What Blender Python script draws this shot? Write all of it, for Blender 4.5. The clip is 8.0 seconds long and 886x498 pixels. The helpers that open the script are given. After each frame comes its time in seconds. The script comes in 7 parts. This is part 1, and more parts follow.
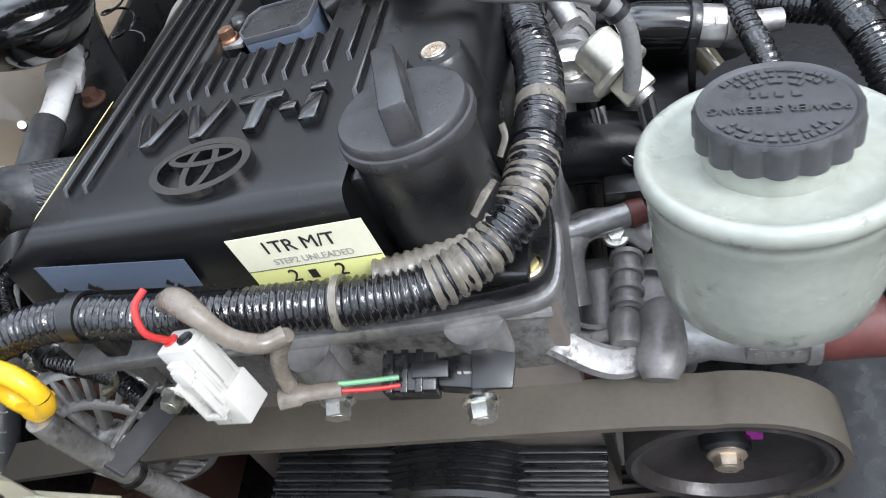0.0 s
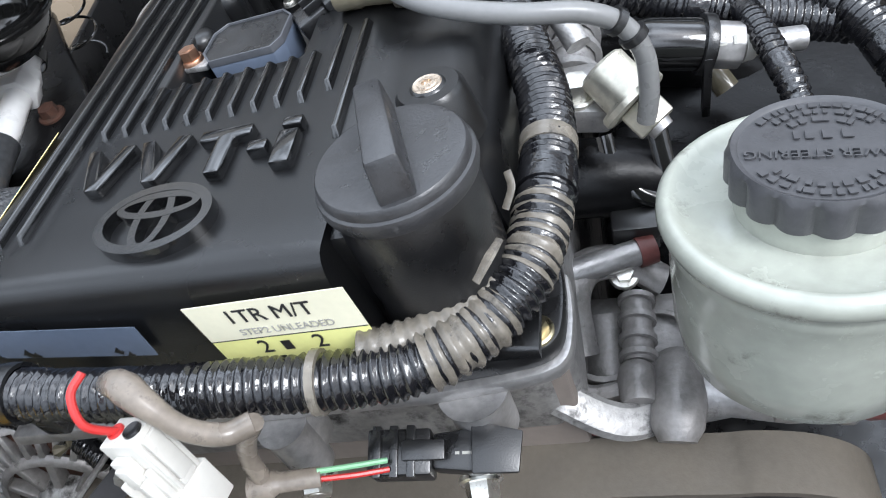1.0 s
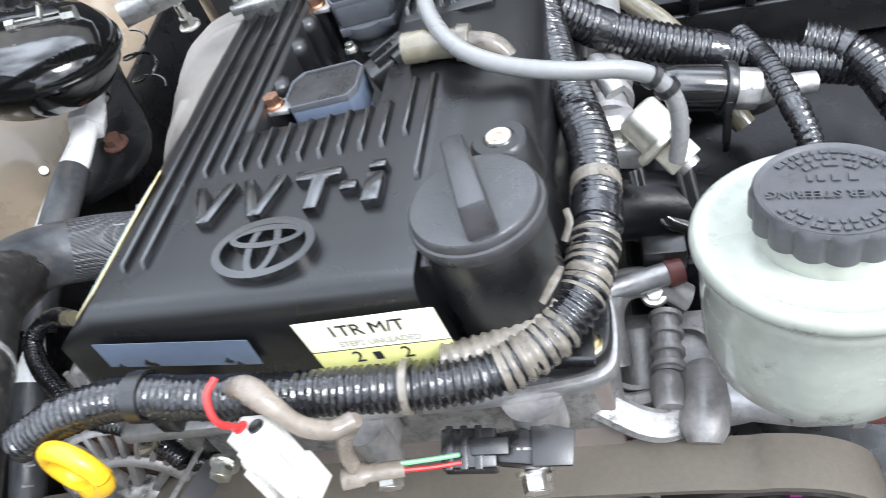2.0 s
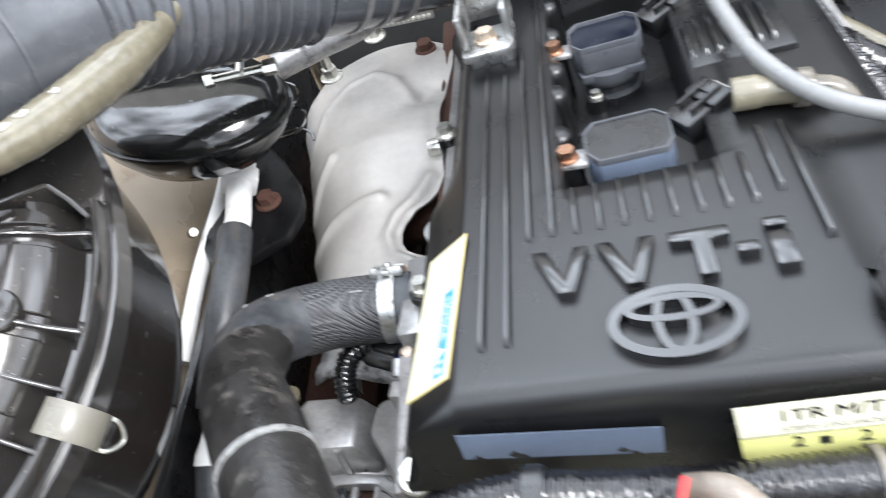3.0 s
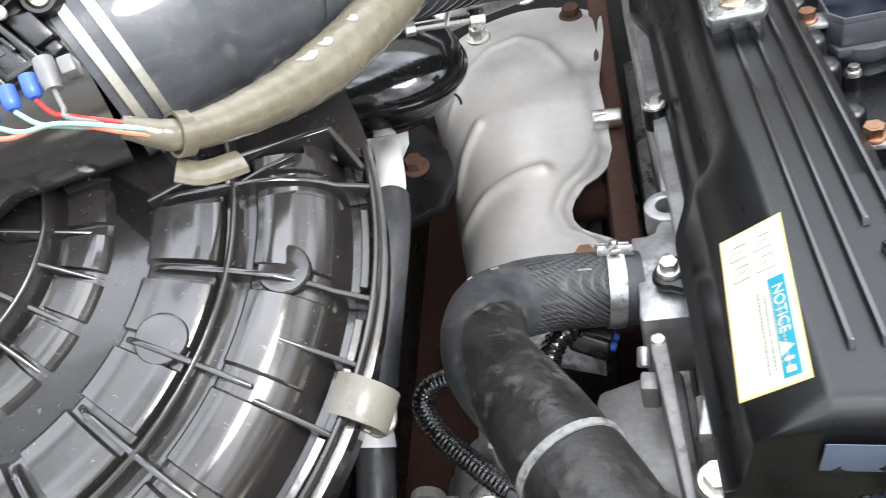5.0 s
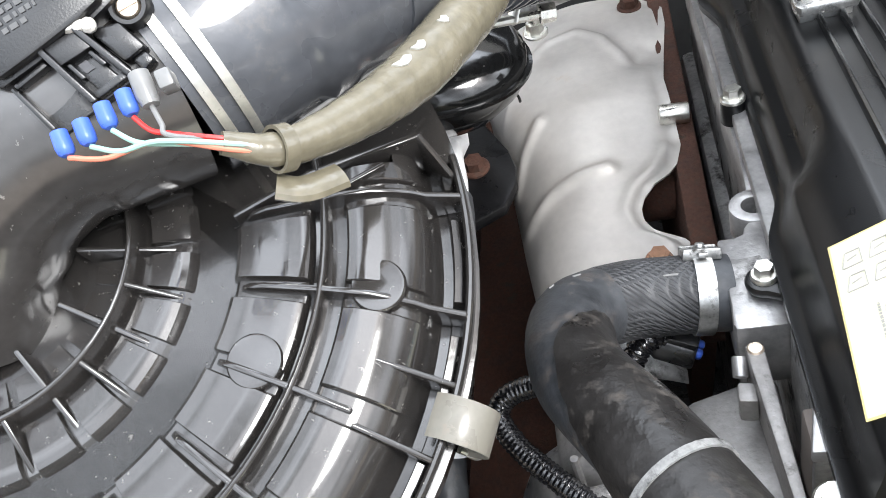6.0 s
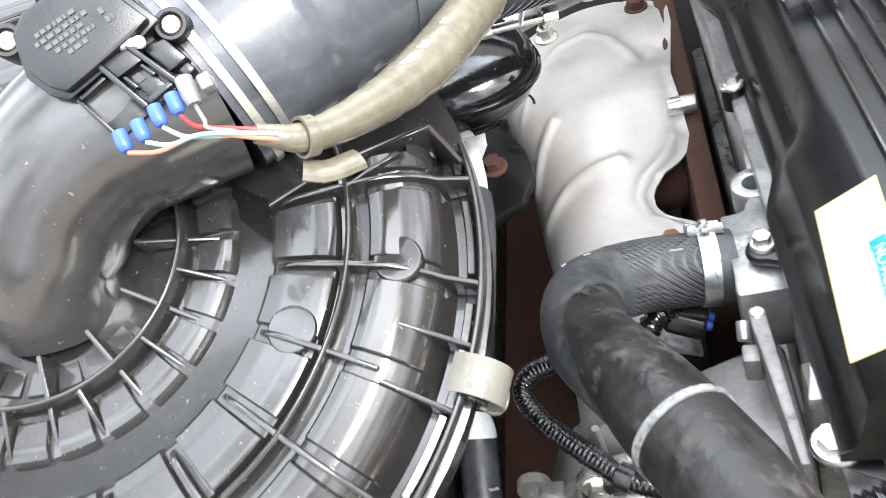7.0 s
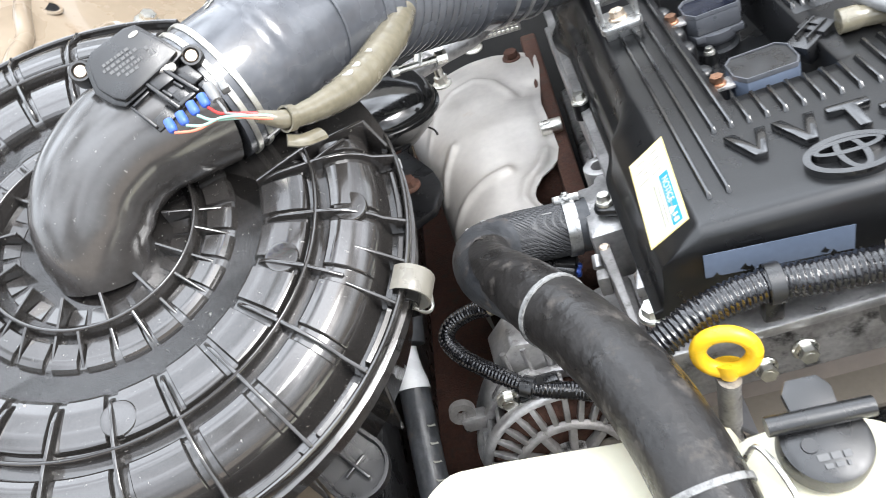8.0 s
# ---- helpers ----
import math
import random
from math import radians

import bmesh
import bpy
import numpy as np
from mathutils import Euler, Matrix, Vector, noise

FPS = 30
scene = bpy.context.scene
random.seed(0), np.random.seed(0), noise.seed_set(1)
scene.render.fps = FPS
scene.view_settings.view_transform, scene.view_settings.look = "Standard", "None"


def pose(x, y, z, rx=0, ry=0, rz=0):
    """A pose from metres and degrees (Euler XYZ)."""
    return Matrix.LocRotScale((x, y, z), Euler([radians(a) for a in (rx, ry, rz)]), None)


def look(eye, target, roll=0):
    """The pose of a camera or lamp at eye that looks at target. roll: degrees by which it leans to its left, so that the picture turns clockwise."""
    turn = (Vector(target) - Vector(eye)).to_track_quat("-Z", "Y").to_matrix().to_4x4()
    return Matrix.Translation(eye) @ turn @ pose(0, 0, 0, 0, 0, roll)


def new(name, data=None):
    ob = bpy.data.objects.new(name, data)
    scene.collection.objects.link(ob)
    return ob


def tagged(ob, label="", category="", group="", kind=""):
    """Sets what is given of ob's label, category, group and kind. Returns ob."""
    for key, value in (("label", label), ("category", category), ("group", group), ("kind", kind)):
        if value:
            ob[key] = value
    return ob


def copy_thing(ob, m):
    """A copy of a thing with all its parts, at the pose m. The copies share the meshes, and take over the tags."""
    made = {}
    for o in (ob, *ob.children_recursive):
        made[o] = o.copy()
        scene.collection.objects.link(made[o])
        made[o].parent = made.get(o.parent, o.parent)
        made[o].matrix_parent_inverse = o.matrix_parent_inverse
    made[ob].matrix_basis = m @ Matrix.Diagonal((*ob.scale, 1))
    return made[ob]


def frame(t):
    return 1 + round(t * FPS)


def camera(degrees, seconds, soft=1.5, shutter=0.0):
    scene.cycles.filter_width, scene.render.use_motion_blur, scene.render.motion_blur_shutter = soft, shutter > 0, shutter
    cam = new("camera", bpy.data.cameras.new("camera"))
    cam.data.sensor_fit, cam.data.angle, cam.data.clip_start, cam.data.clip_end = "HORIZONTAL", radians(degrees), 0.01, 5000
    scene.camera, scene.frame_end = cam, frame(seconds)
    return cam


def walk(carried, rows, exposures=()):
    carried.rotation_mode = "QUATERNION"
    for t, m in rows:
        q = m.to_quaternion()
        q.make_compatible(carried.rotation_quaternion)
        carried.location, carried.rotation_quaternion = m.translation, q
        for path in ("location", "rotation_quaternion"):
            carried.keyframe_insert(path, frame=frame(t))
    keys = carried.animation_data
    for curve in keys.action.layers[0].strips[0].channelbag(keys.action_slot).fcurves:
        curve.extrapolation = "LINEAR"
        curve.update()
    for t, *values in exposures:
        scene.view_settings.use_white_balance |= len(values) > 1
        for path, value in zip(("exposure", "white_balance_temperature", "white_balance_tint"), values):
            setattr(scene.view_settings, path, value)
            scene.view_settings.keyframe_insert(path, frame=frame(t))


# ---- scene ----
cam = camera(61.0, 8.0, soft=0.7, shutter=0.4)
PATH = [
    (0, (0.184, -0.297, 0.187), (-0.303, 0.883, -1.353), -23.0),
    (0.5, (0.171, -0.267, 0.173), (-0.296, 0.896, -1.385), -22.6),
    (1, (0.172, -0.257, 0.17), (-0.267, 0.924, -1.383), -21.7),
    (1.2, (0.177, -0.254, 0.171), (-0.249, 0.932, -1.382), -22.2),
    (2.3, (0.136, -0.286, 0.219), (-0.334, 0.954, -1.279), -21.2),
    (2.5, (0.108, -0.286, 0.219), (-0.366, 0.982, -1.253), -20.6),
    (2.7, (0.064, -0.284, 0.226), (-0.359, 1.008, -1.244), -18.9),
    (3, (0.005, -0.259, 0.229), (-0.378, 1.043, -1.241), -20.4),
    (3.5, (-0.057, -0.248, 0.232), (-0.418, 1.073, -1.225), -19.0),
    (4, (-0.078, -0.249, 0.232), (-0.419, 1.069, -1.233), -17.1),
    (4.5, (-0.101, -0.252, 0.229), (-0.437, 1.048, -1.253), -15.4),
    (5, (-0.122, -0.242, 0.225), (-0.479, 1.021, -1.285), -16.5),
    (5.2, (-0.131, -0.238, 0.223), (-0.509, 1.01, -1.293), -17.4),
    (6.3, (-0.146, -0.227, 0.223), (-0.603, 1.02, -1.273), -21.3),
    (6.5, (-0.146, -0.225, 0.224), (-0.615, 1.014, -1.275), -22.8),
    (7, (-0.133, -0.259, 0.233), (-0.657, 1.018, -1.215), -25.1),
    (7.2, (-0.128, -0.278, 0.243), (-0.58, 0.994, -1.231), -23.5),
    (7.3, (-0.13, -0.296, 0.248), (-0.504, 1.009, -1.222), -21.8),
    (7.5, (-0.123, -0.338, 0.262), (-0.484, 1.021, -1.16), -22.0),
    (8, (-0.123, -0.39, 0.284), (-0.401, 1.035, -1.092), -22.0),
]
walk(cam, [(t, look(eye, target, roll)) for t, eye, target, roll in PATH],
     exposures=[(0.0, 0.23, 6150, 10), (1.2, 0.28, 6150, 10), (2.3, 0.95, 6200, 10), (3.0, 0.90, 6380, 10), (4.0, 0.74, 6500, 10), (5.2, 0.72, 6520, 10), (6.5, 0.82, 6500, 10), (7.0, 1.20, 6500, 10), (7.5, 1.10, 6500, 10), (8.0, 0.94, 6500, 10)])

# ---- world and light: a bright overcast sky ----
world = bpy.data.worlds.new("sky")
world.use_nodes = True
scene.world = world
wn, wl = world.node_tree.nodes, world.node_tree.links
sky = wn.new("ShaderNodeTexSky")
sky.sky_type = "NISHITA"
sky.sun_disc = False
sky.sun_elevation, sky.sun_rotation = radians(50), radians(110)
sky.air_density, sky.dust_density, sky.ozone_density = 1.0, 4.0, 1.0
soften = wn.new("ShaderNodeMix")
soften.data_type = "RGBA"
soften.inputs[0].default_value = 0.75
soften.inputs[7].default_value = (8.95, 9.5, 10.15, 1)
wl.new(sky.outputs[0], soften.inputs[6])
# an overcast sky is about three times as bright overhead as at the horizon
where, split, grade = wn.new("ShaderNodeTexCoord"), wn.new("ShaderNodeSeparateXYZ"), wn.new("ShaderNodeMapRange")
wl.new(where.outputs["Generated"], split.inputs[0])
wl.new(split.outputs["Z"], grade.inputs[0])
grade.inputs[3].default_value, grade.inputs[4].default_value = 0.55, 1.75
overcast = wn.new("ShaderNodeVectorMath")
overcast.operation = "SCALE"
wl.new(soften.outputs[2], overcast.inputs[0])
wl.new(grade.outputs[0], overcast.inputs["Scale"])
clouds, lumps = wn.new("ShaderNodeTexNoise"), wn.new("ShaderNodeMapRange")
clouds.inputs["Scale"].default_value, clouds.inputs["Detail"].default_value, clouds.inputs["Roughness"].default_value = 2.4, 2, 0.4
wl.new(where.outputs["Generated"], clouds.inputs["Vector"])
wl.new(clouds.outputs["Fac"], lumps.inputs[0])
lumps.inputs[1].default_value, lumps.inputs[2].default_value = 0.40, 0.62
lumps.inputs[3].default_value, lumps.inputs[4].default_value = 0.45, 2.0
side = wn.new("ShaderNodeMapRange")
side.inputs[1].default_value, side.inputs[3].default_value, side.inputs[4].default_value = -1.0, 0.65, 1.45
wl.new(split.outputs["Y"], side.inputs[0])
uneven = wn.new("ShaderNodeMath")
uneven.operation = "MULTIPLY"
wl.new(lumps.outputs[0], uneven.inputs[0])
wl.new(side.outputs[0], uneven.inputs[1])
broken = wn.new("ShaderNodeVectorMath")
broken.operation = "SCALE"
wl.new(overcast.outputs[0], broken.inputs[0])
wl.new(uneven.outputs[0], broken.inputs["Scale"])
wl.new(broken.outputs[0], wn["Background"].inputs["Color"])
wn["Background"].inputs["Strength"].default_value = 0.13
sun = new("sun", bpy.data.lights.new("sun", "SUN"))
sun.data.energy, sun.data.angle, sun.data.color = 2.3, radians(24), (0.98, 0.99, 1.0)
sun.matrix_world = look((0.58, -0.33, 0.75), (0, 0, 0))


# ---- materials ----
def mat(name, base, rough=0.5, metal=0.0, vary=0.25, scale=60.0, bump=0.0, bscale=400.0, coat=0.0, dirt=None, dirt_amount=0.0, dirt_scale=25.0, rvary=0.15, trans=0.0, sss=0.0, spec=0.5, knit=0.0):
    """A surface with colour variation at two scales, uneven gloss, fine relief and an optional film of dirt."""
    m = bpy.data.materials.new(name)
    m.use_nodes = True
    n, l = m.node_tree.nodes, m.node_tree.links
    b = n["Principled BSDF"]
    tc = n.new("ShaderNodeTexCoord")
    fine, broad = n.new("ShaderNodeTexNoise"), n.new("ShaderNodeTexNoise")
    fine.inputs["Scale"].default_value, fine.inputs["Detail"].default_value = scale * 6, 4
    broad.inputs["Scale"].default_value, broad.inputs["Detail"].default_value = scale, 5
    for q in (fine, broad):
        l.new(tc.outputs["Object"], q.inputs["Vector"])
    mixn = n.new("ShaderNodeMix")
    mixn.inputs[0].default_value = 0.4
    l.new(broad.outputs["Fac"], mixn.inputs[2])
    l.new(fine.outputs["Fac"], mixn.inputs[3])
    ramp = n.new("ShaderNodeMapRange")
    ramp.inputs[1].default_value, ramp.inputs[2].default_value = 0.3, 0.7
    ramp.inputs[3].default_value, ramp.inputs[4].default_value = 1 - vary, 1 + vary
    l.new(mixn.outputs[0], ramp.inputs[0])
    mul = n.new("ShaderNodeVectorMath")
    mul.operation = "SCALE"
    mul.inputs[0].default_value = base
    l.new(ramp.outputs[0], mul.inputs["Scale"])
    colour = mul.outputs[0]
    rr = n.new("ShaderNodeMapRange")
    rr.inputs[1].default_value, rr.inputs[2].default_value = 0.3, 0.7
    rr.inputs[3].default_value, rr.inputs[4].default_value = max(0.02, rough - rvary), min(1.0, rough + rvary)
    l.new(broad.outputs["Fac"], rr.inputs[0])
    rough_out = rr.outputs[0]
    if dirt:
        dn = n.new("ShaderNodeTexNoise")
        dn.inputs["Scale"].default_value, dn.inputs["Detail"].default_value, dn.inputs["Roughness"].default_value = dirt_scale, 8, 0.7
        l.new(tc.outputs["Object"], dn.inputs["Vector"])
        dr = n.new("ShaderNodeMapRange")
        dr.inputs[1].default_value, dr.inputs[2].default_value = 0.68 - 0.3 * dirt_amount, 0.78 - 0.2 * dirt_amount
        l.new(dn.outputs["Fac"], dr.inputs[0])
        dm = n.new("ShaderNodeMix")
        dm.data_type = "RGBA"
        dm.inputs[7].default_value = (*dirt, 1)
        l.new(dr.outputs[0], dm.inputs[0])
        l.new(colour, dm.inputs[6])
        colour = dm.outputs[2]
        rm = n.new("ShaderNodeMix")
        rm.inputs[3].default_value = 0.85
        l.new(dr.outputs[0], rm.inputs[0])
        l.new(rough_out, rm.inputs[2])
        rough_out = rm.outputs[0]
    l.new(colour, b.inputs["Base Color"])
    l.new(rough_out, b.inputs["Roughness"])
    b.inputs["Metallic"].default_value = metal
    b.inputs["Coat Weight"].default_value = coat
    b.inputs["Specular IOR Level"].default_value = spec
    b.inputs["Transmission Weight"].default_value = trans
    b.inputs["Subsurface Weight"].default_value = sss
    b.inputs["Subsurface Radius"].default_value = (0.01, 0.008, 0.005)
    if bump:
        bn, bt = n.new("ShaderNodeBump"), n.new("ShaderNodeTexNoise")
        bt.inputs["Scale"].default_value, bt.inputs["Detail"].default_value = bscale, 3
        l.new(tc.outputs["Object"], bt.inputs["Vector"])
        l.new(bt.outputs["Fac"], bn.inputs["Height"])
        bn.inputs["Strength"].default_value, bn.inputs["Distance"].default_value = bump, 0.001
        l.new(bn.outputs[0], b.inputs["Normal"])
        if knit:
            # crossed threads of a textile cover under the rubber
            threads = []
            for turn in (50, -50):
                mp, wv = n.new("ShaderNodeMapping"), n.new("ShaderNodeTexWave")
                mp.inputs["Rotation"].default_value = (radians(turn), radians(turn * 0.4), radians(turn))
                wv.inputs["Scale"].default_value, wv.inputs["Distortion"].default_value = knit, 0.6
                l.new(tc.outputs["Object"], mp.inputs["Vector"])
                l.new(mp.outputs[0], wv.inputs["Vector"])
                threads.append(wv)
            mx, kb = n.new("ShaderNodeMath"), n.new("ShaderNodeBump")
            mx.operation = "MAXIMUM"
            l.new(threads[0].outputs["Fac"], mx.inputs[0])
            l.new(threads[1].outputs["Fac"], mx.inputs[1])
            l.new(mx.outputs[0], kb.inputs["Height"])
            kb.inputs["Strength"].default_value, kb.inputs["Distance"].default_value = 0.8, 0.0008
            l.new(bn.outputs[0], kb.inputs["Normal"])
            l.new(kb.outputs[0], b.inputs["Normal"])
    return m


COVER = mat("black_cover_plastic", (0.0055, 0.0056, 0.0060), 0.29, vary=0.2, scale=35, bump=0.10, bscale=1800, rvary=0.03, spec=0.62, dirt=(0.20, 0.194, 0.182), dirt_amount=0.04, dirt_scale=420)
GREYCAP = mat("grey_cap_plastic", (0.062, 0.062, 0.066), 0.42, bump=0.1, bscale=900, vary=0.2)
# a darker cream than the tank plastic
CLIPCREAM = mat("dull_cream_clip", (0.1665, 0.1554, 0.1295), 0.35, vary=0.12, scale=80, dirt=(0.192, 0.16, 0.128), dirt_amount=0.3, dirt_scale=120)
COVERWORN = mat("worn_cover_plastic", (0.00672, 0.00688, 0.00736), 0.16, vary=0.3, bump=0.05, bscale=900, rvary=0.06, coat=0.3, spec=0.95)
CAPBLACK = mat("matt_black_plastic", (0.0085, 0.0085, 0.0090), 0.32, bump=0.1, bscale=1400, vary=0.25, spec=0.8)
GLOSS = mat("glossy_black_plastic", (0.0075, 0.0075, 0.0075), 0.1, vary=0.2, rvary=0.05, dirt=(0.128, 0.12, 0.112), dirt_amount=0.1, dirt_scale=140, bump=0.05, bscale=300, spec=0.95)
LID = mat("lid_black_plastic", (0.027, 0.0248, 0.0232), 0.14, vary=0.2, rvary=0.05, dirt=(0.30, 0.285, 0.26), dirt_amount=0.13, dirt_scale=330, bump=0.12, bscale=90, spec=0.95, coat=0.25)
OUTLET = mat("glossy_duct_plastic", (0.044, 0.041, 0.039), 0.19, vary=0.2, rvary=0.05, dirt=(0.30, 0.285, 0.26), dirt_amount=0.12, dirt_scale=300, bump=0.05, bscale=120, spec=0.95, coat=0.25)
RUBBER = mat("hose_rubber", (0.050, 0.053, 0.058), 0.44, vary=0.5, scale=40, bump=0.2, bscale=500, dirt=(0.08, 0.0688, 0.0608), dirt_amount=0.45, dirt_scale=60)
KNIT = mat("knitted_hose_rubber", (0.046, 0.047, 0.050), 0.42, vary=0.4, scale=40, bump=0.3, bscale=700, dirt=(0.096, 0.088, 0.08), dirt_amount=0.3, dirt_scale=35, knit=150)
SLEEVE = mat("worn_sleeve_rubber", (0.0150, 0.0137, 0.0130), 0.36, vary=0.4, scale=50, bump=0.6, bscale=180, dirt=(0.06, 0.052, 0.045), dirt_amount=0.45, dirt_scale=70, spec=0.45)
PLENUM = mat("dull_black_plenum", (0.0050, 0.0050, 0.0056), 0.30, vary=0.3, scale=40, rvary=0.08, bump=0.2, bscale=300, spec=0.25)
NAVY = mat("dark_blue_resin", (0.006, 0.0075, 0.015), 0.15, vary=0.2)
WORNCAP = mat("worn_black_cap_plastic", (0.03145, 0.03145, 0.0333), 0.36, vary=0.3, scale=90, bump=0.15, bscale=1000, dirt=(0.072, 0.072, 0.0704), dirt_amount=0.25, dirt_scale=150, spec=0.7)
DUCT = mat("duct_rubber", (0.070, 0.074, 0.083), 0.24, vary=0.25, scale=30, rvary=0.1, coat=0.5, bump=0.1, bscale=300, dirt=(0.144, 0.136, 0.128), dirt_amount=0.2, dirt_scale=30)
CONDUIT = mat("black_conduit", (0.008, 0.008, 0.0096), 0.13, vary=0.3, dirt=(0.192, 0.176, 0.152), dirt_amount=0.15, dirt_scale=130, bump=0.5, bscale=260, spec=0.9)
TANCOND = mat("dusty_tan_conduit", (0.1517, 0.1351, 0.111), 0.2, vary=0.5, scale=50, dirt=(0.032, 0.0288, 0.0256), dirt_amount=0.5, dirt_scale=110)
LOOMTAPE = mat("olive_tape", (0.148, 0.1313, 0.0925), 0.17, vary=0.3, scale=40, bump=0.4, bscale=180, spec=0.8)
ALU = mat("cast_aluminium", (0.43, 0.42, 0.414), 0.42, metal=0.75, vary=0.3, scale=50, bump=0.25, bscale=500, dirt=(0.128, 0.115, 0.104), dirt_amount=0.22, dirt_scale=40)
ALUDARK = mat("grimy_aluminium", (0.407, 0.3977, 0.3885), 0.5, metal=0.7, vary=0.4, scale=50, bump=0.3, bscale=450, dirt=(0.048, 0.0448, 0.0416), dirt_amount=0.55, dirt_scale=45)
# the label's cream and yellow, darkened for the shade on the cover's flank
STICKER = mat("shaded_sticker", (0.666, 0.6382, 0.4903), 0.45, vary=0.08)
STICKERY = mat("shaded_sticker_edge", (0.74, 0.6105, 0.259), 0.45, vary=0.08)
BRASS = mat("yellow_zinc", (0.672, 0.592, 0.4), 0.35, metal=1.0, vary=0.25)
SHIELD = mat("heat_shield_steel", (0.50, 0.473, 0.442), 0.52, metal=0.45, vary=0.12, scale=25, rvary=0.08, bump=0.15, bscale=120, dirt=(0.48, 0.4, 0.32), dirt_amount=0.2, dirt_scale=14)
STEEL = mat("zinc_steel", (0.7975, 0.783, 0.725), 0.35, metal=1.0, vary=0.25, dirt=(0.192, 0.144, 0.096), dirt_amount=0.25, dirt_scale=120)
WORNSTEEL = mat("worn_clamp_steel", (0.50, 0.50, 0.49), 0.36, metal=0.95, vary=0.35, scale=90, dirt=(0.05, 0.046, 0.042), dirt_amount=0.5, dirt_scale=110)
COPPER = mat("copper_bolt", (0.46, 0.265, 0.175), 0.35, metal=1.0, vary=0.3, dirt=(0.24, 0.112, 0.064), dirt_amount=0.3, dirt_scale=200)
RUST = mat("rust", (0.0675, 0.0285, 0.018), 0.85, vary=0.5, scale=60, bump=0.8, bscale=500, dirt=(0.048, 0.032, 0.024), dirt_amount=0.5, dirt_scale=60)
TAUPE = mat("taupe_tape", (0.185, 0.1573, 0.1295), 0.25, vary=0.35, scale=60, dirt=(0.048, 0.0416, 0.0352), dirt_amount=0.3, dirt_scale=120)
COILGREY = mat("blue_grey_tape", (0.0925, 0.1166, 0.1628), 0.5, vary=0.12, scale=40)
PSBODY = mat("painted_reservoir", (0.37, 0.385, 0.335), 0.24, vary=0.16, scale=30, rvary=0.08, bump=0.10, bscale=200, dirt=(0.13, 0.13, 0.105), dirt_amount=0.34, dirt_scale=60, coat=0.3)
CREAM = mat("cream_tank_plastic", (0.6105, 0.5772, 0.4477), 0.35, vary=0.06, scale=20, bump=0.1, bscale=150, sss=0.15)
WHITE = mat("white_plastic", (0.58, 0.562, 0.52), 0.35, vary=0.06, scale=60, dirt=(0.64, 0.56, 0.448), dirt_amount=0.2, dirt_scale=70)
YELLOW = mat("yellow_plastic", (0.85, 0.5, 0.02), 0.3, vary=0.1, scale=60)
BELT = mat("dusty_belt_back", (0.1073, 0.0925, 0.074), 0.75, vary=0.15, scale=50, bump=0.2, bscale=800)
DULLALU = mat("dull_cast_bracket", (0.27, 0.257, 0.248), 0.46, metal=0.45, vary=0.3, scale=60, bump=0.25, bscale=500, dirt=(0.096, 0.0864, 0.08), dirt_amount=0.3, dirt_scale=70)
BODY = mat("beige_body_paint", (0.27, 0.218, 0.160), 0.3, vary=0.1, scale=12, dirt=(0.192, 0.128, 0.08), dirt_amount=0.4, dirt_scale=22, coat=0.4)
LABEL = mat("cream_label", (0.814, 0.777, 0.592), 0.4, vary=0.05)
LABELY = mat("yellow_label", (0.86, 0.851, 0.333), 0.4, vary=0.06)
COILDARK = mat("grey_coil_plastic", (0.074, 0.0777, 0.08695), 0.35, vary=0.2)
CYAN = mat("cyan_print", (0.0222, 0.2775, 0.37), 0.45, vary=0.15, scale=200)
INK = mat("black_ink", (0.02, 0.02, 0.02), 0.5, vary=0.1)
DAMPER = mat("dull_plated_steel", (0.74, 0.7123, 0.6105), 0.42, metal=0.85, vary=0.25, dirt=(0.192, 0.168, 0.128), dirt_amount=0.3, dirt_scale=90)
GREYINK = mat("grey_ink", (0.37, 0.3608, 0.3237), 0.5, vary=0.1)
REDW = mat("red_wire", (0.5, 0.03, 0.028), 0.35, vary=0.1)
GREENW = mat("green_wire", (0.185, 0.407, 0.222), 0.4, vary=0.1)
TEALW = mat("pale_teal_wire", (0.2775, 0.481, 0.407), 0.4, vary=0.1)
ORANGEW = mat("salmon_wire", (0.666, 0.2035, 0.1295), 0.4, vary=0.1)
BLUE = mat("blue_seal", (0.0555, 0.1295, 0.555), 0.35, vary=0.1)
GREYPIPE = mat("grey_fuel_pipe", (0.19, 0.19, 0.187), 0.35, vary=0.12, coat=0.2)
MAROON = mat("maroon_paint", (0.130, 0.042, 0.037), 0.5, vary=0.3, dirt=(0.048, 0.032, 0.032), dirt_amount=0.4)
PULLEYDARK = mat("dark_pulley_steel", (0.0407, 0.03515, 0.03422), 0.42, metal=0.2, vary=0.4, scale=40, bump=0.2, bscale=400, dirt=(0.08, 0.0688, 0.0608), dirt_amount=0.3, dirt_scale=30)
BOLTTAN = mat("tan_plated_steel", (0.666, 0.555, 0.444), 0.35, metal=0.85, vary=0.2, scale=120, bump=0.1, bscale=600)
BROWNPL = mat("brown_grey_shroud", (0.185, 0.1573, 0.1388), 0.6, vary=0.15, scale=30)
GROUND = mat("dusty_ground", (0.26, 0.21, 0.165), 0.9, vary=0.3, scale=4, bump=0.5, bscale=30)
CHALK = mat("faded_chalk", (0.21, 0.21, 0.205), 0.7, vary=0.4, scale=150, dirt=(0.022, 0.021, 0.020), dirt_amount=0.62, dirt_scale=110)
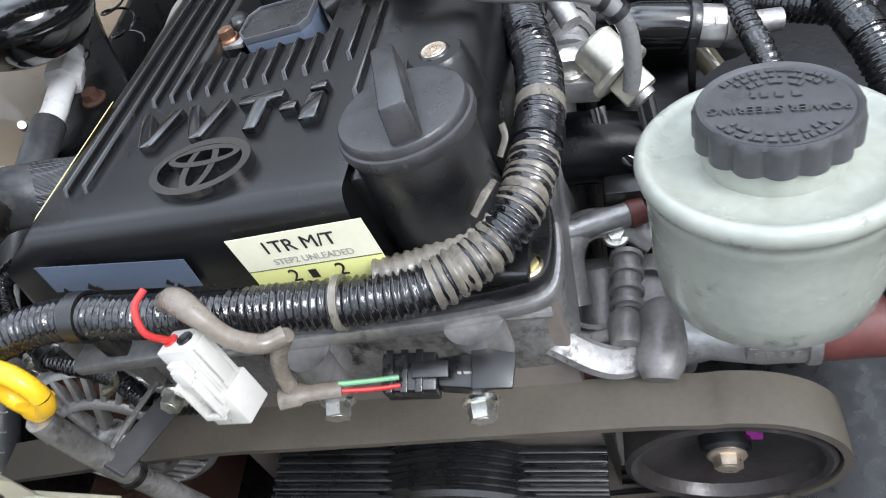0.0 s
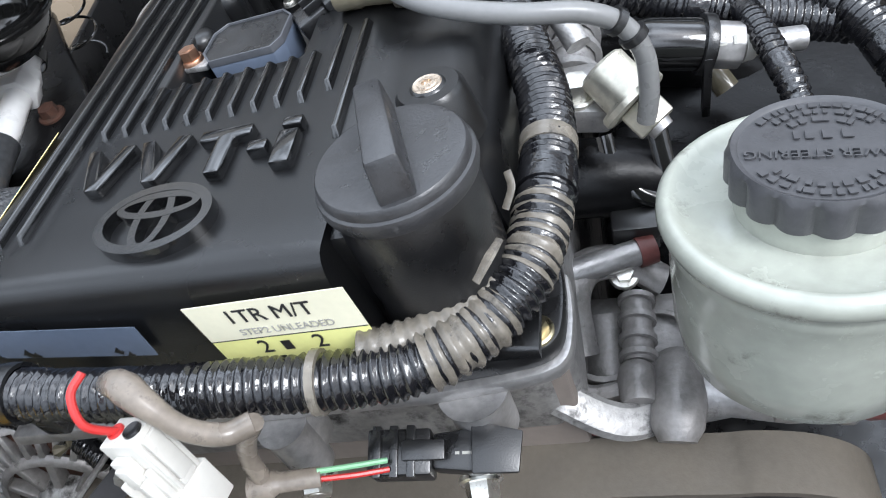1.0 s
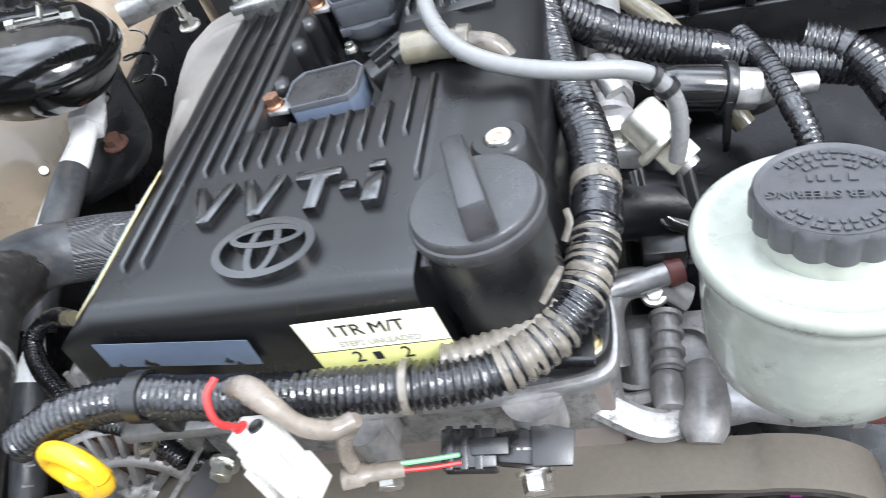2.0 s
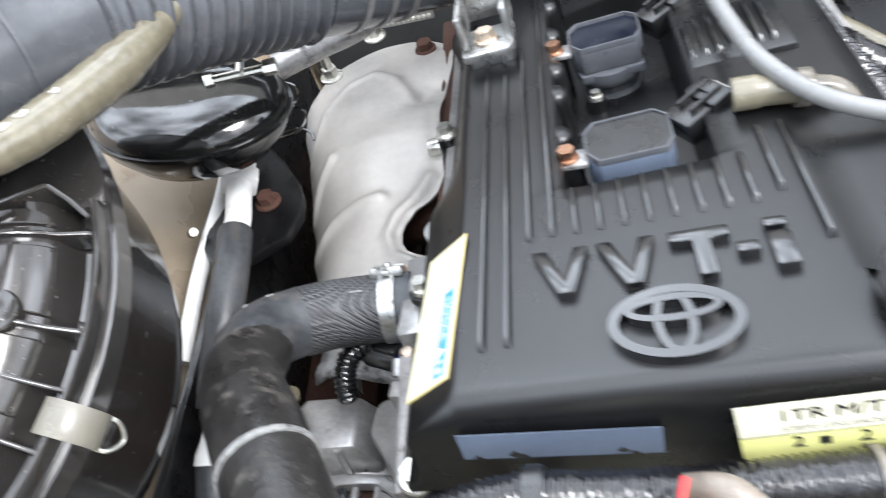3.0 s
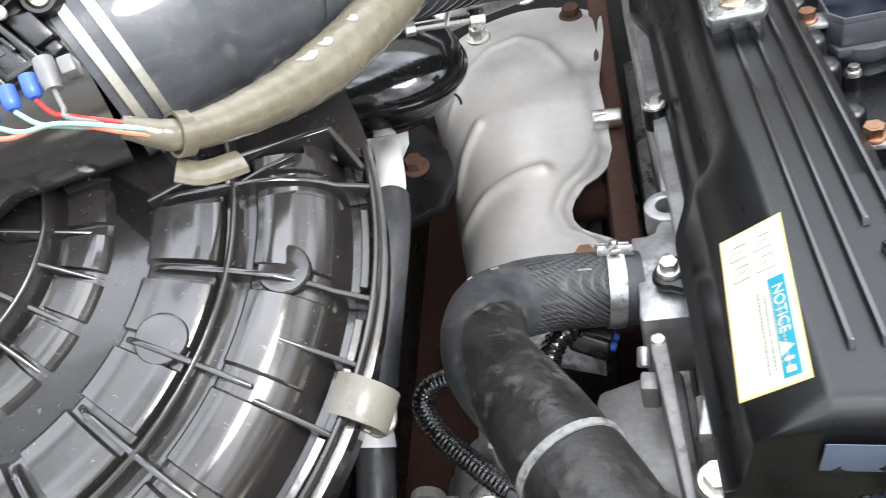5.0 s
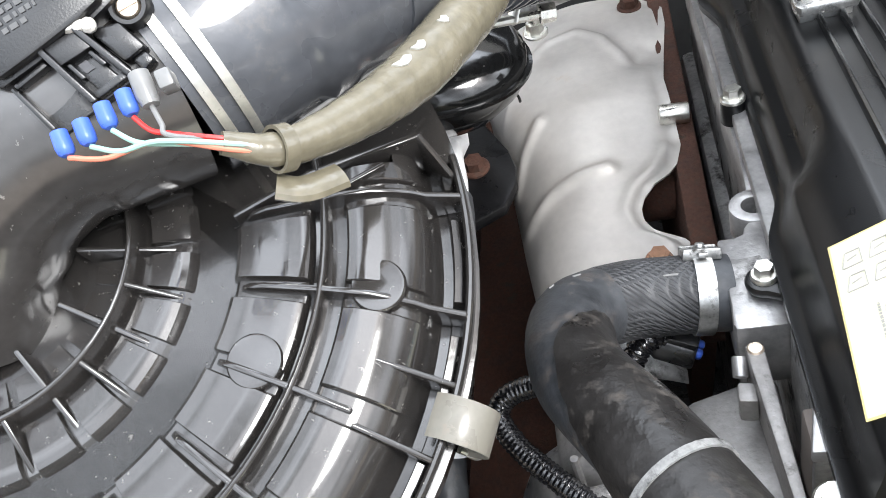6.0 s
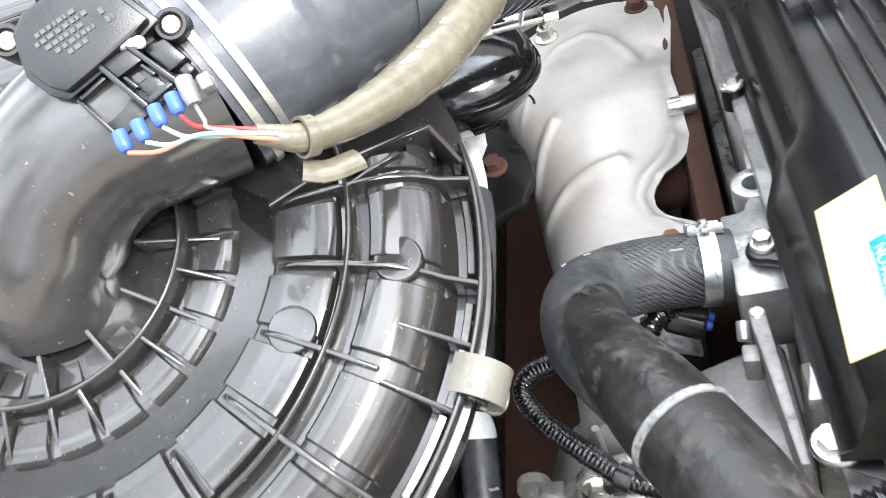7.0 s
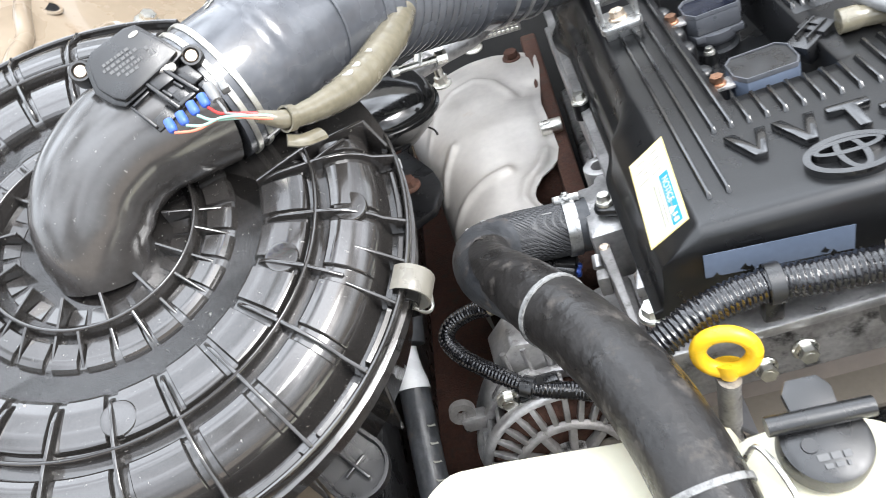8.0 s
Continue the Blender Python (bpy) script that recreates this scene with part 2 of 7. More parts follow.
DIMINK = mat("dull_emboss", (0.0925, 0.0925, 0.0925), 0.45, vary=0.2)
# dull black for unseen walls and sheets added to darken the bay
DARKFILL = mat("dull_black_filler", (0.0225, 0.0225, 0.0225), 0.9, vary=0.3, scale=15, bump=0.4, bscale=120)
# pale tone of the unseen board that brightens the cover's reflections
PALEBOARD = mat("pale_board_paint", (0.74, 0.72, 0.68), 0.6, vary=0.3, scale=15, bump=0.4, bscale=120)
WHITEPAINT = mat("white_pipe_coating", (0.86, 0.86, 0.86), 0.35, vary=0.05, scale=40)
PURPLE = mat("magenta_mark", (0.37, 0.037, 0.296), 0.6, vary=0.2)


# ---- mesh helpers ----
def V3(p):
    return np.array(p, dtype=float)


def smooth_path(pts, n=10):
    """Catmull-Rom through the points."""
    p = [V3(q) for q in pts]
    p = [2 * p[0] - p[1]] + p + [2 * p[-1] - p[-2]]
    out = []
    for i in range(1, len(p) - 2):
        for k in range(n):
            t = k / n
            out.append(0.5 * (2 * p[i] + (p[i + 1] - p[i - 1]) * t + (2 * p[i - 1] - 5 * p[i] + 4 * p[i + 1] - p[i + 2]) * t * t
                              + (3 * p[i] - 3 * p[i + 1] + p[i + 2] - p[i - 1]) * t ** 3))
    out.append(p[-2])
    return np.array(out)


def resample(path, step):
    d = np.r_[0, np.cumsum(np.linalg.norm(np.diff(path, axis=0), axis=1))]
    n = max(2, int(d[-1] / step) + 1)
    q = np.linspace(0, d[-1], n)
    return np.c_[[np.interp(q, d, path[:, k]) for k in range(3)]].T, q


def sweep(path, radius, seg=16, caps=True, flat=1.0):
    """A tube along a path; radius: a number or one a point. flat: squash across one side."""
    path = np.array(path)
    m = len(path)
    rad = np.broadcast_to(np.array(radius, dtype=float), (m,))
    tan = np.gradient(path, axis=0)
    tan /= np.linalg.norm(tan, axis=1)[:, None]
    ref = V3((0, 0, 1)) if abs(tan[0][2]) < 0.9 else V3((1, 0, 0))
    u = np.cross(tan[0], ref)
    u /= np.linalg.norm(u)
    verts, faces = [], []
    ang = np.linspace(0, 2 * np.pi, seg, endpoint=False)
    for i in range(m):
        u = u - tan[i] * (u @ tan[i])
        u /= np.linalg.norm(u)
        w = np.cross(tan[i], u)
        for a in ang:
            verts.append(path[i] + rad[i] * (np.cos(a) * u + flat * np.sin(a) * w))
    for i in range(m - 1):
        for k in range(seg):
            a, b = i * seg + k, i * seg + (k + 1) % seg
            faces.append((a, b, b + seg, a + seg))
    if caps:
        faces.append(tuple(range(seg - 1, -1, -1)))
        faces.append(tuple((m - 1) * seg + k for k in range(seg)))
    return verts, faces


def lathe(profile, seg=32, a0=0.0, a1=360.0, close=True):
    """Turned about z; profile rows of (r, z) from top to bottom or back."""
    full = abs(a1 - a0) >= 359.9
    ang = np.radians(np.linspace(a0, a1, seg, endpoint=not full))
    verts = [(r * np.cos(a), r * np.sin(a), z) for a in ang for r, z in profile]
    k, m = len(profile), len(ang)
    faces = []
    for i in range(m if full else m - 1):
        j = (i + 1) % m
        for q in range(k - 1):
            faces.append((i * k + q, j * k + q, j * k + q + 1, i * k + q + 1))
    if full and close:
        for q in (0, k - 1):
            if profile[q][0] > 1e-6:
                ring = [i * k + q for i in range(m)]
                faces.append(tuple(ring if q else ring[::-1]))
    return verts, faces


def prism(poly, z0, z1, top=1.0):
    """An upright prism over a polygon; top: scale of the upper outline about its middle."""
    c = np.mean(np.array(poly), axis=0)
    k = len(poly)
    verts = [(x, y, z0) for x, y in poly] + [(c[0] + (x - c[0]) * top, c[1] + (y - c[1]) * top, z1) for x, y in poly]
    faces = [tuple(range(k - 1, -1, -1)), tuple(range(k, 2 * k))] + [(i, (i + 1) % k, k + (i + 1) % k, k + i) for i in range(k)]
    return verts, faces


def box(x0, x1, y0, y1, z0, z1):
    return prism([(x0, y0), (x1, y0), (x1, y1), (x0, y1)], z0, z1)


def moved(mesh, m):
    return [tuple(m @ Vector(v)) for v in mesh[0]], mesh[1]


def joined(*meshes):
    verts, faces = [], []
    for v, f in meshes:
        o = len(verts)
        verts += [tuple(q) for q in v]
        faces += [tuple(i + o for i in q) for q in f]
    return verts, faces


def hexbolt(r=0.006, h=0.005, washer=1.5):
    """A flanged hexagon bolt head standing on z = 0."""
    head = prism([(r * math.cos(a), r * math.sin(a)) for a in (radians(60 * k) for k in range(6))], 0.0015, h, 0.93)
    return joined(lathe([(0, 0.0018), (r * washer * 0.9, 0.0015), (r * washer, 0.0006), (r * washer, -0.001)], 20), head,
                  lathe([(0, h + 0.0002), (r * 0.55, h + 0.0002), (r * 0.6, h - 0.0004)], 12))


def mesh_of(name, mesh, material, bevel=0.0, sharp=35, segments=2):
    me = bpy.data.meshes.new(name)
    me.from_pydata([tuple(v) for v in mesh[0]], [], mesh[1])
    me.validate()
    bm = bmesh.new()
    bm.from_mesh(me)
    bmesh.ops.remove_doubles(bm, verts=bm.verts, dist=1e-6)
    bmesh.ops.recalc_face_normals(bm, faces=bm.faces)
    if bevel:
        edges = [e for e in bm.edges if len(e.link_faces) == 2 and e.calc_face_angle(0) > radians(28)]
        bmesh.ops.bevel(bm, geom=edges, offset=bevel, segments=segments, profile=0.5, affect="EDGES", clamp_overlap=True)
    bm.to_mesh(me)
    bm.free()
    for p in me.polygons:
        p.use_smooth = True
    me.set_sharp_from_angle(angle=radians(sharp))
    me.materials.append(material)
    return me


def thing(name, label, category, mesh=None, material=None, m=None, group="", kind="", bevel=0.0, sharp=35):
    ob = new(name, mesh_of(name, mesh, material, bevel, sharp) if mesh else None)
    if not mesh:
        ob.empty_display_size = 0.01
    if m is not None:
        ob.matrix_world = m
    return tagged(ob, label, category, group, kind)


def part(name, mesh, material, parent, label="", m=None, bevel=0.0, sharp=35):
    ob = new(name, mesh_of(name, mesh, material, bevel, sharp))
    ob.parent = parent
    if m is not None:
        ob.matrix_basis = m
    return tagged(ob, label)


def aim(p, d, up=(0, 0, 1)):
    """A pose at p whose z axis points along d."""
    q = Vector(d).to_track_quat("Z", "Y")
    return Matrix.Translation(p) @ q.to_matrix().to_4x4()


def hold(p, *ms):
    r = Matrix.Translation(p)
    for m in ms:
        r = r @ m
    return r


# The engine leans: its own axes u (right), v (back) and w (up from the cover's deck).
ENG = Matrix(((0.99597, 0.01064, -0.0890, 0.0), (0.0, 0.99293, 0.11867, 0.0), (0.08964, -0.11819, 0.98894, -0.010), (0, 0, 0, 1)))


# ---- setting ----
ground = thing("ground", "brown dusty ground under the car", "ground", box(-30, 30, -30, 30, -1.02, -1.0), GROUND, kind="structure")


def panel(name, pts, thick, material, label):
    """A sheet-metal wall over a row of plan points, from z0 to z1."""
    verts, faces = [], []
    for x, y, z0, z1 in pts:
        verts += [(x, y, z0), (x, y, z1), (x + thick, y + thick, z1), (x + thick, y + thick, z0)]
    for i in range(len(pts) - 1):
        for k in range(4):
            a, b = i * 4 + k, i * 4 + (k + 1) % 4
            faces.append((a, b, b + 4, a + 4))
    faces += [(0, 1, 2, 3), tuple(len(verts) - 4 + k for k in (3, 2, 1, 0))]
    return thing(name, label, "panel", (verts, faces), material, kind="structure", bevel=0.002)


# unseen back wall; its black is chosen to darken reflections
panel("wall_firewall", [(-0.85, 0.62, -0.8, 0.12), (0.75, 0.62, -0.8, 0.12)], 0.01, DARKFILL, "unseen firewall, black to darken reflections")
panel("wall_fender_east", [(0.72, -0.5, -0.8, 0.05), (0.72, 0.62, -0.8, 0.05)], 0.01, BODY, "beige painted inner fender")
# unseen wall closing the front, kept black so the cover's face mirrors dark
panel("wall_front", [(-0.85, -0.5, -0.8, -0.06), (0.73, -0.5, -0.8, -0.06)], 0.01, DARKFILL, "unseen front wall, black to darken reflections")

# unseen pale board in place of an open bonnet, sized for the cover's reflections
bonnet = thing("bonnet", "unseen pale board behind the bay, sized for reflections", "bonnet", box(-0.80, 0.70, -0.006, 0.0, 0.0, 0.26), PALEBOARD, m=hold((0, 0.60, 0.13), pose(0, 0, 0, 10, 0, 0)), kind="structure")

# black strip added to darken what the cover's flank mirrors
part("cowl_seal", box(-0.80, 0.70, -0.020, -0.0065, 0.0, 0.09), DARKFILL, bonnet, "black strip added to darken reflections", bevel=0.004)

# inner fender beside the air cleaner: an apron with a rolled shoulder
fender_rows = [(-0.86, 0.06), (-0.66, 0.05), (-0.60, 0.03), (-0.56, -0.02), (-0.50, -0.06), (-0.44, -0.11), (-0.36, -0.15), (-0.30, -0.20), (-0.285, -0.30), (-0.28, -0.8)]
fv, ff = [], []
ys = np.linspace(-0.5, 0.62, 30)
for y in ys:
    for x, z in fender_rows:
        wob = 0.006 * math.sin(9 * y + 6 * x) + 0.004 * math.sin(23 * y - 11 * x)
        fv.append((x + (0.03 * max(0, y - 0.1)), y, z + wob))
k = len(fender_rows)
for i in range(len(ys) - 1):
    for q in range(k - 1):
        ff.append((i * k + q, i * k + q + 1, (i + 1) * k + q + 1, (i + 1) * k + q))
thing("wall_fender_west", "beige painted inner fender apron with dirt", "panel", (fv, ff), BODY, kind="structure", sharp=60)

# ---- engine: block, head, valve cover ----
block = thing("engine_block", "grimy cast engine block below the valve cover", "engine", None, m=ENG)
part("crankcase", box(-0.09, 0.13, -0.10, 0.36, -0.62, -0.16), ALUDARK, block, bevel=0.006)
head_outline = [(-0.086, -0.104), (-0.03, -0.104), (0.02, -0.104), (0.10, -0.104), (0.130, -0.104), (0.142, -0.095), (0.143, -0.09), (0.142, -0.07), (0.142, 0.35), (-0.080, 0.35), (-0.080, -0.08)]
part("cylinder_head", prism(head_outline, -0.16, -0.058), ALUDARK, block, bevel=0.003)
part("head_flange", prism([(x * 1.01, y * 1.01) for x, y in head_outline], -0.0578, -0.050), ALU, block, "cast aluminium flange under the valve cover", bevel=0.0015)

cover = thing("valve_cover", "black ribbed plastic valve cover with raised lettering", "valve cover", None, m=ENG)


# deck with an open well for the coils
def cover_with_well():
    us = [(-0.082, -0.050), (-0.082, -0.046), (-0.0775, -0.0445), (-0.0765, -0.0425), (-0.0750, -0.038), (-0.0740, -0.032), (-0.0730, -0.026), (-0.0722, -0.0180), (-0.0712, -0.0158), (-0.0600, -0.0078), (-0.0502, -0.0010), (-0.0488, -0.0002), (-0.0478, 0.0), (-0.0465, 0.0), (-0.04, 0.0), (-0.02, 0.0), (-0.0042, 0.0), (-0.003, -0.0012), (-0.002, -0.030),
          (0.0, -0.033), (0.03, -0.033), (0.058, -0.033), (0.060, -0.030), (0.0615, -0.0012), (0.0625, 0.0), (0.075, 0.0), (0.090, 0.0), (0.0935, -0.0006), (0.097, -0.0025), (0.106, -0.003), (0.122, -0.003), (0.131, -0.005), (0.136, -0.013), (0.139, -0.0445), (0.146, -0.046), (0.146, -0.050)]
    flat = [(u, 0.0 if -0.0042 <= u <= 0.0625 else w) for u, w in us]
    # between the bolt lugs the flank steps in over two ledges
    inner_ = [(-0.0734, -0.050), (-0.0734, -0.046), (-0.0724, -0.0452), (-0.0700, -0.0442), (-0.0692, -0.0405), (-0.0672, -0.0300), (-0.0658, -0.0285), (-0.0612, -0.0272), (-0.0598, -0.0250), (-0.0568, -0.0085), (-0.0518, -0.0010)]
    scallop = dict(zip(us[:11], inner_))
    verts, faces = [], []
    prof = []
    for v, cap in [(-0.1345, -0.050), (-0.1345, -0.046), (-0.1335, -0.0445), (-0.1330, -0.03), (-0.1327, -0.012), (-0.1320, -0.0062), (-0.1305, -0.0030), (-0.1285, -0.0012), (-0.1260, -0.0003), (-0.1235, 0.0)]:
        prof.append((v, cap, 0))
    for v in (-0.112, -0.103, -0.0950, -0.0935, -0.0925, -0.085, -0.0753, -0.065, -0.055, -0.045, -0.034):
        prof.append((v, 1.0, 0))
    prof += [(-0.0262, 1.0, 0), (-0.0250, 1.0, 0.04), (-0.0238, 1.0, 0.9), (-0.0215, 1.0, 1)]
    for v in np.linspace(-0.01, 0.36, 62):
        prof.append((v, 1.0, 1))
    for v, cap, open_ in prof:
        for (u, w), (_, w0) in zip(us, flat):
            ww = w0 + (w - w0) * open_
            if u > 0.0965 and v < -0.093:
                ww = min(ww, -0.0445)
            if (u, w) in scallop:
                for a_, b_ in ((-0.006, 0.230), (0.240, 0.350)):
                    g_ = min(1.0, max(0.0, min(v - a_, b_ - v) / 0.036))
                    g_ = g_ * g_ * (3 - 2 * g_)
                    if g_ > 0:
                        iu, iw = scallop[(u, w)]
                        u, ww = u + (iu - u) * g_, ww + (iw - ww) * g_
                        break
            verts.append((u, v, min(ww, cap)))
    k = len(us)
    for i in range(len(prof) - 1):
        for q in range(k - 1):
            faces.append((i * k + q, i * k + q + 1, (i + 1) * k + q + 1, (i + 1) * k + q))
    return verts, faces


def skew(mesh):
    """The front of the cover runs a little askew to its ribs."""
    out = []
    for u, v, w in mesh[0]:
        g = min(1.0, max(0.0, (-0.02 - v) / 0.045))
        out.append((u, v - 0.055 * (u + 0.04) * g * g * (3 - 2 * g), w))
    return out, mesh[1]


part("cover_body", skew(cover_with_well()), COVER, cover, sharp=55)


def fin(u, v0, v1, h=0.0035, wd=0.0016, w0=0.0):
    """A ridge with sloping ends."""
    return [(u - wd, v0, w0 - 0.0008), (u + wd, v0, w0 - 0.0008), (u + wd, v1, w0 - 0.0008), (u - wd, v1, w0 - 0.0008),
            (u - wd * 0.6, v0 + h * 0.8, w0 + h), (u + wd * 0.6, v0 + h * 0.8, w0 + h), (u + wd * 0.6, v1 - h * 0.8, w0 + h), (u - wd * 0.6, v1 - h * 0.8, w0 + h)], \
        [(3, 2, 1, 0), (4, 5, 6, 7), (0, 1, 5, 4), (1, 2, 6, 5), (2, 3, 7, 6), (3, 0, 4, 7)]


for u, v0 in ((-0.0382, -0.110), (-0.0282, -0.110), (-0.0186, -0.0555), (-0.0088, -0.0555)):
    part("rib", fin(u, v0, 0.107 if u < -0.015 else 0.33), COVERWORN, cover, bevel=0.0006)
for i in range(8):
    part("rib", skew(fin(0.0008 + 0.0098 * i, -0.0545, -0.0265)), COVERWORN, cover, bevel=0.0006)
for u in (0.0795, 0.0885):
    part("rib", fin(u, -0.085 if u > 0.08 else -0.0555, -0.012), COVERWORN, cover, bevel=0.0006)
for i in range(7):
    part("rib", fin(0.066 + 0.0062 * i, 0.050, 0.092, 0.004), COVERWORN, cover, bevel=0.0006)

# raised letters "VVT-i" and the oval badge
LET = 0.0042


def stroke(pts, wd, w1=LET):
    (x0, y0), (x1, y1) = pts
    d = np.array((x1 - x0, y1 - y0))
    d /= np.linalg.norm(d)
    nrm = np.array((-d[1], d[0])) * wd / 2
    p = [(x0 + nrm[0], y0 + nrm[1]), (x0 - nrm[0], y0 - nrm[1]), (x1 - nrm[0], y1 - nrm[1]), (x1 + nrm[0], y1 + nrm[1])]
    return prism(p, -0.0008, w1, 0.93)


def vee(u):
    t = 0.0062
    poly = [(u - 0.0118, -0.0650), (u - 0.0118 + t, -0.0650), (u + 0.0008, -0.0812), (u + 0.0108 - t, -0.0650), (u + 0.0108, -0.0650), (u + 0.0040, -0.0892), (u - 0.0024, -0.0892)]
    return prism(poly, -0.0008, LET)


for mesh_ in (vee(-0.0058), vee(0.0192),
              prism([(0.0345, -0.0655), (0.0560, -0.0655), (0.0560, -0.0712), (0.0490, -0.0712), (0.0490, -0.0898), (0.0425, -0.0898), (0.0425, -0.0712), (0.0345, -0.0712)], -0.0008, LET),
              box(0.0568, 0.0645, -0.0812, -0.0757, -0.0008, LET), box(0.0678, 0.0756, -0.0900, -0.0728, -0.0008, LET), box(0.0678, 0.0756, -0.0705, -0.0655, -0.0008, LET)):
    part("letter", skew(mesh_), COVERWORN, cover, bevel=0.0010)


def oval(cx, cy, rx, ry, wd, h, seg=40):
    outer = [(cx + rx * math.cos(a), cy + ry * math.sin(a)) for a in np.linspace(0, 2 * math.pi, seg, endpoint=False)]
    inner = [(cx + (rx - wd) * math.cos(a), cy + (ry - wd) * math.sin(a)) for a in np.linspace(0, 2 * math.pi, seg, endpoint=False)]
    verts = [(x, y, -0.0008) for x, y in outer] + [(x, y, h) for x, y in outer] + [(x, y, h) for x, y in inner] + [(x, y, -0.0008) for x, y in inner]
    faces = []
    for i in range(seg):
        j = (i + 1) % seg
        for q in range(3):
            faces.append((q * seg + i, q * seg + j, (q + 1) * seg + j, (q + 1) * seg + i))
    return verts, faces


LC = (0.0308, -0.1086)
badge = part("badge", skew(oval(*LC, 0.0225, 0.0160, 0.0036, 0.0044)), COVERWORN, cover, sharp=40)
part("badge_ring", skew(oval(LC[0], LC[1] + 0.0058, 0.0165, 0.0062, 0.0030, 0.0043)), COVERWORN, badge, sharp=40)
part("badge_ring", skew(oval(LC[0], LC[1], 0.0072, 0.0146, 0.0030, 0.0042)), COVERWORN, badge, sharp=40)

# ---- air cleaner ----
AIR = Matrix(((0.98382, 0.05409, 0.17080, -0.3499), (0.0, 0.95334, -0.30190, -0.0937), (-0.17916, 0.29702, 0.93791, 0.0743), (0, 0, 0, 1)))
air = thing("air_cleaner", "round glossy black plastic air cleaner with ribbed lid", "air cleaner", None, m=AIR)


def lid_field(rows, pitch, first, step=0.0022):
    """Moulded pads with channels between them: rows of (r, pad height, channel height), a channel at every rib."""
    rr = []
    for p, q in zip(rows[:-1], rows[1:]):
        n_ = max(1, math.ceil((q[0] - p[0]) / step))
        rr += [tuple(p[k] + (q[k] - p[k]) * i / n_ for k in range(3)) for i in range(n_)]
    rr.append(rows[-1])
    count = round(360 / pitch)
    offs = [(-0.5, 1.0), (-0.40, 1.0), (-0.30, 1.0), (-0.20, 1.0), (-0.142, 1.0), (-0.130, 0.82), (-0.115, 0.0), (0.0, 0.0), (0.115, 0.0), (0.130, 0.82), (0.142, 1.0), (0.20, 1.0), (0.30, 1.0), (0.40, 1.0)]
    ring = [(first + pitch * (k + o), f) for k in range(count) for o, f in offs]
    verts, faces = [], []
    for r, hp, hc in rr:
        for ang, f in ring:
            x, y = r * math.cos(radians(ang)), r * math.sin(radians(ang))
            h = hp + (hc - hp) * (1 - f) * (0.55 if hp > -0.0165 else 1.0)
            # past the straight wall beside the duct the lid steps down
            past = (y - 0.0193) * 0.882 - (x - 0.0866) * 0.471
            if r > 0.0872 and past > 0 and 0 < math.degrees(math.atan2(y, x)) < 80:
                h = min(h, -0.034)
            verts.append((x, y, h))
    n_ = len(ring)
    for i in range(len(rr) - 1):
        for j in range(n_):
            k = (j + 1) % n_
            faces.append((i * n_ + j, i * n_ + k, (i + 1) * n_ + k, (i + 1) * n_ + j))
    return verts, faces


def flat_rows(*rows):
    return [(q[0], q[1], q[-1]) for q in rows]


outer_rows = flat_rows((0.0768, -0.019), (0.0773, -0.050), (0.0785, -0.062), (0.0812, -0.062), (0.0828, -0.058), (0.0834, -0.0200, -0.050), (0.0838, -0.0172, -0.045), (0.0856, -0.0168, -0.036), (0.0866, -0.0180, -0.028), (0.0872, -0.0150, -0.020), (0.0880, -0.0090, -0.0150), (0.0890, -0.0060, -0.0120), (0.0905, -0.0046, -0.0100),
                       (0.096, -0.0034, -0.0088), (0.106, -0.0028, -0.0082), (0.1120, -0.0034, -0.0082), (0.1131, -0.0040, -0.0083), (0.1137, -0.0054, -0.0084), (0.1142, -0.0082, -0.0086), (0.1165, -0.0086), (0.1240, -0.0086), (0.1246, -0.0060, -0.0086), (0.1250, -0.0046, -0.0084), (0.1258, -0.0038, -0.0082),
                       (0.130, -0.0028, -0.0076), (0.138, -0.0042, -0.0090), (0.143, -0.0070, -0.0115), (0.147, -0.0108, -0.0150), (0.1495, -0.0143, -0.0180), (0.1507, -0.0180, -0.0210), (0.1514, -0.0240, -0.0260), (0.1540, -0.0310), (0.1572, -0.0310), (0.1577, -0.0250, -0.0300), (0.1582, -0.0240, -0.0300), (0.1606, -0.0246, -0.0300), (0.1616, -0.0262), (0.1622, -0.0200), (0.1630, -0.0190), (0.1640, -0.0190), (0.1647, -0.0200), (0.1652, -0.0270), (0.1640, -0.032))
hub_rows = flat_rows((0.0, -0.016), (0.036, -0.0152), (0.0395, -0.0150), (0.0400, -0.0116, -0.0150), (0.0406, -0.0106, -0.0148), (0.0490, -0.0096, -0.0136), (0.0497, -0.0102, -0.0136), (0.0502, -0.0132, -0.0136), (0.0545, -0.0126), (0.0588, -0.0122), (0.0592, -0.0088, -0.0120), (0.0599, -0.0074, -0.0116), (0.0690, -0.0068, -0.0110), (0.0725, -0.0080, -0.0112), (0.0748, -0.0110, -0.0126), (0.0762, -0.0150, -0.0155), (0.0768, -0.0190))
part("lid", joined(lid_field(outer_rows, 15, -2.5), lid_field(hub_rows, 13.846, -19.0)), LID, air, "ribbed glossy lid", sharp=24)
part("case", lathe([(0.163, -0.0325), (0.1664, -0.0335), (0.1664, -0.0480), (0.1625, -0.0500), (0.1610, -0.054), (0.1560, -0.125), (0.150, -0.15), (0.140, -0.17), (0.0, -0.17)], 72), LID, air, "deep lower case")
ring_ridge = lathe([(0.1168, -0.011), (0.1172, -0.0006), (0.1177, 0.0003), (0.1183, 0.0006), (0.1189, 0.0003), (0.1194, -0.0006), (0.1198, -0.011)], 96)
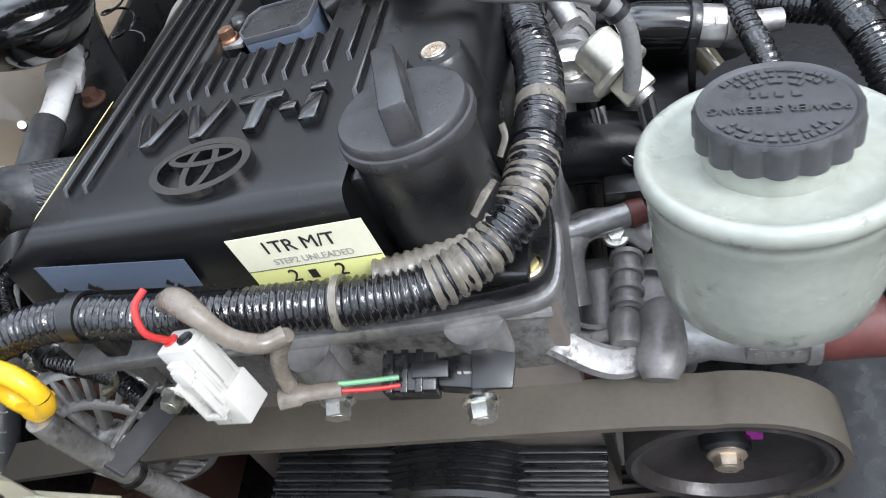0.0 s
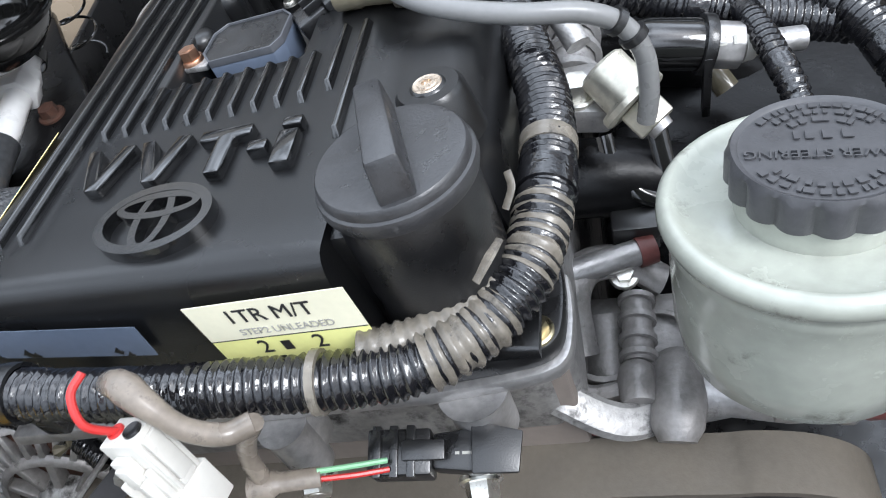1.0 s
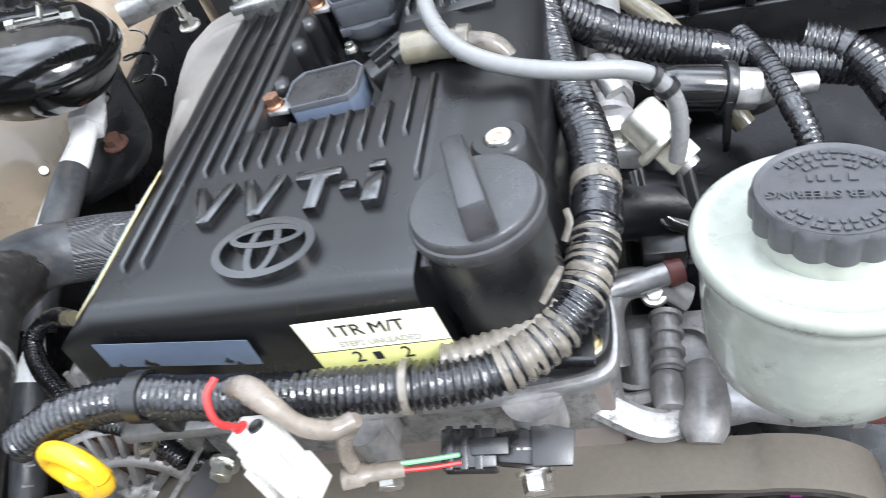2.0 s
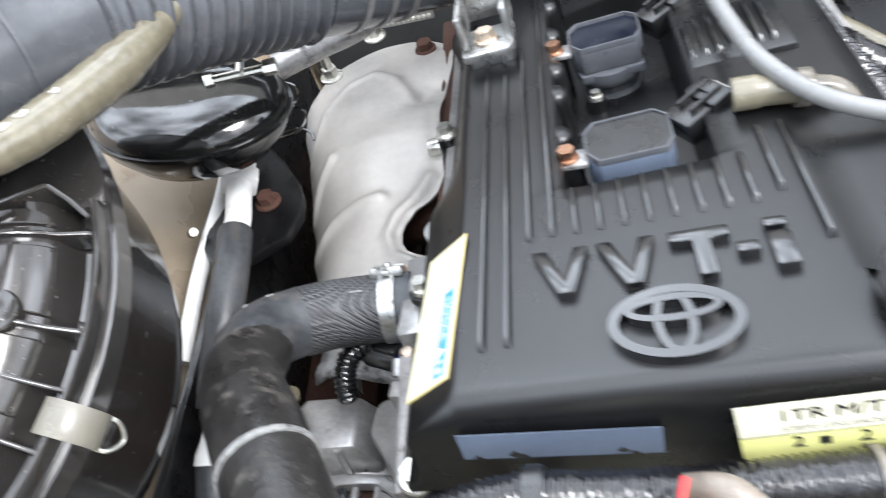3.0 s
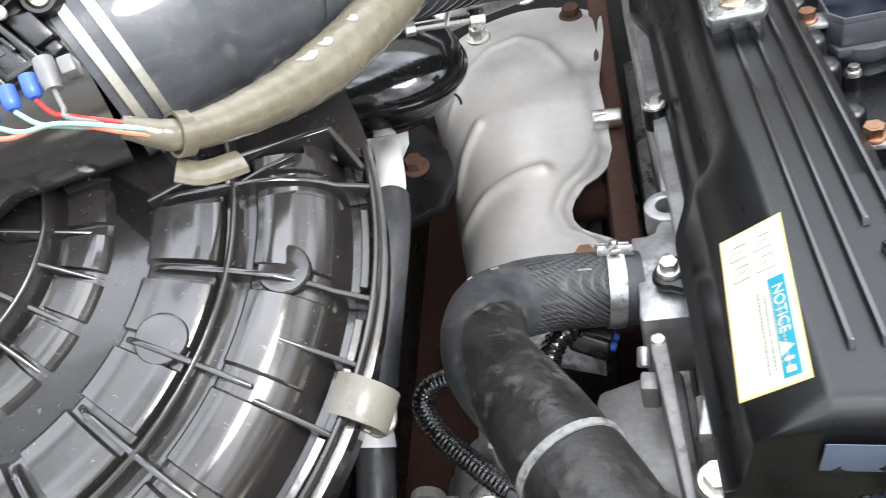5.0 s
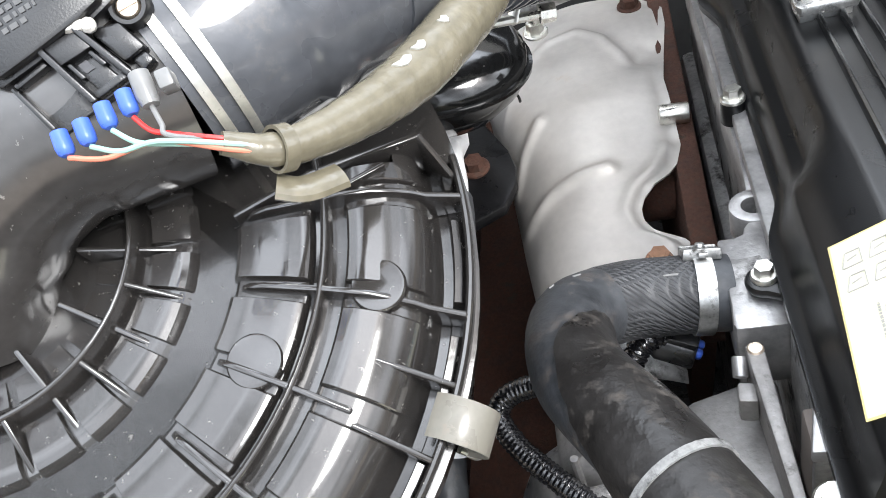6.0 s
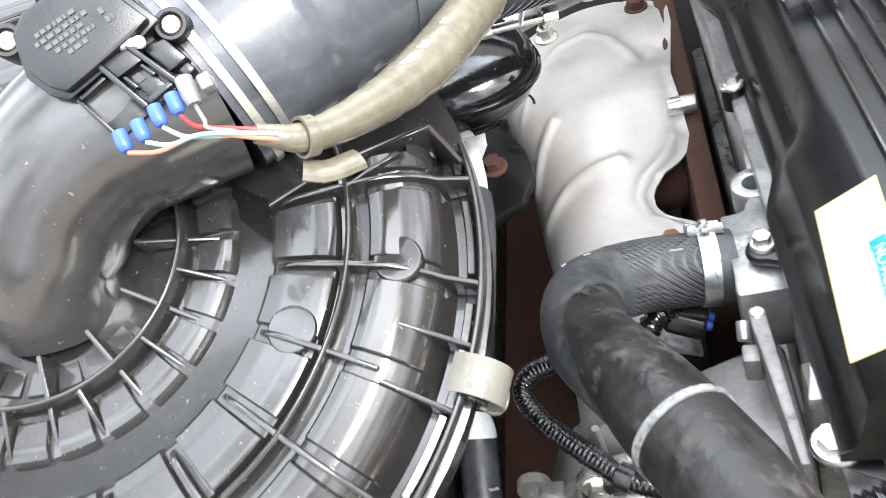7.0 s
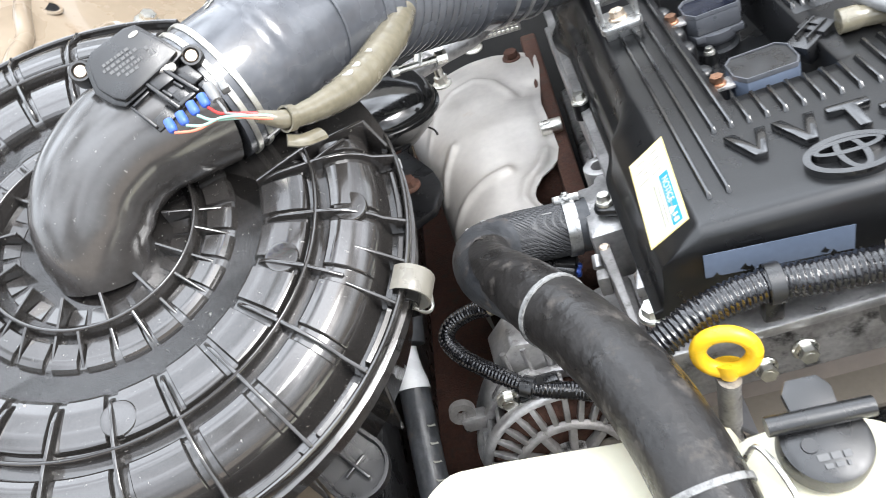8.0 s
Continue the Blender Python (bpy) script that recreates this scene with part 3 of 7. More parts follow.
part("ring_rib", ring_ridge, LID, air, sharp=50)
part("ring_rib", lathe([(0.0538, -0.015), (0.0542, -0.0006), (0.0547, 0.0002), (0.0552, 0.0004), (0.0557, 0.0002), (0.0562, -0.0006), (0.0566, -0.015)], 72), LID, air, sharp=50)


def radial(a, r0, r1, h0, h1, base=-0.02, wd=0.0014):
    """An upright radial web of the lid."""
    c, s_ = math.cos(radians(a)), math.sin(radians(a))
    p = []
    for r, h in ((r0, base), (r1, base), (r1, h1), (r0, h0)):
        for q in (-wd, wd):
            p.append((r * c - q * s_, r * s_ + q * c, h))
    return p, [(0, 2, 4, 6), (1, 7, 5, 3), (0, 1, 3, 2), (2, 3, 5, 4), (4, 5, 7, 6), (6, 7, 1, 0)]


def radial_arc(a, top, base=-0.03, wd=0.0012):
    """A radial web whose top follows rows of (r, h)."""
    c, s_ = math.cos(radians(a)), math.sin(radians(a))
    verts, faces = [], []
    for r, h in top:
        for z_ in (base, h):
            for q in (-wd, wd):
                verts.append((r * c - q * s_, r * s_ + q * c, z_))
    for i in range(len(top) - 1):
        o = i * 4
        faces += [(o, o + 4, o + 6, o + 2), (o + 1, o + 3, o + 7, o + 5), (o + 2, o + 6, o + 7, o + 3), (o, o + 1, o + 5, o + 4)]
    n_ = len(verts) - 4
    return verts, faces + [(0, 2, 3, 1), (n_, n_ + 1, n_ + 3, n_ + 2)]


for i in range(24):
    a = 12.5 - 15 * i
    if 20 < a % 360 < 100:
        continue
    inner = [(0.0905, -0.0100), (0.0925, -0.0050), (0.0955, -0.0022), (0.100, -0.0008), (0.1185, 0.0)]
    part("rib", radial_arc(a, inner, wd=0.0010), LID, air, bevel=0.0006)
    part("rib", radial(a, 0.0765, 0.0885, -0.0200, -0.0130, -0.060, 0.0009), LID, air, bevel=0.0008)
    if i == 2:
        part("rib", radial(a, 0.1185, 0.137, 0.0, -0.0045, wd=0.0010), LID, air, bevel=0.0008)
        part("rib", radial(-10.6, 0.139, 0.1632, -0.0045, -0.0190, -0.03, 0.0010), LID, air, bevel=0.0008)
        part("rib", radial(-19, 0.139, 0.1632, -0.0045, -0.0190, -0.03, 0.0010), LID, air, bevel=0.0008)
    else:
        part("rib", radial_arc(a, [(0.1185, 0.0003), (0.127, -0.0002), (0.134, -0.0012), (0.141, -0.0042), (0.147, -0.0080), (0.1515, -0.0122), (0.1632, -0.0174)], wd=0.0010), LID, air, bevel=0.0007)


def wall_of(path, base, wd):
    """An upright web along a line of (x, y, top)."""
    d = (Vector(path[-1]) - Vector(path[0])).to_2d().normalized()
    verts, faces = [], []
    for x, y, h in path:
        for z_ in (base, h):
            for q in (-wd, wd):
                verts.append((x - q * d.y, y + q * d.x, z_))
    for i in range(len(path) - 1):
        o = i * 4
        faces += [(o, o + 4, o + 6, o + 2), (o + 1, o + 3, o + 7, o + 5), (o + 2, o + 6, o + 7, o + 3), (o, o + 1, o + 5, o + 4)]
    n_ = len(verts) - 4
    return verts, faces + [(0, 2, 3, 1), (n_, n_ + 1, n_ + 3, n_ + 2)]


# the straight wall where the lid is cut away for the duct, and the webs that brace it
part("cut_wall", wall_of([(0.0866, 0.0193, -0.002), (0.1106, 0.0338, 0.0006), (0.1447, 0.0505, -0.003)], -0.036, 0.0011), LID, air, "straight raised wall", bevel=0.0007)
part("cut_wall", wall_of([(0.1447, 0.0505, -0.003), (0.1500, 0.0480, -0.012), (0.1560, 0.0430, -0.0185)], -0.036, 0.0011), LID, air, bevel=0.0007)
part("brace", wall_of([(0.1150, 0.0240, 0.0), (0.1250, 0.0318, 0.0), (0.1345, 0.0385, -0.001)], -0.012, 0.0008), LID, air, bevel=0.0005)
part("brace", wall_of([(0.1106, 0.0338, 0.0004), (0.1145, 0.0250, 0.0004)], -0.012, 0.0010), LID, air, bevel=0.0006)
for i in range(26):
    a = -19 - 13.85 * i
    if 15 < a % 360 < 130:
        continue
    part("rib", radial(a, 0.038 if i % 2 == 0 else 0.055, 0.0760, 0.0, -0.0120, wd=0.0009), LID, air, bevel=0.0007)

# ---- power steering reservoir ----
PSC = (0.2345, -0.0915, -0.0345)
ps = thing("power_steering_reservoir", "grey-green painted metal power steering fluid reservoir", "fluid reservoir", None, m=hold(PSC, pose(0, 0, 0, -11, 0, 0)))
part("canister", lathe([(0.0, -0.004), (0.0285, -0.004), (0.0310, -0.0046), (0.0345, -0.0044), (0.0405, -0.0022), (0.0430, 0.0008), (0.0455, 0.0005), (0.0472, -0.0015), (0.0476, -0.0045), (0.0468, -0.0070), (0.0450, -0.0090), (0.0446, -0.012), (0.0448, -0.0135), (0.0440, -0.016), (0.0436, -0.030), (0.0428, -0.052), (0.0405, -0.066), (0.0360, -0.072), (0.028, -0.075), (0.0, -0.076)], 64), PSBODY, ps, m=hold((0.0035, -0.001, -0.001)) @ Matrix.Diagonal((1.07, 1.07, 1.0, 1)), sharp=60)


def fluted(r, z0, z1, n=17, depth=0.0016, seg=136):
    """The scalloped side and flat top of a screw cap."""
    rows = [(1.0, z0), (1.0, z1 - 0.0035), (0.965, z1 - 0.0015), (0.935, z1), (0.885, z1 - 0.0006), (0.865, z1 - 0.0012)]
    verts = []
    for q, (f_, z_) in enumerate(rows):
        for k in range(seg):
            a = 2 * math.pi * k / seg
            dip = depth * (abs(math.cos(a * n / 2)) ** 0.7 - 1) if q < 2 else 0
            verts.append(((r * f_ + dip) * math.cos(a), (r * f_ + dip) * math.sin(a), z_))
    faces = [(q * seg + k, q * seg + (k + 1) % seg, (q + 1) * seg + (k + 1) % seg, (q + 1) * seg + k) for q in range(len(rows) - 1) for k in range(seg)]
    faces.append(tuple((len(rows) - 1) * seg + k for k in range(seg)))
    return verts, faces


pscap = part("filler_cap", fluted(0.0292, 0.0046, 0.0176, 15, 0.0026), GREYCAP, ps, "dark grey plastic cap with raised print", pose(0.0037, -0.0008, 0), sharp=40)
part("neck", lathe([(0.0, 0.005), (0.0262, 0.005), (0.0262, -0.006)], 32), PSBODY, ps, "short filler neck", pose(0.0037, -0.0008, 0))

# ---- filler cap of the engine ----
oil = thing("oil_filler_cap", "black plastic oil filler cap with grip bar", "filler cap", None, m=ENG @ hold((0.1172, -0.1165, 0.0)))
part("neck", lathe([(0.0205, 0.006), (0.0222, 0.002), (0.0226, -0.010), (0.0228, -0.03), (0.0234, -0.049)], 40), CAPBLACK, oil)
part("neck_web", box(-0.0292, -0.0160, -0.0120, 0.0180, -0.049, -0.0036), COVER, oil, bevel=0.002)
part("cap_disc", lathe([(0.0, 0.0130), (0.0205, 0.0134), (0.0222, 0.0132), (0.0229, 0.0124), (0.0231, 0.0098), (0.0240, 0.0094), (0.0243, 0.0086), (0.0243, 0.0062), (0.0236, 0.0042), (0.0205, 0.0035)], 56), WORNCAP, oil, sharp=40)
part("grip", moved(prism([(-0.0055, -0.0215), (0.0055, -0.0215), (0.0048, 0.0235), (-0.0048, 0.0235)], 0.010, 0.0260, 0.86), pose(0, 0, 0, 0, 0, 16)), WORNCAP, oil, bevel=0.0015)

# ---- radiator hose ----
hose_path = smooth_path([(-0.094, -0.012, -0.092), (-0.116, -0.013, -0.090), (-0.144, -0.020, -0.082), (-0.166, -0.040, -0.066), (-0.164, -0.077, -0.048), (-0.1420, -0.114, -0.033), (-0.1190, -0.154, -0.024), (-0.1000, -0.197, -0.020), (-0.088, -0.240, -0.027), (-0.082, -0.285, -0.040)], 12)
hose = thing("radiator_hose", "thick black rubber radiator hose with chalk stripes", "hose", None)
part("hose_body", sweep(hose_path, 0.0188, 32), RUBBER, hose)
part("knit_section", sweep(hose_path[8:30], np.r_[0.0187, [0.0192] * 20, 0.0187], 32, caps=False), KNIT, hose, "knitted section beside the clamp")

# ---- wiring harness conduits ----
def corrugated(path, r, pitch=0.0030, depth=0.12, seg=18):
    """A ribbed tube; r: one radius, or several spread evenly along the path."""
    p, d = resample(np.array(path), pitch / 4)
    ph = (np.arange(len(p)) % 4)
    r = np.interp(np.linspace(0, 1, len(p)), np.linspace(0, 1, len(np.atleast_1d(r))), np.atleast_1d(r))
    rad = r * np.where((ph == 0) | (ph == 1), 1.0, 1 - depth)
    verts, faces = sweep(p, rad, seg)
    rng = np.random.default_rng(len(p))
    soft = rng.normal(0, 1, (len(p), seg))
    soft = (soft + np.roll(soft, 1, 0) + np.roll(soft, 1, 1) + np.roll(soft, -1, 0)) / 2
    return [v + (v - p[i // seg]) * 0.022 * soft[i // seg, i % seg] for i, v in enumerate(verts)], faces


hp = [(-0.085, -0.168, -0.030), (-0.06, -0.161, -0.021), (-0.031, -0.156, -0.019), (0.0, -0.158, -0.019), (0.032, -0.159, -0.019), (0.061, -0.158, -0.020), (0.089, -0.157, -0.021), (0.113, -0.1535, -0.021), (0.132, -0.1425, -0.020), (0.1455, -0.1255, -0.018), (0.1515, -0.104, -0.017), (0.1535, -0.084, -0.018), (0.153, -0.050, -0.020), (0.146, -0.015, -0.022), (0.139, 0.02, -0.024), (0.133, 0.07, -0.026), (0.130, 0.13, -0.03), (0.128, 0.2, -0.04), (0.12, 0.3, -0.05)]
hpath = smooth_path(hp, 10)
harness = thing("wiring_harness", "thick black corrugated wiring harness conduit along the cover", "wiring harness", None)
part("conduit", corrugated(hpath, (0.0085, 0.0088, 0.0090, 0.0092, 0.0098, 0.0100, 0.0100, 0.0098, 0.0096, 0.0095, 0.0095)), CONDUIT, harness, sharp=70)

# ---- belt and power steering pulley ----
belt_y0, belt_y1 = -0.148, -0.121
bt = [(-0.30, -0.235), (-0.08, -0.186), (0.0, -0.178), (0.10, -0.170), (0.18, -0.1645)]
bt += [(0.222 + 0.054 * math.sin(radians(a)), -0.2175 + 0.054 * math.cos(radians(a))) for a in (-12, 0, 20, 40, 60, 80, 100, 120, 140, 160)]
bt += [(0.1, -0.30), (-0.02, -0.40)]
bp = smooth_path([(x, 0, z) for x, z in bt], 6)
bv, bf = [], []
tb = np.gradient(bp, axis=0)
for p, tg in zip(bp, tb):
    nx, nz = -tg[2], tg[0]
    q = math.hypot(nx, nz)
    nx, nz = nx / q * 0.0045, nz / q * 0.0045
    bv += [(p[0] + nx, belt_y0, p[2] + nz), (p[0] + nx, belt_y1, p[2] + nz), (p[0], belt_y1, p[2]), (p[0], belt_y0, p[2])]
for i in range(len(bp) - 1):
    for q in range(4):
        a, b = i * 4 + q, i * 4 + (q + 1) % 4
        bf.append((a, b, b + 4, a + 4))
belt = thing("drive_belt", "dusty brown-grey back of the ribbed drive belt", "belt", None)
part("belt_back", (bv, bf), BELT, belt, sharp=40)
for q in range(4):
    rib_path = [(p[0] - t_[2] / math.hypot(t_[0], t_[2]) * -0.0006, belt_y0 + 0.004 + 0.0063 * q, p[2] - t_[0] / math.hypot(t_[0], t_[2]) * 0.0006) for p, t_ in zip(bp, tb)]
    part("belt_rib", sweep(rib_path, 0.0018, 6), CAPBLACK, belt, "black running rib")

# ---- exhaust manifold heat shield ----
shield = thing("heat_shield", "dull silver pressed steel exhaust manifold heat shield", "heat shield", None)
right_edge = [(0.045, -0.100), (0.066, -0.0965), (0.0735, -0.1025), (0.080, -0.119), (0.090, -0.1245), (0.100, -0.1250), (0.108, -0.1225), (0.1195, -0.1150), (0.127, -0.1050), (0.135, -0.0990), (0.152, -0.0945), (0.19, -0.0965), (0.2165, -0.0985), (0.2517, -0.0945),
              (0.2894, -0.0895), (0.313, -0.0895), (0.3255, -0.0988), (0.34, -0.110), (0.37, -0.130), (0.40, -0.152)]
left_edge = [(0.045, -0.196), (0.10, -0.2060), (0.15, -0.2140), (0.22, -0.2260), (0.27, -0.2400), (0.305, -0.2440), (0.342, -0.235), (0.37, -0.216), (0.39, -0.190), (0.40, -0.172)]
crest = [(0.045, -0.152), (0.10, -0.151), (0.20, -0.149), (0.28, -0.149), (0.31, -0.150), (0.33, -0.153), (0.35, -0.161), (0.37, -0.174), (0.39, -0.194), (0.40, -0.212)]


def ridge(x, y, pts, wd, hgt):
    """The height of a pressed bead along a line of points."""
    best = 1e9
    for p, q in zip(pts, pts[1:]):
        dx, dy = q[0] - p[0], q[1] - p[1]
        t_ = min(1.0, max(0.0, ((x - p[0]) * dx + (y - p[1]) * dy) / (dx * dx + dy * dy)))
        best = min(best, (x - p[0] - t_ * dx) ** 2 + (y - p[1] - t_ * dy) ** 2)
    return hgt * math.exp(-best / (wd * wd))


ARC = [(-0.232, 0.190), (-0.220, 0.228), (-0.206, 0.262), (-0.185, 0.284), (-0.158, 0.291), (-0.138, 0.276), (-0.117, 0.238)]
SCALLOP = [(-0.110, 0.066), (-0.128, 0.082), (-0.134, 0.098), (-0.128, 0.116), (-0.113, 0.132), (-0.104, 0.150)]


def inside_arc(x, y):
    """How far a point lies within the raised dome behind the arc bead."""
    lim = np.interp(x, [-0.232, -0.220, -0.206, -0.185, -0.158, -0.138, -0.117], [0.19, 0.228, 0.262, 0.284, 0.291, 0.276, 0.238])
    return 1 / (1 + math.exp(-(lim - y) / 0.004))


sv, sf = [], []
NA, yy = 64, np.linspace(0.045, 0.40, 130)
for y in yy:
    xr = float(np.interp(y, *zip(*right_edge)))
    xl = float(np.interp(y, *zip(*left_edge)))
    zc = float(np.interp(y, *zip(*crest)))
    for k in range(NA):
        f_ = k / (NA - 1)
        x = xr + (xl - xr) * math.sin(f_ * math.pi / 2) ** 0.9
        q = min(1.0, max(0.0, (-0.135 - x) / (-0.135 - xl)))
        z = zc - 0.052 * (1 - math.sqrt(max(0.0, 1 - q ** 2.3)))
        z -= 0.004 * math.exp(-((x - xr) / 0.010) ** 2)
        z += 0.0055 * inside_arc(x, y) * min(1.0, max(0.0, (y - 0.14) / 0.06)) + ridge(x, y, ARC, 0.0045, 0.0030)
        z += ridge(x, y, [(-0.212, 0.148), (-0.2035, 0.174), (-0.191, 0.195)], 0.0045, 0.0050)
        z += ridge(x, y, [(-0.205, 0.109), (-0.184, 0.126), (-0.165, 0.133), (-0.1435, 0.137)], 0.0050, 0.0052)
        z += ridge(x, y, SCALLOP, 0.0055, 0.0045) - ridge(x, y, [(-0.117, 0.238), (-0.105, 0.262)], 0.007, 0.004)
        z += 0.0012 * noise.noise((x * 28, y * 28, 3.0)) + 0.0022 * math.exp(-((x - xr) / 0.0016) ** 2)
        sv.append((x, y, z))
    # the side wall below the roll of the sheet
    x, y_, z = sv[-1]
    sv += [(x + 0.001, y_, z - 0.03), (x + 0.006, y_, z - 0.07)]
NW = NA + 2
for i in range(len(yy) - 1):
    for q in range(NW - 1):
        sf.append((i * NW + q, (i + 1) * NW + q, (i + 1) * NW + q + 1, i * NW + q + 1))
lip = [(x, y, z - 0.0016) for x, y, z in sv]
rim = [i * NW for i in range(len(yy))]
n0 = len(sv)
sf2 = sf + [tuple(v + n0 for v in reversed(fc)) for fc in sf] + [(rim[i], n0 + rim[i], n0 + rim[i + 1], rim[i + 1]) for i in range(len(rim) - 1)]
part("shield_sheet", (sv + lip, sf2), SHIELD, shield, sharp=70)
part("bolt", hexbolt(0.0075, 0.008, 1.3), RUST, shield, "rusty shield bolt", aim((-0.1145, 0.318, -0.150), (0, 0, 1)))
part("bolt", hexbolt(0.0065, 0.007, 1.3), COPPER, shield, "copper-coloured shield bolt", aim((-0.119, 0.052, -0.146), (0, 0, 1)))

# exhaust manifold under the shield
manifold = thing("exhaust_manifold", "rusty cast iron exhaust manifold under the shield", "exhaust manifold", None)
for v in (0.045, 0.15, 0.25):
    part("runner", sweep(smooth_path([(-0.085, v, -0.190), (-0.115, v, -0.194), (-0.15, v + 0.02, -0.215), (-0.165, v + 0.05, -0.26)], 6), 0.021, 14), RUST, manifold)
part("manifold_flange", box(-0.100, -0.083, 0.045, 0.36, -0.32, -0.152), RUST, manifold, bevel=0.003)
part("stud", sweep([(-0.106, 0.178, -0.146), (-0.086, 0.178, -0.146)], 0.0075, 10), STEEL, manifold, "steel stud and nut", bevel=0.001)

# ---- cover details ----
for pos, r in (((-0.0790, 0.1104, -0.0450), 0.0050), ((-0.0866, -0.0175, -0.0510), 0.0043), ((-0.0815, -0.1225, -0.0560), 0.0066)):
    lug_u, lug_v, lug_w = pos
    if lug_v > 0.05:
        part("bolt_boss", lathe([(0.0, lug_w), (0.0062, lug_w), (0.0068, lug_w - 0.0015), (0.0072, -0.0585)], 22), COVER, cover, m=hold((lug_u, lug_v, 0)))
    else:
        part("bolt_boss", prism([(lug_u - 0.0082 * math.cos(radians(q)), lug_v + 0.0082 * math.sin(radians(q))) for q in range(-90, 91, 18)] + [(lug_u + 0.014, lug_v + 0.019), (lug_u + 0.014, lug_v - 0.016)], -0.0570, lug_w), COVER, cover, bevel=0.0022)
    part("bolt", hexbolt(r, 0.0065, 1.35), STEEL, cover, "zinc-plated flange bolt", hold(pos, pose(0, 0, 0.0012)))
part("bolt_boss", lathe([(0.0, 0.0118), (0.0098, 0.0118), (0.0112, 0.0100), (0.014, -0.006)], 28), COVER, cover, m=hold((0.1245, -0.0845, 0.0)))
part("grommet", lathe([(0.0040, 0.0122), (0.0050, 0.0126), (0.0056, 0.0122), (0.0060, 0.0116)], 24), CAPBLACK, cover, "black rubber grommet", hold((0.1245, -0.0845, 0.0)))
part("bolt", lathe([(0.0, 0.0114), (0.0014, 0.0114), (0.0017, 0.0131), (0.0030, 0.0131), (0.0032, 0.0128), (0.0045, 0.0129), (0.0049, 0.0124)], 24), BOLTTAN, cover, "tan plated socket bolt", hold((0.1245, -0.0845, 0.0)))
FRONT = Matrix(((1, 0, 0, 0), (0, 0, -1, 0), (0, 1, 0, 0), (0, 0, 0, 1)))


def lettering(text, size, material, parent, m, name="print", depth=0.00012, label=""):
    """Flat built-in font writing turned into a mesh; its middle at the origin of m."""
    cu = bpy.data.curves.new(name, "FONT")
    cu.body, cu.size, cu.align_x, cu.align_y, cu.extrude = text, size, "CENTER", "CENTER", depth
    ob = bpy.data.objects.new(name, cu)
    scene.collection.objects.link(ob)
    me = bpy.data.meshes.new_from_object(ob.evaluated_get(bpy.context.evaluated_depsgraph_get()))
    bpy.data.objects.remove(ob)
    me.materials.clear()
    me.materials.append(material)
    out = new(name, me)
    out.parent = parent
    out.matrix_basis = m
    return tagged(out, label)


def bars(rows, material, parent, m, name="print"):
    """Rows of small dashes (x0, x1, y, height) for writing that cannot be read."""
    rng = random.Random(len(rows) * 7 + 1)
    meshes = []
    for x0, x1, y, h in rows:
        x = x0
        while x < x1:
            w = h * rng.uniform(0.5, 1.6)
            meshes.append(box(x, min(x + w, x1), y - h / 2, y + h / 2, 0, 0.00012))
            x += w + h * rng.uniform(0.3, 0.7)
    return tagged(part(name, joined(*meshes), material, parent, "", m), kind="stuff")


def quad_sheet(w, h, t=0.0003):
    return box(-w / 2, w / 2, -h / 2, h / 2, -t, 0)


front_label = part("label", quad_sheet(0.0565, 0.0175), LABEL, cover, "cream sticker printed 1TR M/T", hold((0.0710, -0.1418, -0.0187), pose(0, 0, 0, 0, 0, -3.15), pose(0, 0, 0, 0, -2.8, 0), FRONT))
part("label_foot", quad_sheet(0.0565, 0.0130), LABELY, front_label, "yellow lower half", hold((0, -0.0154, 0.0)))
part("rule", box(-0.0282, 0.0282, -0.0089, -0.0085, 0, 0.0001), INK, front_label)
lettering("1TR M/T", 0.0086, INK, front_label, hold((-0.0005, 0.0022, 0.0002)))
lettering("STEP2 UNLEADED", 0.0042, GREYINK, front_label, hold((0.002, -0.0052, 0.0002)))
lettering("2", 0.0090, INK, front_label, hold((-0.0105, -0.0135, 0.0002)))
lettering("2", 0.0090, INK, front_label, hold((0.0095, -0.0135, 0.0002)))
bars([(-0.004, 0.001, -0.0135, 0.0045)], INK, front_label, hold((0, 0, 0.0002)))

tape = part("tape_strip", joined(quad_sheet(0.0715, 0.0155)), COILGREY, cover, "torn blue-grey tape", hold((-0.0165, -0.1366, -0.0232), pose(0, 0, 0, 0, 0, -3.15), pose(0, 0, 0, 0, 4.2, 0), FRONT))
for x, y, r in ((-0.016, -0.0055, 0.0024), (0.022, -0.0050, 0.0020), (-0.013, -0.0065, 0.0018), (0.026, -0.0070, 0.0016), (-0.030, -0.0075, 0.0022)):
    part("torn_spot", prism([(x + r * q * math.cos(a), y + r * q * math.sin(a)) for q, a in ((1, 0), (0.5, 0.7), (1.2, 1.5), (0.7, 2.4), (1.1, 3.3), (0.6, 4.2), (1.0, 5.2))], 0, 0.00015), COVER, tape, m=hold((0, 0, 0.00005)))

# caution sticker on the sloping flank
S0, S1, S2 = Vector((-0.0708, -0.041, -0.0150)), Vector((-0.0500, -0.0435, -0.0004)), Vector((-0.0690, -0.1150, -0.0138))
sx = (S1 - S0).normalized()
sn = sx.cross((S0 - S2).normalized()).normalized()
sy = sn.cross(sx)
SM = Matrix(((sx.x, sy.x, sn.x, 0), (sx.y, sy.y, sn.y, 0), (sx.z, sy.z, sn.z, 0), (0, 0, 0, 1)))
SM = Matrix.Translation((S1 + S2) / 2 + sn * 0.0001) @ SM
sticker = part("caution_sticker", quad_sheet(0.0268, 0.0735), STICKERY, cover, "cream caution sticker with cyan band", SM)
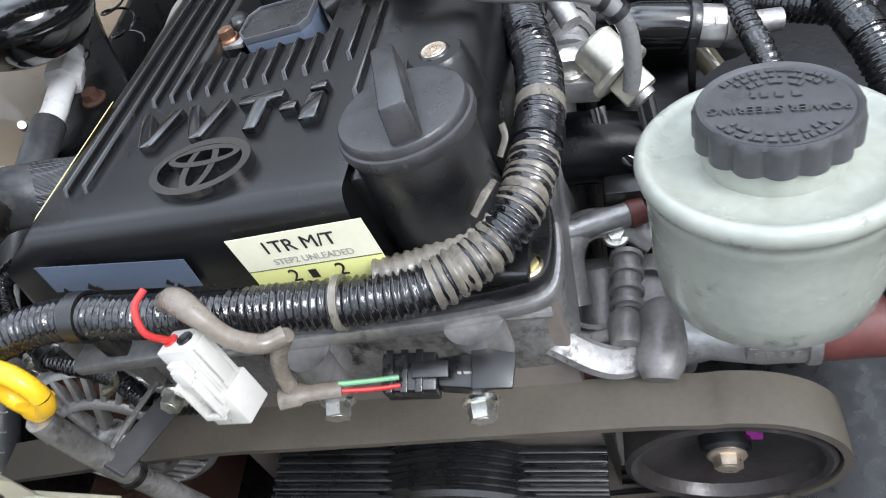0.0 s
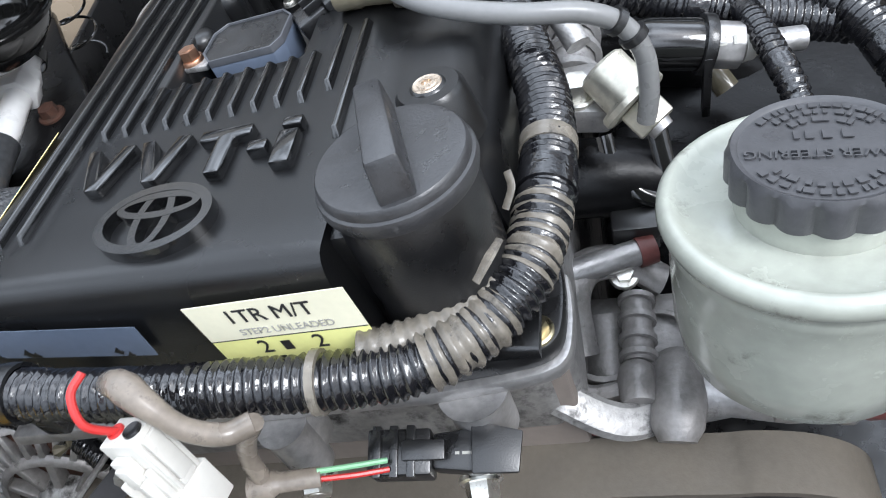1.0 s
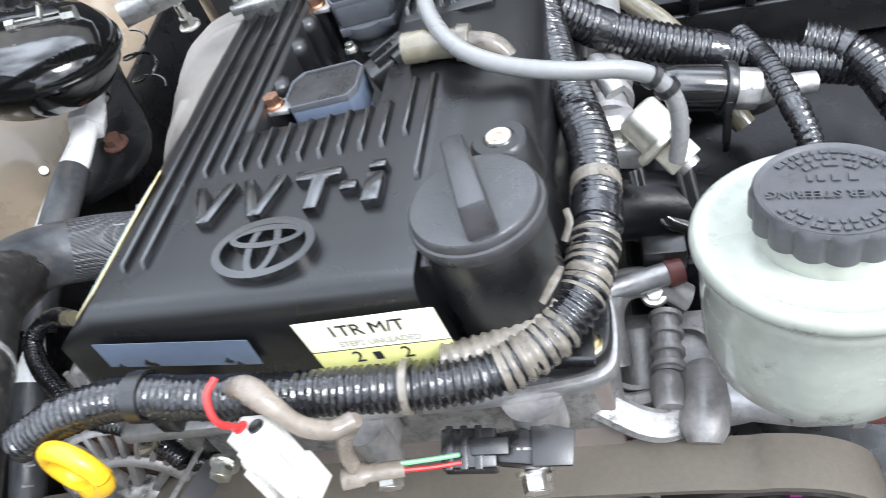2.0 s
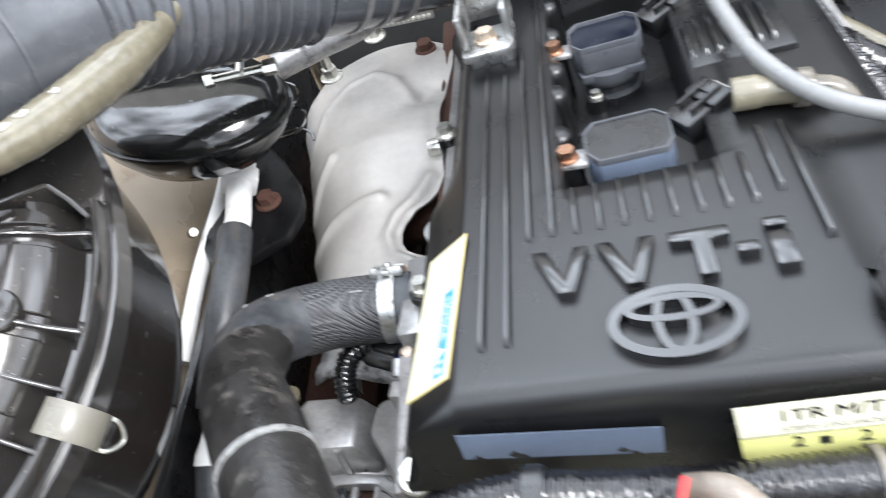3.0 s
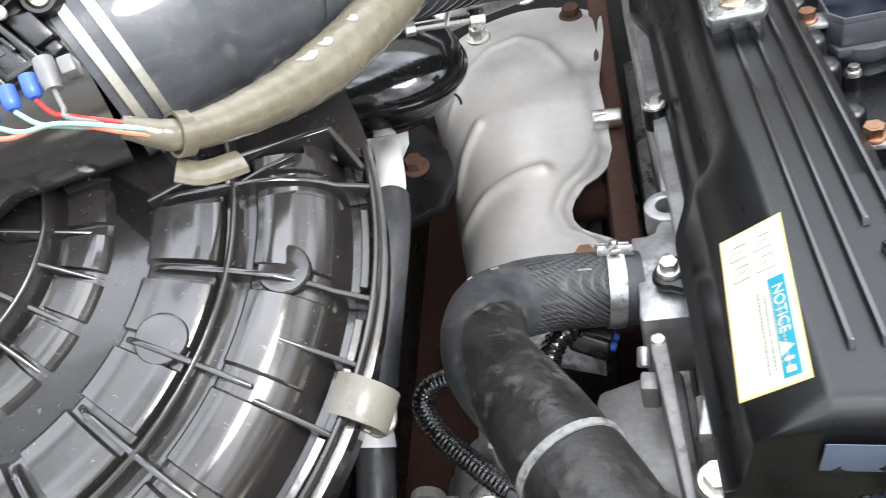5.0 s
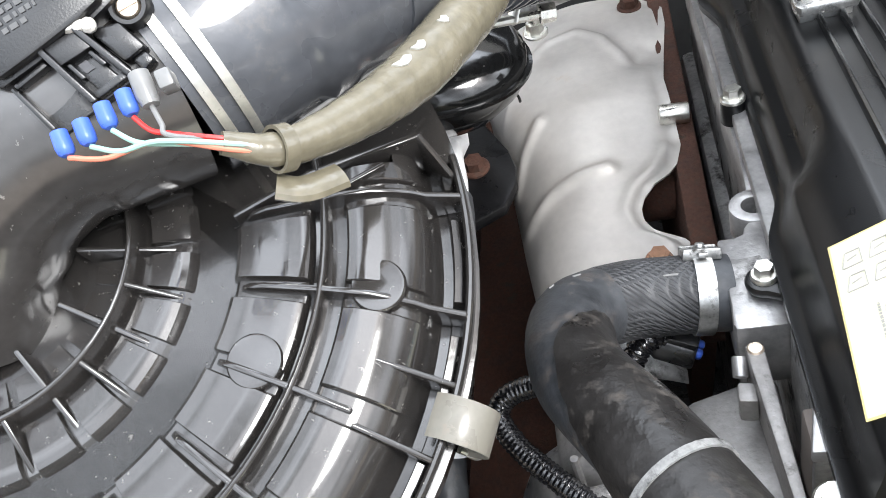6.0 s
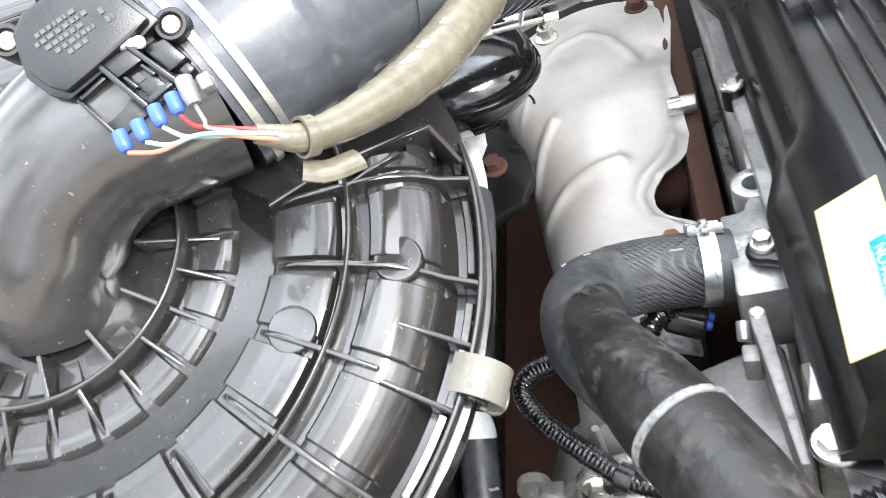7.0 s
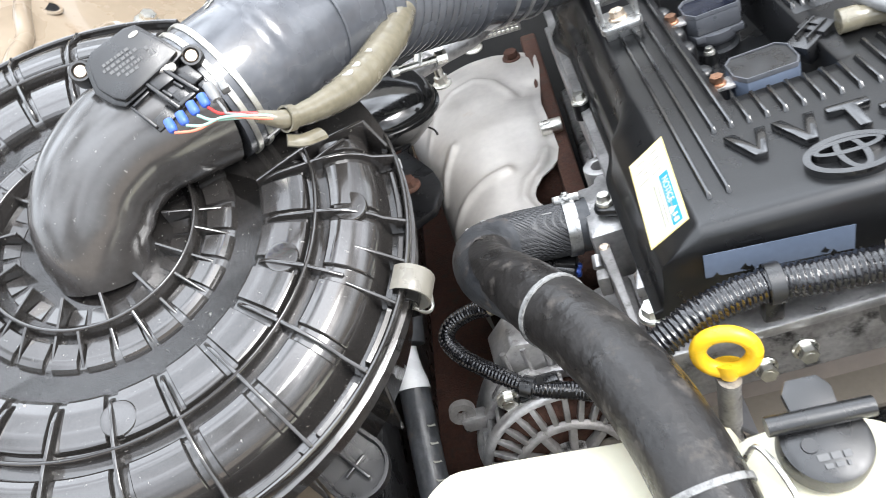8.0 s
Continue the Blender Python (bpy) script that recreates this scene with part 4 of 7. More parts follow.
part("sticker_field", quad_sheet(0.0252, 0.0719, 0.0001), STICKER, sticker, "cream field", hold((0, 0, 0.00015)))
part("cyan_band", box(0.0040, 0.0105, -0.034, 0.008, 0, 0.0001), CYAN, sticker, "cyan band", hold((0, 0, 0.0003)))
lettering("NOTICE", 0.0058, STICKER, sticker, hold((0.0072, -0.0062, 0.0005), pose(0, 0, 0, 0, 0, -90)), depth=0.00005)
part("warning_triangle", prism([(0.0098, -0.0225), (0.0046, -0.0195), (0.0046, -0.0255)], 0, 0.0001), STICKER, sticker, "pale triangle", hold((0, 0, 0.00045)))
bars([(-0.0325, -0.0265, 0.0, 0.0032)], STICKER, sticker, hold((0.0072, 0, 0.0005), pose(0, 0, 0, 0, 0, 90)))
bars([(-0.031, 0.004, 0.0, 0.0010), (-0.030, 0.002, -0.0024, 0.0009), (-0.028, 0.003, -0.0048, 0.0008), (-0.030, -0.004, -0.0072, 0.0008)], GREYINK, sticker, hold((-0.0005, 0, 0.0004), pose(0, 0, 0, 0, 0, 90)))
for cy in (0.016, 0.0265):
    for cx in (-0.0055, 0.0045):
        part("diagram", joined(*[stroke(((cx + a[0], cy + a[1]), (cx + b[0], cy + b[1])), 0.00035, 0.0001) for a, b in (((-0.004, -0.003), (0.0035, -0.003)), ((0.0035, -0.003), (0.0035, 0.0035)), ((0.0035, 0.0035), (-0.002, 0.0035)), ((-0.002, 0.0035), (-0.004, -0.003)), ((-0.002, 0.0), (0.002, 0.001)))]), GREYINK, sticker, m=hold((0, 0, 0.0004)))

# ---- ignition coils ----
coil = thing("ignition_coil", "black ignition coil wrapped with blue-grey tape", "ignition coil", None, m=ENG, group="ignition coils")
cpoly = [(0.0085, -0.0040), (0.0085, 0.012), (0.0135, 0.0185), (0.0420, 0.0185), (0.0475, 0.012), (0.0475, -0.0060), (0.0440, -0.0125), (0.0140, -0.0125)]
part("coil_case", prism(cpoly, -0.0155, -0.0025, 1.0), COILGREY, coil, "blue-grey taped case", bevel=0.0008)
cc = np.mean(np.array(cpoly), axis=0)
ring_o = cpoly
ring_i = [tuple(cc + (np.array(p) - cc) * 0.95) for p in cpoly]
kk = len(cpoly)


def tray(fill):
    """A potted top: thin upright rim, and the resin's level in it."""
    levels = [(ring_o, -0.0024), (ring_o, 0.0008), (ring_i, 0.0008), (ring_i, fill)]
    verts = [(x, y, z) for ring, z in levels for x, y in ring]
    rim_faces = [(q * kk + i, q * kk + (i + 1) % kk, (q + 1) * kk + (i + 1) % kk, (q + 1) * kk + i) for q in range(3) for i in range(kk)]
    return verts, rim_faces


def resin(fill):
    return prism(ring_i, -0.004, fill)


part("tray_rim", tray(-0.0006), COILDARK, coil, "worn grey rim", bevel=0.0003)
part("resin_top", resin(-0.0003), CAPBLACK, coil, "flat dark resin top")
part("coil_foot", joined(prism([(0.012, -0.014), (0.046, -0.014), (0.048, 0.004), (0.042, 0.018), (0.014, 0.018), (0.008, 0.0)], -0.021, -0.0156)), COILGREY, coil, bevel=0.0012)
part("stem", lathe([(0.014, -0.0212), (0.0145, -0.031), (0.0175, -0.0325), (0.0178, -0.036)], 24), RUBBER, coil, m=hold((0.028, 0.002, 0)))
part("mount_tab", prism([(-0.006, -0.005), (0.009, -0.007), (0.009, 0.006), (-0.005, 0.006)], -0.0062, -0.0035), ALUDARK, coil, bevel=0.0008)
part("bolt", hexbolt(0.0045, 0.0058, 1.2), COPPER, coil, "copper-coloured bolt", hold((0.0, 0.0, -0.0033)))
part("pillar", lathe([(0.0, -0.0063), (0.0058, -0.0063), (0.0062, -0.0085), (0.0066, -0.034)], 18), COVER, coil, m=hold((0.0, 0.0, 0)))
plug = part("connector", joined(box(-0.010, 0.004, -0.0085, 0.0085, -0.0075, 0.0055), box(0.004, 0.016, -0.0098, 0.0098, -0.009, 0.007)), CAPBLACK, coil, "black plug", hold((0.0590, 0.0120, -0.0040), pose(0, 0, 0, 0, -12, 30)), bevel=0.0012)
part("latch", joined(box(-0.004, 0.014, -0.0048, -0.0034, 0.0055, 0.0090), box(-0.004, 0.014, 0.0034, 0.0048, 0.0055, 0.0090), box(0.008, 0.014, -0.0034, 0.0034, 0.0070, 0.0085)), CAPBLACK, plug, bevel=0.0004)
part("seal", box(0.0162, 0.0178, -0.006, 0.006, -0.005, 0.004), WHITE, plug, "pale wire seal", bevel=0.0004)
part("wires", joined(*[sweep(smooth_path([(0.0175, q, -0.001), (0.025, q * 0.8, -0.006), (0.036, q, -0.020)], 5), 0.0012, 6) for q in (-0.004, 0.0, 0.004)]), REDW, plug)
part("base_ring", lathe([(0.0160, -0.0157), (0.0182, -0.0165), (0.0186, -0.0215), (0.0172, -0.0250), (0.0150, -0.0262)], 28, close=False), COILGREY, coil, m=hold((0.028, 0.0015, 0)), sharp=60)
coil_b = copy_thing(coil, ENG @ pose(-0.001, 0.102, -0.0005))
tagged(coil_b, "black ignition coil with plain grey case", "ignition coil", "ignition coils")
for o in coil_b.children:
    if o.name.startswith("coil_foot") or o.name.startswith("base_ring"):
        o.data = o.data.copy()
        o.data.materials[0] = COILDARK
    if o.name.startswith("coil_case"):
        o.data = o.data.copy()
        o.data.materials[0] = COILDARK
    if o.name.startswith("tray_rim"):
        o.data = mesh_of("tray_rim", tray(-0.0022), COILDARK, 0.0003)
    if o.name.startswith("resin_top"):
        o.data = mesh_of("resin_top", resin(-0.0016), NAVY)

# scalloped pillars along the coil well
for v in (0.020, 0.058, 0.083, 0.122, 0.160, 0.2):
    part("well_pillar", lathe([(0.0, -0.0003), (0.0035, -0.0005), (0.0058, -0.0014), (0.0072, -0.0034), (0.0078, -0.008), (0.0082, -0.032)], 20), COVER, cover, m=hold((-0.004, v, 0)), sharp=80)
part("bolt", hexbolt(0.0030, 0.004, 1.3), STEEL, cover, "well bolt", hold((0.0165, 0.080, -0.0250)))
part("bolt_boss", lathe([(0.0, 0.0), (0.0050, 0.0), (0.006, -0.009)], 18), COVER, cover, m=hold((0.0165, 0.080, -0.0255)))
part("fin_block", box(0.0640, 0.112, 0.044, 0.098, -0.033, 0.0005), COVER, cover, bevel=0.0015)

# bracket of the intake tube on the cover
bracket = thing("tube_bracket", "aluminium bracket with brass bolt on the cover", "bracket", None, m=ENG @ pose(0.0005, -0.0125, 0.0075))
part("foot", box(-0.048, -0.024, 0.112, 0.134, -0.0085, 0.0005), WORNSTEEL, bracket, bevel=0.001)
part("plate", prism([(-0.049, 0.104), (-0.024, 0.104), (-0.021, 0.110), (-0.021, 0.135), (-0.051, 0.135), (-0.051, 0.108)], 0.0, 0.005), WORNSTEEL, bracket, bevel=0.001)
for u in (-0.050, -0.0245):
    part("cheek", prism([(u, 0.112), (u + 0.003, 0.112), (u + 0.003, 0.150), (u, 0.150)], 0.005, 0.024), WORNSTEEL, bracket, bevel=0.0006)
part("back_plate", box(-0.0498, -0.0222, 0.146, 0.150, 0.005, 0.034), WORNSTEEL, bracket, bevel=0.0006)
part("bolt", hexbolt(0.0056, 0.006, 1.25), BOLTTAN, bracket, "dull yellow zinc bolt", hold((-0.0365, 0.1185, 0.0055)))

# tan breather fitting and grey fuel hose
breather = thing("breather_fitting", "tan metal breather fitting with hose stub", "fitting", None)
bpth = smooth_path([(0.073, 0.004, 0.004), (0.085, 0.003, 0.0045), (0.10, 0.002, 0.004)], 6)
part("fitting_body", sweep(bpth, [0.0075] * 6 + [0.0068] * (len(bpth) - 6), 18), LOOMTAPE, breather, bevel=0.0)
part("collar", sweep([(0.098, 0.002, 0.004), (0.104, 0.0015, 0.0035)], 0.0085, 18), TANCOND, breather, bevel=0.0006)
part("stub", sweep(smooth_path([(0.103, 0.0018, 0.0036), (0.115, 0.0, 0.0), (0.124, -0.006, -0.012)], 6), 0.0055, 14), TANCOND, breather)
fuel = thing("fuel_pipe", "grey plastic-coated fuel pipe crossing the harness", "fuel pipe", None)
fpath = smooth_path([(0.082, 0.14, 0.0), (0.078, 0.075, 0.012), (0.081, 0.040, 0.013), (0.086, 0.015, 0.013), (0.099, -0.010, 0.012), (0.119, -0.024, 0.009), (0.146, -0.030, 0.005), (0.168, -0.028, 0.000), (0.182, -0.026, -0.009), (0.190, -0.028, -0.022), (0.1915, -0.031, -0.038), (0.190, -0.034, -0.052)], 10)
part("pipe", sweep(fpath, 0.0040, 16), GREYPIPE, fuel)
for i in (78, 84):
    part("clip", sweep(fpath[i:i + 3], 0.0056, 14), CAPBLACK, fuel, "black clip")

# ---- aluminium strip and casting beside the cover ----
strip = thing("head_edge_casting", "bare cast aluminium cylinder head edge with ear and holes", "engine casting", None, m=ENG)


def with_hole(outline, cx, cy, r, z0, z1):
    """A plate ear with a real hole: ring of quads from hole to a round outline."""
    n_ = 28
    hole = [(cx + r * math.cos(a), cy + r * math.sin(a)) for a in np.linspace(0, 2 * math.pi, n_, endpoint=False)]
    out = [(cx + outline * math.cos(a), cy + outline * math.sin(a)) for a in np.linspace(0, 2 * math.pi, n_, endpoint=False)]
    verts = [(x, y, z1) for x, y in hole] + [(x, y, z1) for x, y in out] + [(x, y, z0) for x, y in out] + [(x, y, z0) for x, y in hole]
    faces = [(q * n_ + i, q * n_ + (i + 1) % n_, ((q + 1) % 4) * n_ + (i + 1) % n_, ((q + 1) % 4) * n_ + i) for q in range(4) for i in range(n_)]
    return verts, faces


part("edge_strip", prism([(-0.0735, 0.30), (-0.0850, 0.30), (-0.0842, 0.20), (-0.0832, 0.12), (-0.0818, 0.085), (-0.0822, 0.064), (-0.0832, 0.0480), (-0.0735, 0.0480)], -0.085, -0.0585), ALU, strip, bevel=0.0010)
part("ear", with_hole(0.0118, -0.0815, 0.0377, 0.0058, -0.075, -0.0580), ALU, strip, bevel=0.0006)
part("edge_plate", prism([(-0.0740, 0.0280), (-0.0860, 0.0270), (-0.0885, 0.0235), (-0.0895, 0.0195), (-0.0937, 0.0176), (-0.1018, 0.0176), (-0.1020, 0.0044), (-0.1016, -0.0241), (-0.1027, -0.0350), (-0.1018, -0.0385), (-0.0936, -0.0385), (-0.0800, -0.0385)], -0.10, -0.0590), ALU, strip, "flat cast plate behind the hose", bevel=0.0012)
part("rail", prism([(-0.1000, -0.0465), (-0.0925, -0.0465), (-0.0905, -0.126), (-0.0945, -0.126)], -0.085, -0.0600), DULLALU, strip, "narrow cast rail", bevel=0.0010)
part("rail_cap", lathe([(0.0, 0.0), (0.0028, -0.0003), (0.0036, -0.0012), (0.0036, -0.004)], 18), BOLTTAN, strip, "tan plug", hold((-0.0960, -0.0490, -0.0588)))
part("lug", prism([(-0.1065, -0.0700), (-0.0985, -0.0710), (-0.0985, -0.0610), (-0.1055, -0.0600)], -0.082, -0.0665), DULLALU, strip, bevel=0.0016)
part("lug", sweep([(-0.1035, -0.0560, -0.0700), (-0.1025, -0.0480, -0.0660)], 0.0034, 10), ALU, strip, bevel=0.0006)
part("web", prism([(-0.086, -0.036), (-0.100, -0.038), (-0.128, -0.047), (-0.130, -0.066), (-0.114, -0.092), (-0.094, -0.108), (-0.086, -0.108)], -0.14, -0.098), DULLALU, strip, bevel=0.004)
for q in (-0.112, -0.120):
    part("web_rib", sweep([(-0.090, q, -0.104), (-0.108, q + 0.010, -0.106), (-0.124, q + 0.024, -0.112)], 0.0030, 8), ALUDARK, strip)

# bright pressed sheet below the hose, behind the sensor
low = thing("lower_heat_shield", "bright pressed steel sheet below the radiator hose", "heat shield", None)
lv, lf = [], []
for i in range(9):
    for j in range(9):
        x, y = -0.176 + 0.0079 * i, -0.016 + 0.0060 * j
        lv.append((x, y - 0.010 * (i / 8), -0.158 + 0.012 * math.sin(math.pi * i / 8) + 0.0035 * math.sin(1.3 * j + 0.9 * i)))
for i in range(8):
    for j in range(8):
        lf.append((i * 9 + j, i * 9 + j + 1, (i + 1) * 9 + j + 1, (i + 1) * 9 + j))
lowsheet = part("sheet", (lv, lf), ALUDARK, low, sharp=80)
thick = lowsheet.modifiers.new("thickness", "SOLIDIFY")
thick.thickness = 0.0012

# sensor plug in the gap under the hose
bs = thing("temperature_sensor", "black sensor plug with blue lock and wire tail", "sensor", None)
SPM = aim((-0.1215, -0.0215, -0.1200), (0.85, -0.30, -0.12))
part("plug", joined(lathe([(0.0, 0.0135), (0.0092, 0.0130), (0.0098, 0.0115), (0.0098, -0.006), (0.0082, -0.0085), (0.0074, -0.013)], 24), box(-0.0052, 0.0052, 0.0070, 0.0125, -0.002, 0.0125)), CAPBLACK, bs, m=SPM, bevel=0.0005)
for x_, y_ in ((-0.0028, 0.0030), (0.0030, 0.0018), (0.0002, -0.0034)):
    part("wire_seal", lathe([(0.0, 0.0032), (0.0018, 0.0030), (0.0026, 0.0018), (0.0026, -0.002)], 14), BLUE, bs, "blue wire seal", SPM @ pose(x_, y_, 0.0130))
part("boot", corrugated(smooth_path([(-0.120, -0.018, -0.120), (-0.132, -0.024, -0.110), (-0.142, -0.034, -0.120), (-0.145, -0.05, -0.15)], 8), 0.0065, 0.0035), CONDUIT, bs)
part("tail", sweep(smooth_path([(-0.121, -0.012, -0.115), (-0.122, -0.004, -0.105), (-0.117, 0.001, -0.100), (-0.113, -0.001, -0.101)], 6), 0.0006, 6), CAPBLACK, bs)
# ---- radiator hose fittings ----

def ring_on(path, i, r, width=0.010, name="clamp", material=STEEL, parent=None, label=""):
    """A flat band round a tube at the path's point i."""
    p, d = Vector(path[i]), Vector(path[i + 1] - path[i - 1]).normalized()
    prof = [(r + 0.0002, -width / 2), (r + 0.0012, -width / 2), (r + 0.0012, width / 2), (r + 0.0002, width / 2)]
    v, f_ = lathe(prof, 32, close=False)
    return part(name, (v, f_), material, parent, label, aim(p, d))


ring_on(hose_path, 7, 0.0192, 0.0085, "clamp", WORNSTEEL, hose, "worn spring steel hose clamp")
ca, cd_ = Vector(hose_path[7]), Vector(hose_path[8] - hose_path[6]).normalized()
cup = (Vector((0.0, 0.62, 0.78)) - cd_ * Vector((0.0, 0.62, 0.78)).dot(cd_)).normalized()
cside = cup.cross(cd_)
CLM = Matrix(((cd_.x, cside.x, cup.x, ca.x), (cd_.y, cside.y, cup.y, ca.y), (cd_.z, cside.z, cup.z, ca.z), (0, 0, 0, 1))) @ pose(0, 0, 0.0192)
part("clamp_loop", joined(box(-0.0085, 0.0085, -0.0068, -0.0052, -0.001, 0.0035), box(-0.0085, 0.0085, 0.0052, 0.0068, -0.001, 0.0045), box(-0.0088, -0.0072, -0.0068, 0.0068, -0.001, 0.0030), box(0.0072, 0.0088, -0.0068, 0.0068, -0.001, 0.0030)), WORNSTEEL, hose, "square wire loop of the clamp", CLM, bevel=0.0005)
part("clamp_tongue", joined(box(-0.0022, 0.0022, -0.0095, 0.0095, 0.0006, 0.0030), lathe([(0.0, 0.0062), (0.0022, 0.0058), (0.0028, 0.0030)], 12)), WORNSTEEL, hose, "clamp tongue", CLM, bevel=0.0004)
ring_on(hose_path, 66, 0.0203, 0.0030, "chalk_stripe", CHALK, hose, "white chalk stripe")
ring_on(hose_path, 98, 0.0203, 0.003, "chalk_stripe", CHALK, hose, "white chalk stripe")
ring_on(hose_path, 104, 0.0206, 0.011, "clamp", STEEL, hose, "worn steel hose clamp")


def torn_sleeve():
    """An outer sleeve, slit open along one side of the hose; its edges are torn into teeth."""
    rng = random.Random(8)
    n_, verts, faces = 40, [], []
    rows = range(40, len(hose_path) - 1)
    for k, i in enumerate(rows):
        p = Vector(hose_path[i])
        tan = Vector(hose_path[i + 1] - hose_path[i - 1]).normalized()
        front = Vector((0.04, -0.17, 0.27))
        front = (front - tan * front.dot(tan)).normalized()
        side = tan.cross(front)
        if side.x > 0:
            side = -side
        edge = float(np.interp(i, [40, 43, 45, 47, 50, 54, 58, 62, 66, 70, 110], [-50, -25, -10, 2, 8, 24, 48, 70, 88, 108, 112])) + rng.uniform(-2.5, 4.5)
        span = float(np.interp(i, [40, 47, 60, 75, 110], [150, 200, 262, 352, 356]))
        for q in range(n_ + 3):
            ang = radians(edge - span * (min(max(q - 1, 0), n_)) / n_)
            r = 0.0187 if q in (0, n_ + 2) else (0.0204 if k else 0.0198)
            back = tan * (rng.uniform(-0.0018, 0.0012) + 0.0022 * math.sin(q * 0.55) if k == 0 else 0.0)
            verts.append(p + back + (front * math.cos(ang) + side * math.sin(ang)) * r)
    w = n_ + 3
    for k in range(len(rows) - 1):
        for q in range(w - 1):
            faces.append((k * w + q, k * w + q + 1, (k + 1) * w + q + 1, (k + 1) * w + q))
    return verts, faces


part("sleeve", torn_sleeve(), SLEEVE, hose, "worn dark outer sleeve with a torn edge", sharp=55)


def hose_mark(i, out, length, wide, skewed=0.0):
    """A short scuff of white paint on the hose."""
    p, tan = Vector(hose_path[i]), Vector(hose_path[i + 1] - hose_path[i - 1]).normalized()
    up = (Vector(out) - tan * Vector(out).dot(tan)).normalized()
    d = (tan + tan.cross(up) * skewed).normalized()
    m_ = Matrix.Translation(p + up * 0.0191) @ Matrix((d, up.cross(d), up)).transposed().to_4x4()
    part("paint_scuff", prism([(-length, -wide), (-length * 0.3, -wide * 1.3), (length, -wide * 0.6), (length * 0.9, wide), (-length * 0.1, wide * 0.7), (-length * 0.8, wide * 0.9)], -0.0004, 0.0003), CHALK, hose, "white paint scuff", m_)


hose_mark(16, (0.05, -0.10, 0.99), 0.0038, 0.0005)
hose_mark(33, (-0.40, -0.10, 0.90), 0.0022, 0.0004, 0.5)
hose_mark(36, (-0.50, -0.15, 0.85), 0.0016, 0.0004, 0.8)
outlet = thing("water_outlet", "dark cast water outlet stub on the head", "engine casting", None)
part("stub", sweep([(-0.106, -0.0125, -0.091), (-0.090, -0.012, -0.092), (-0.080, -0.011, -0.093)], [0.0165, 0.0168, 0.0185], 24), ALUDARK, outlet)

# ---- harness details ----
def sleeve_of(i0, i1, r, material, label, pitch=0.0042):
    part("conduit_section", corrugated(hpath[i0:i1], r, pitch), material, harness, label, sharp=70)


sleeve_of(71, 85, 0.0099, TANCOND, "dusty tan corrugated section")
sleeve_of(89, 103, 0.0099, TANCOND, "dusty tan corrugated section")
for i0, i1 in ((57, 58), (112, 114)):
    part("tape_wrap", sweep(hpath[i0:i1 + 1], 0.0103, 20), TANCOND, harness, "tan tape wrap")
for i0, i1 in ((104, 109),):
    part("tape_wrap", sweep(hpath[i0:i1 + 1], 0.0103, 20), CONDUIT, harness, "black tape wrap")
twin = np.array([p + V3((-0.001, 0.0075, 0.0035)) for p in hpath[63:84]])
part("conduit", corrugated(twin, 0.0062, 0.0040), TANCOND, harness, "second tan conduit", sharp=70)
# cracked tan tape flake at the bend
part("tape_flake", sweep(smooth_path([(0.1415, -0.112, -0.004), (0.1440, -0.107, 0.000), (0.143, -0.102, 0.002)], 5), 0.0013, 8, flat=0.3), TANCOND, harness, "peeling tape flake")
part("tape_flake", sweep(smooth_path([(0.1325, -0.136, -0.006), (0.137, -0.131, -0.002), (0.1395, -0.124, -0.003)], 5), 0.0018, 8, flat=0.5), TANCOND, harness, "peeling tape flake")
# holder at the harness's front end
holder = thing("harness_holder", "black plastic harness clip on the head", "clip", None)
part("band", lathe([(0.0090, -0.0035), (0.0104, -0.0035), (0.0104, 0.0035), (0.0090, 0.0035)], 24, close=False), CAPBLACK, holder, m=aim(hpath[22], hpath[23] - hpath[21]))
part("foot", box(-0.005, 0.005, -0.004, 0.004, -0.026, -0.009), CAPBLACK, holder, m=hold(tuple(hpath[22])), bevel=0.0015)
# white connector with its leads
conn = thing("white_connector", "white plastic two-pin connector hanging from the harness", "connector", None)
pa, pb = Vector((0.0305, -0.1765, -0.0075)), Vector((0.0395, -0.1860, -0.0430))
WC = aim(pa, pb - pa) @ pose(0, 0, 0, 0, 0, 52)
part("housing", box(-0.0072, 0.0072, -0.0055, 0.0055, 0.0, 0.027), WHITE, conn, m=WC, bevel=0.0008)
part("socket", box(-0.0088, 0.0088, -0.0068, 0.0068, 0.0225, 0.0385), WHITE, conn, m=WC, bevel=0.0008)
part("latch", joined(box(-0.0035, 0.0035, 0.0055, 0.0085, 0.004, 0.024), box(-0.0065, -0.0045, 0.0055, 0.0080, 0.010, 0.026), box(0.0045, 0.0065, 0.0055, 0.0080, 0.010, 0.026)), WHITE, conn, m=WC, bevel=0.0005)
part("guide", joined(box(-0.0098, -0.0072, -0.003, 0.003, 0.006, 0.022), box(0.0072, 0.0090, -0.003, 0.003, 0.002, 0.020)), WHITE, conn, m=WC, bevel=0.0005)
part("latch_loop", joined(box(-0.0050, -0.0034, 0.0066, 0.0108, 0.012, 0.030), box(0.0034, 0.0050, 0.0066, 0.0108, 0.012, 0.030), box(-0.0050, 0.0050, 0.0090, 0.0108, 0.0285, 0.0310), box(-0.0025, 0.0025, 0.0080, 0.0098, 0.006, 0.015)), WHITE, conn, m=WC, bevel=0.0005)
part("side_rail", joined(box(0.0070, 0.0084, -0.0050, -0.0032, 0.002, 0.0225), box(0.0070, 0.0080, 0.0034, 0.0050, 0.002, 0.0225), box(0.0070, 0.0082, -0.0032, 0.0034, 0.0195, 0.0225)), WHITE, conn, m=WC, bevel=0.0004)
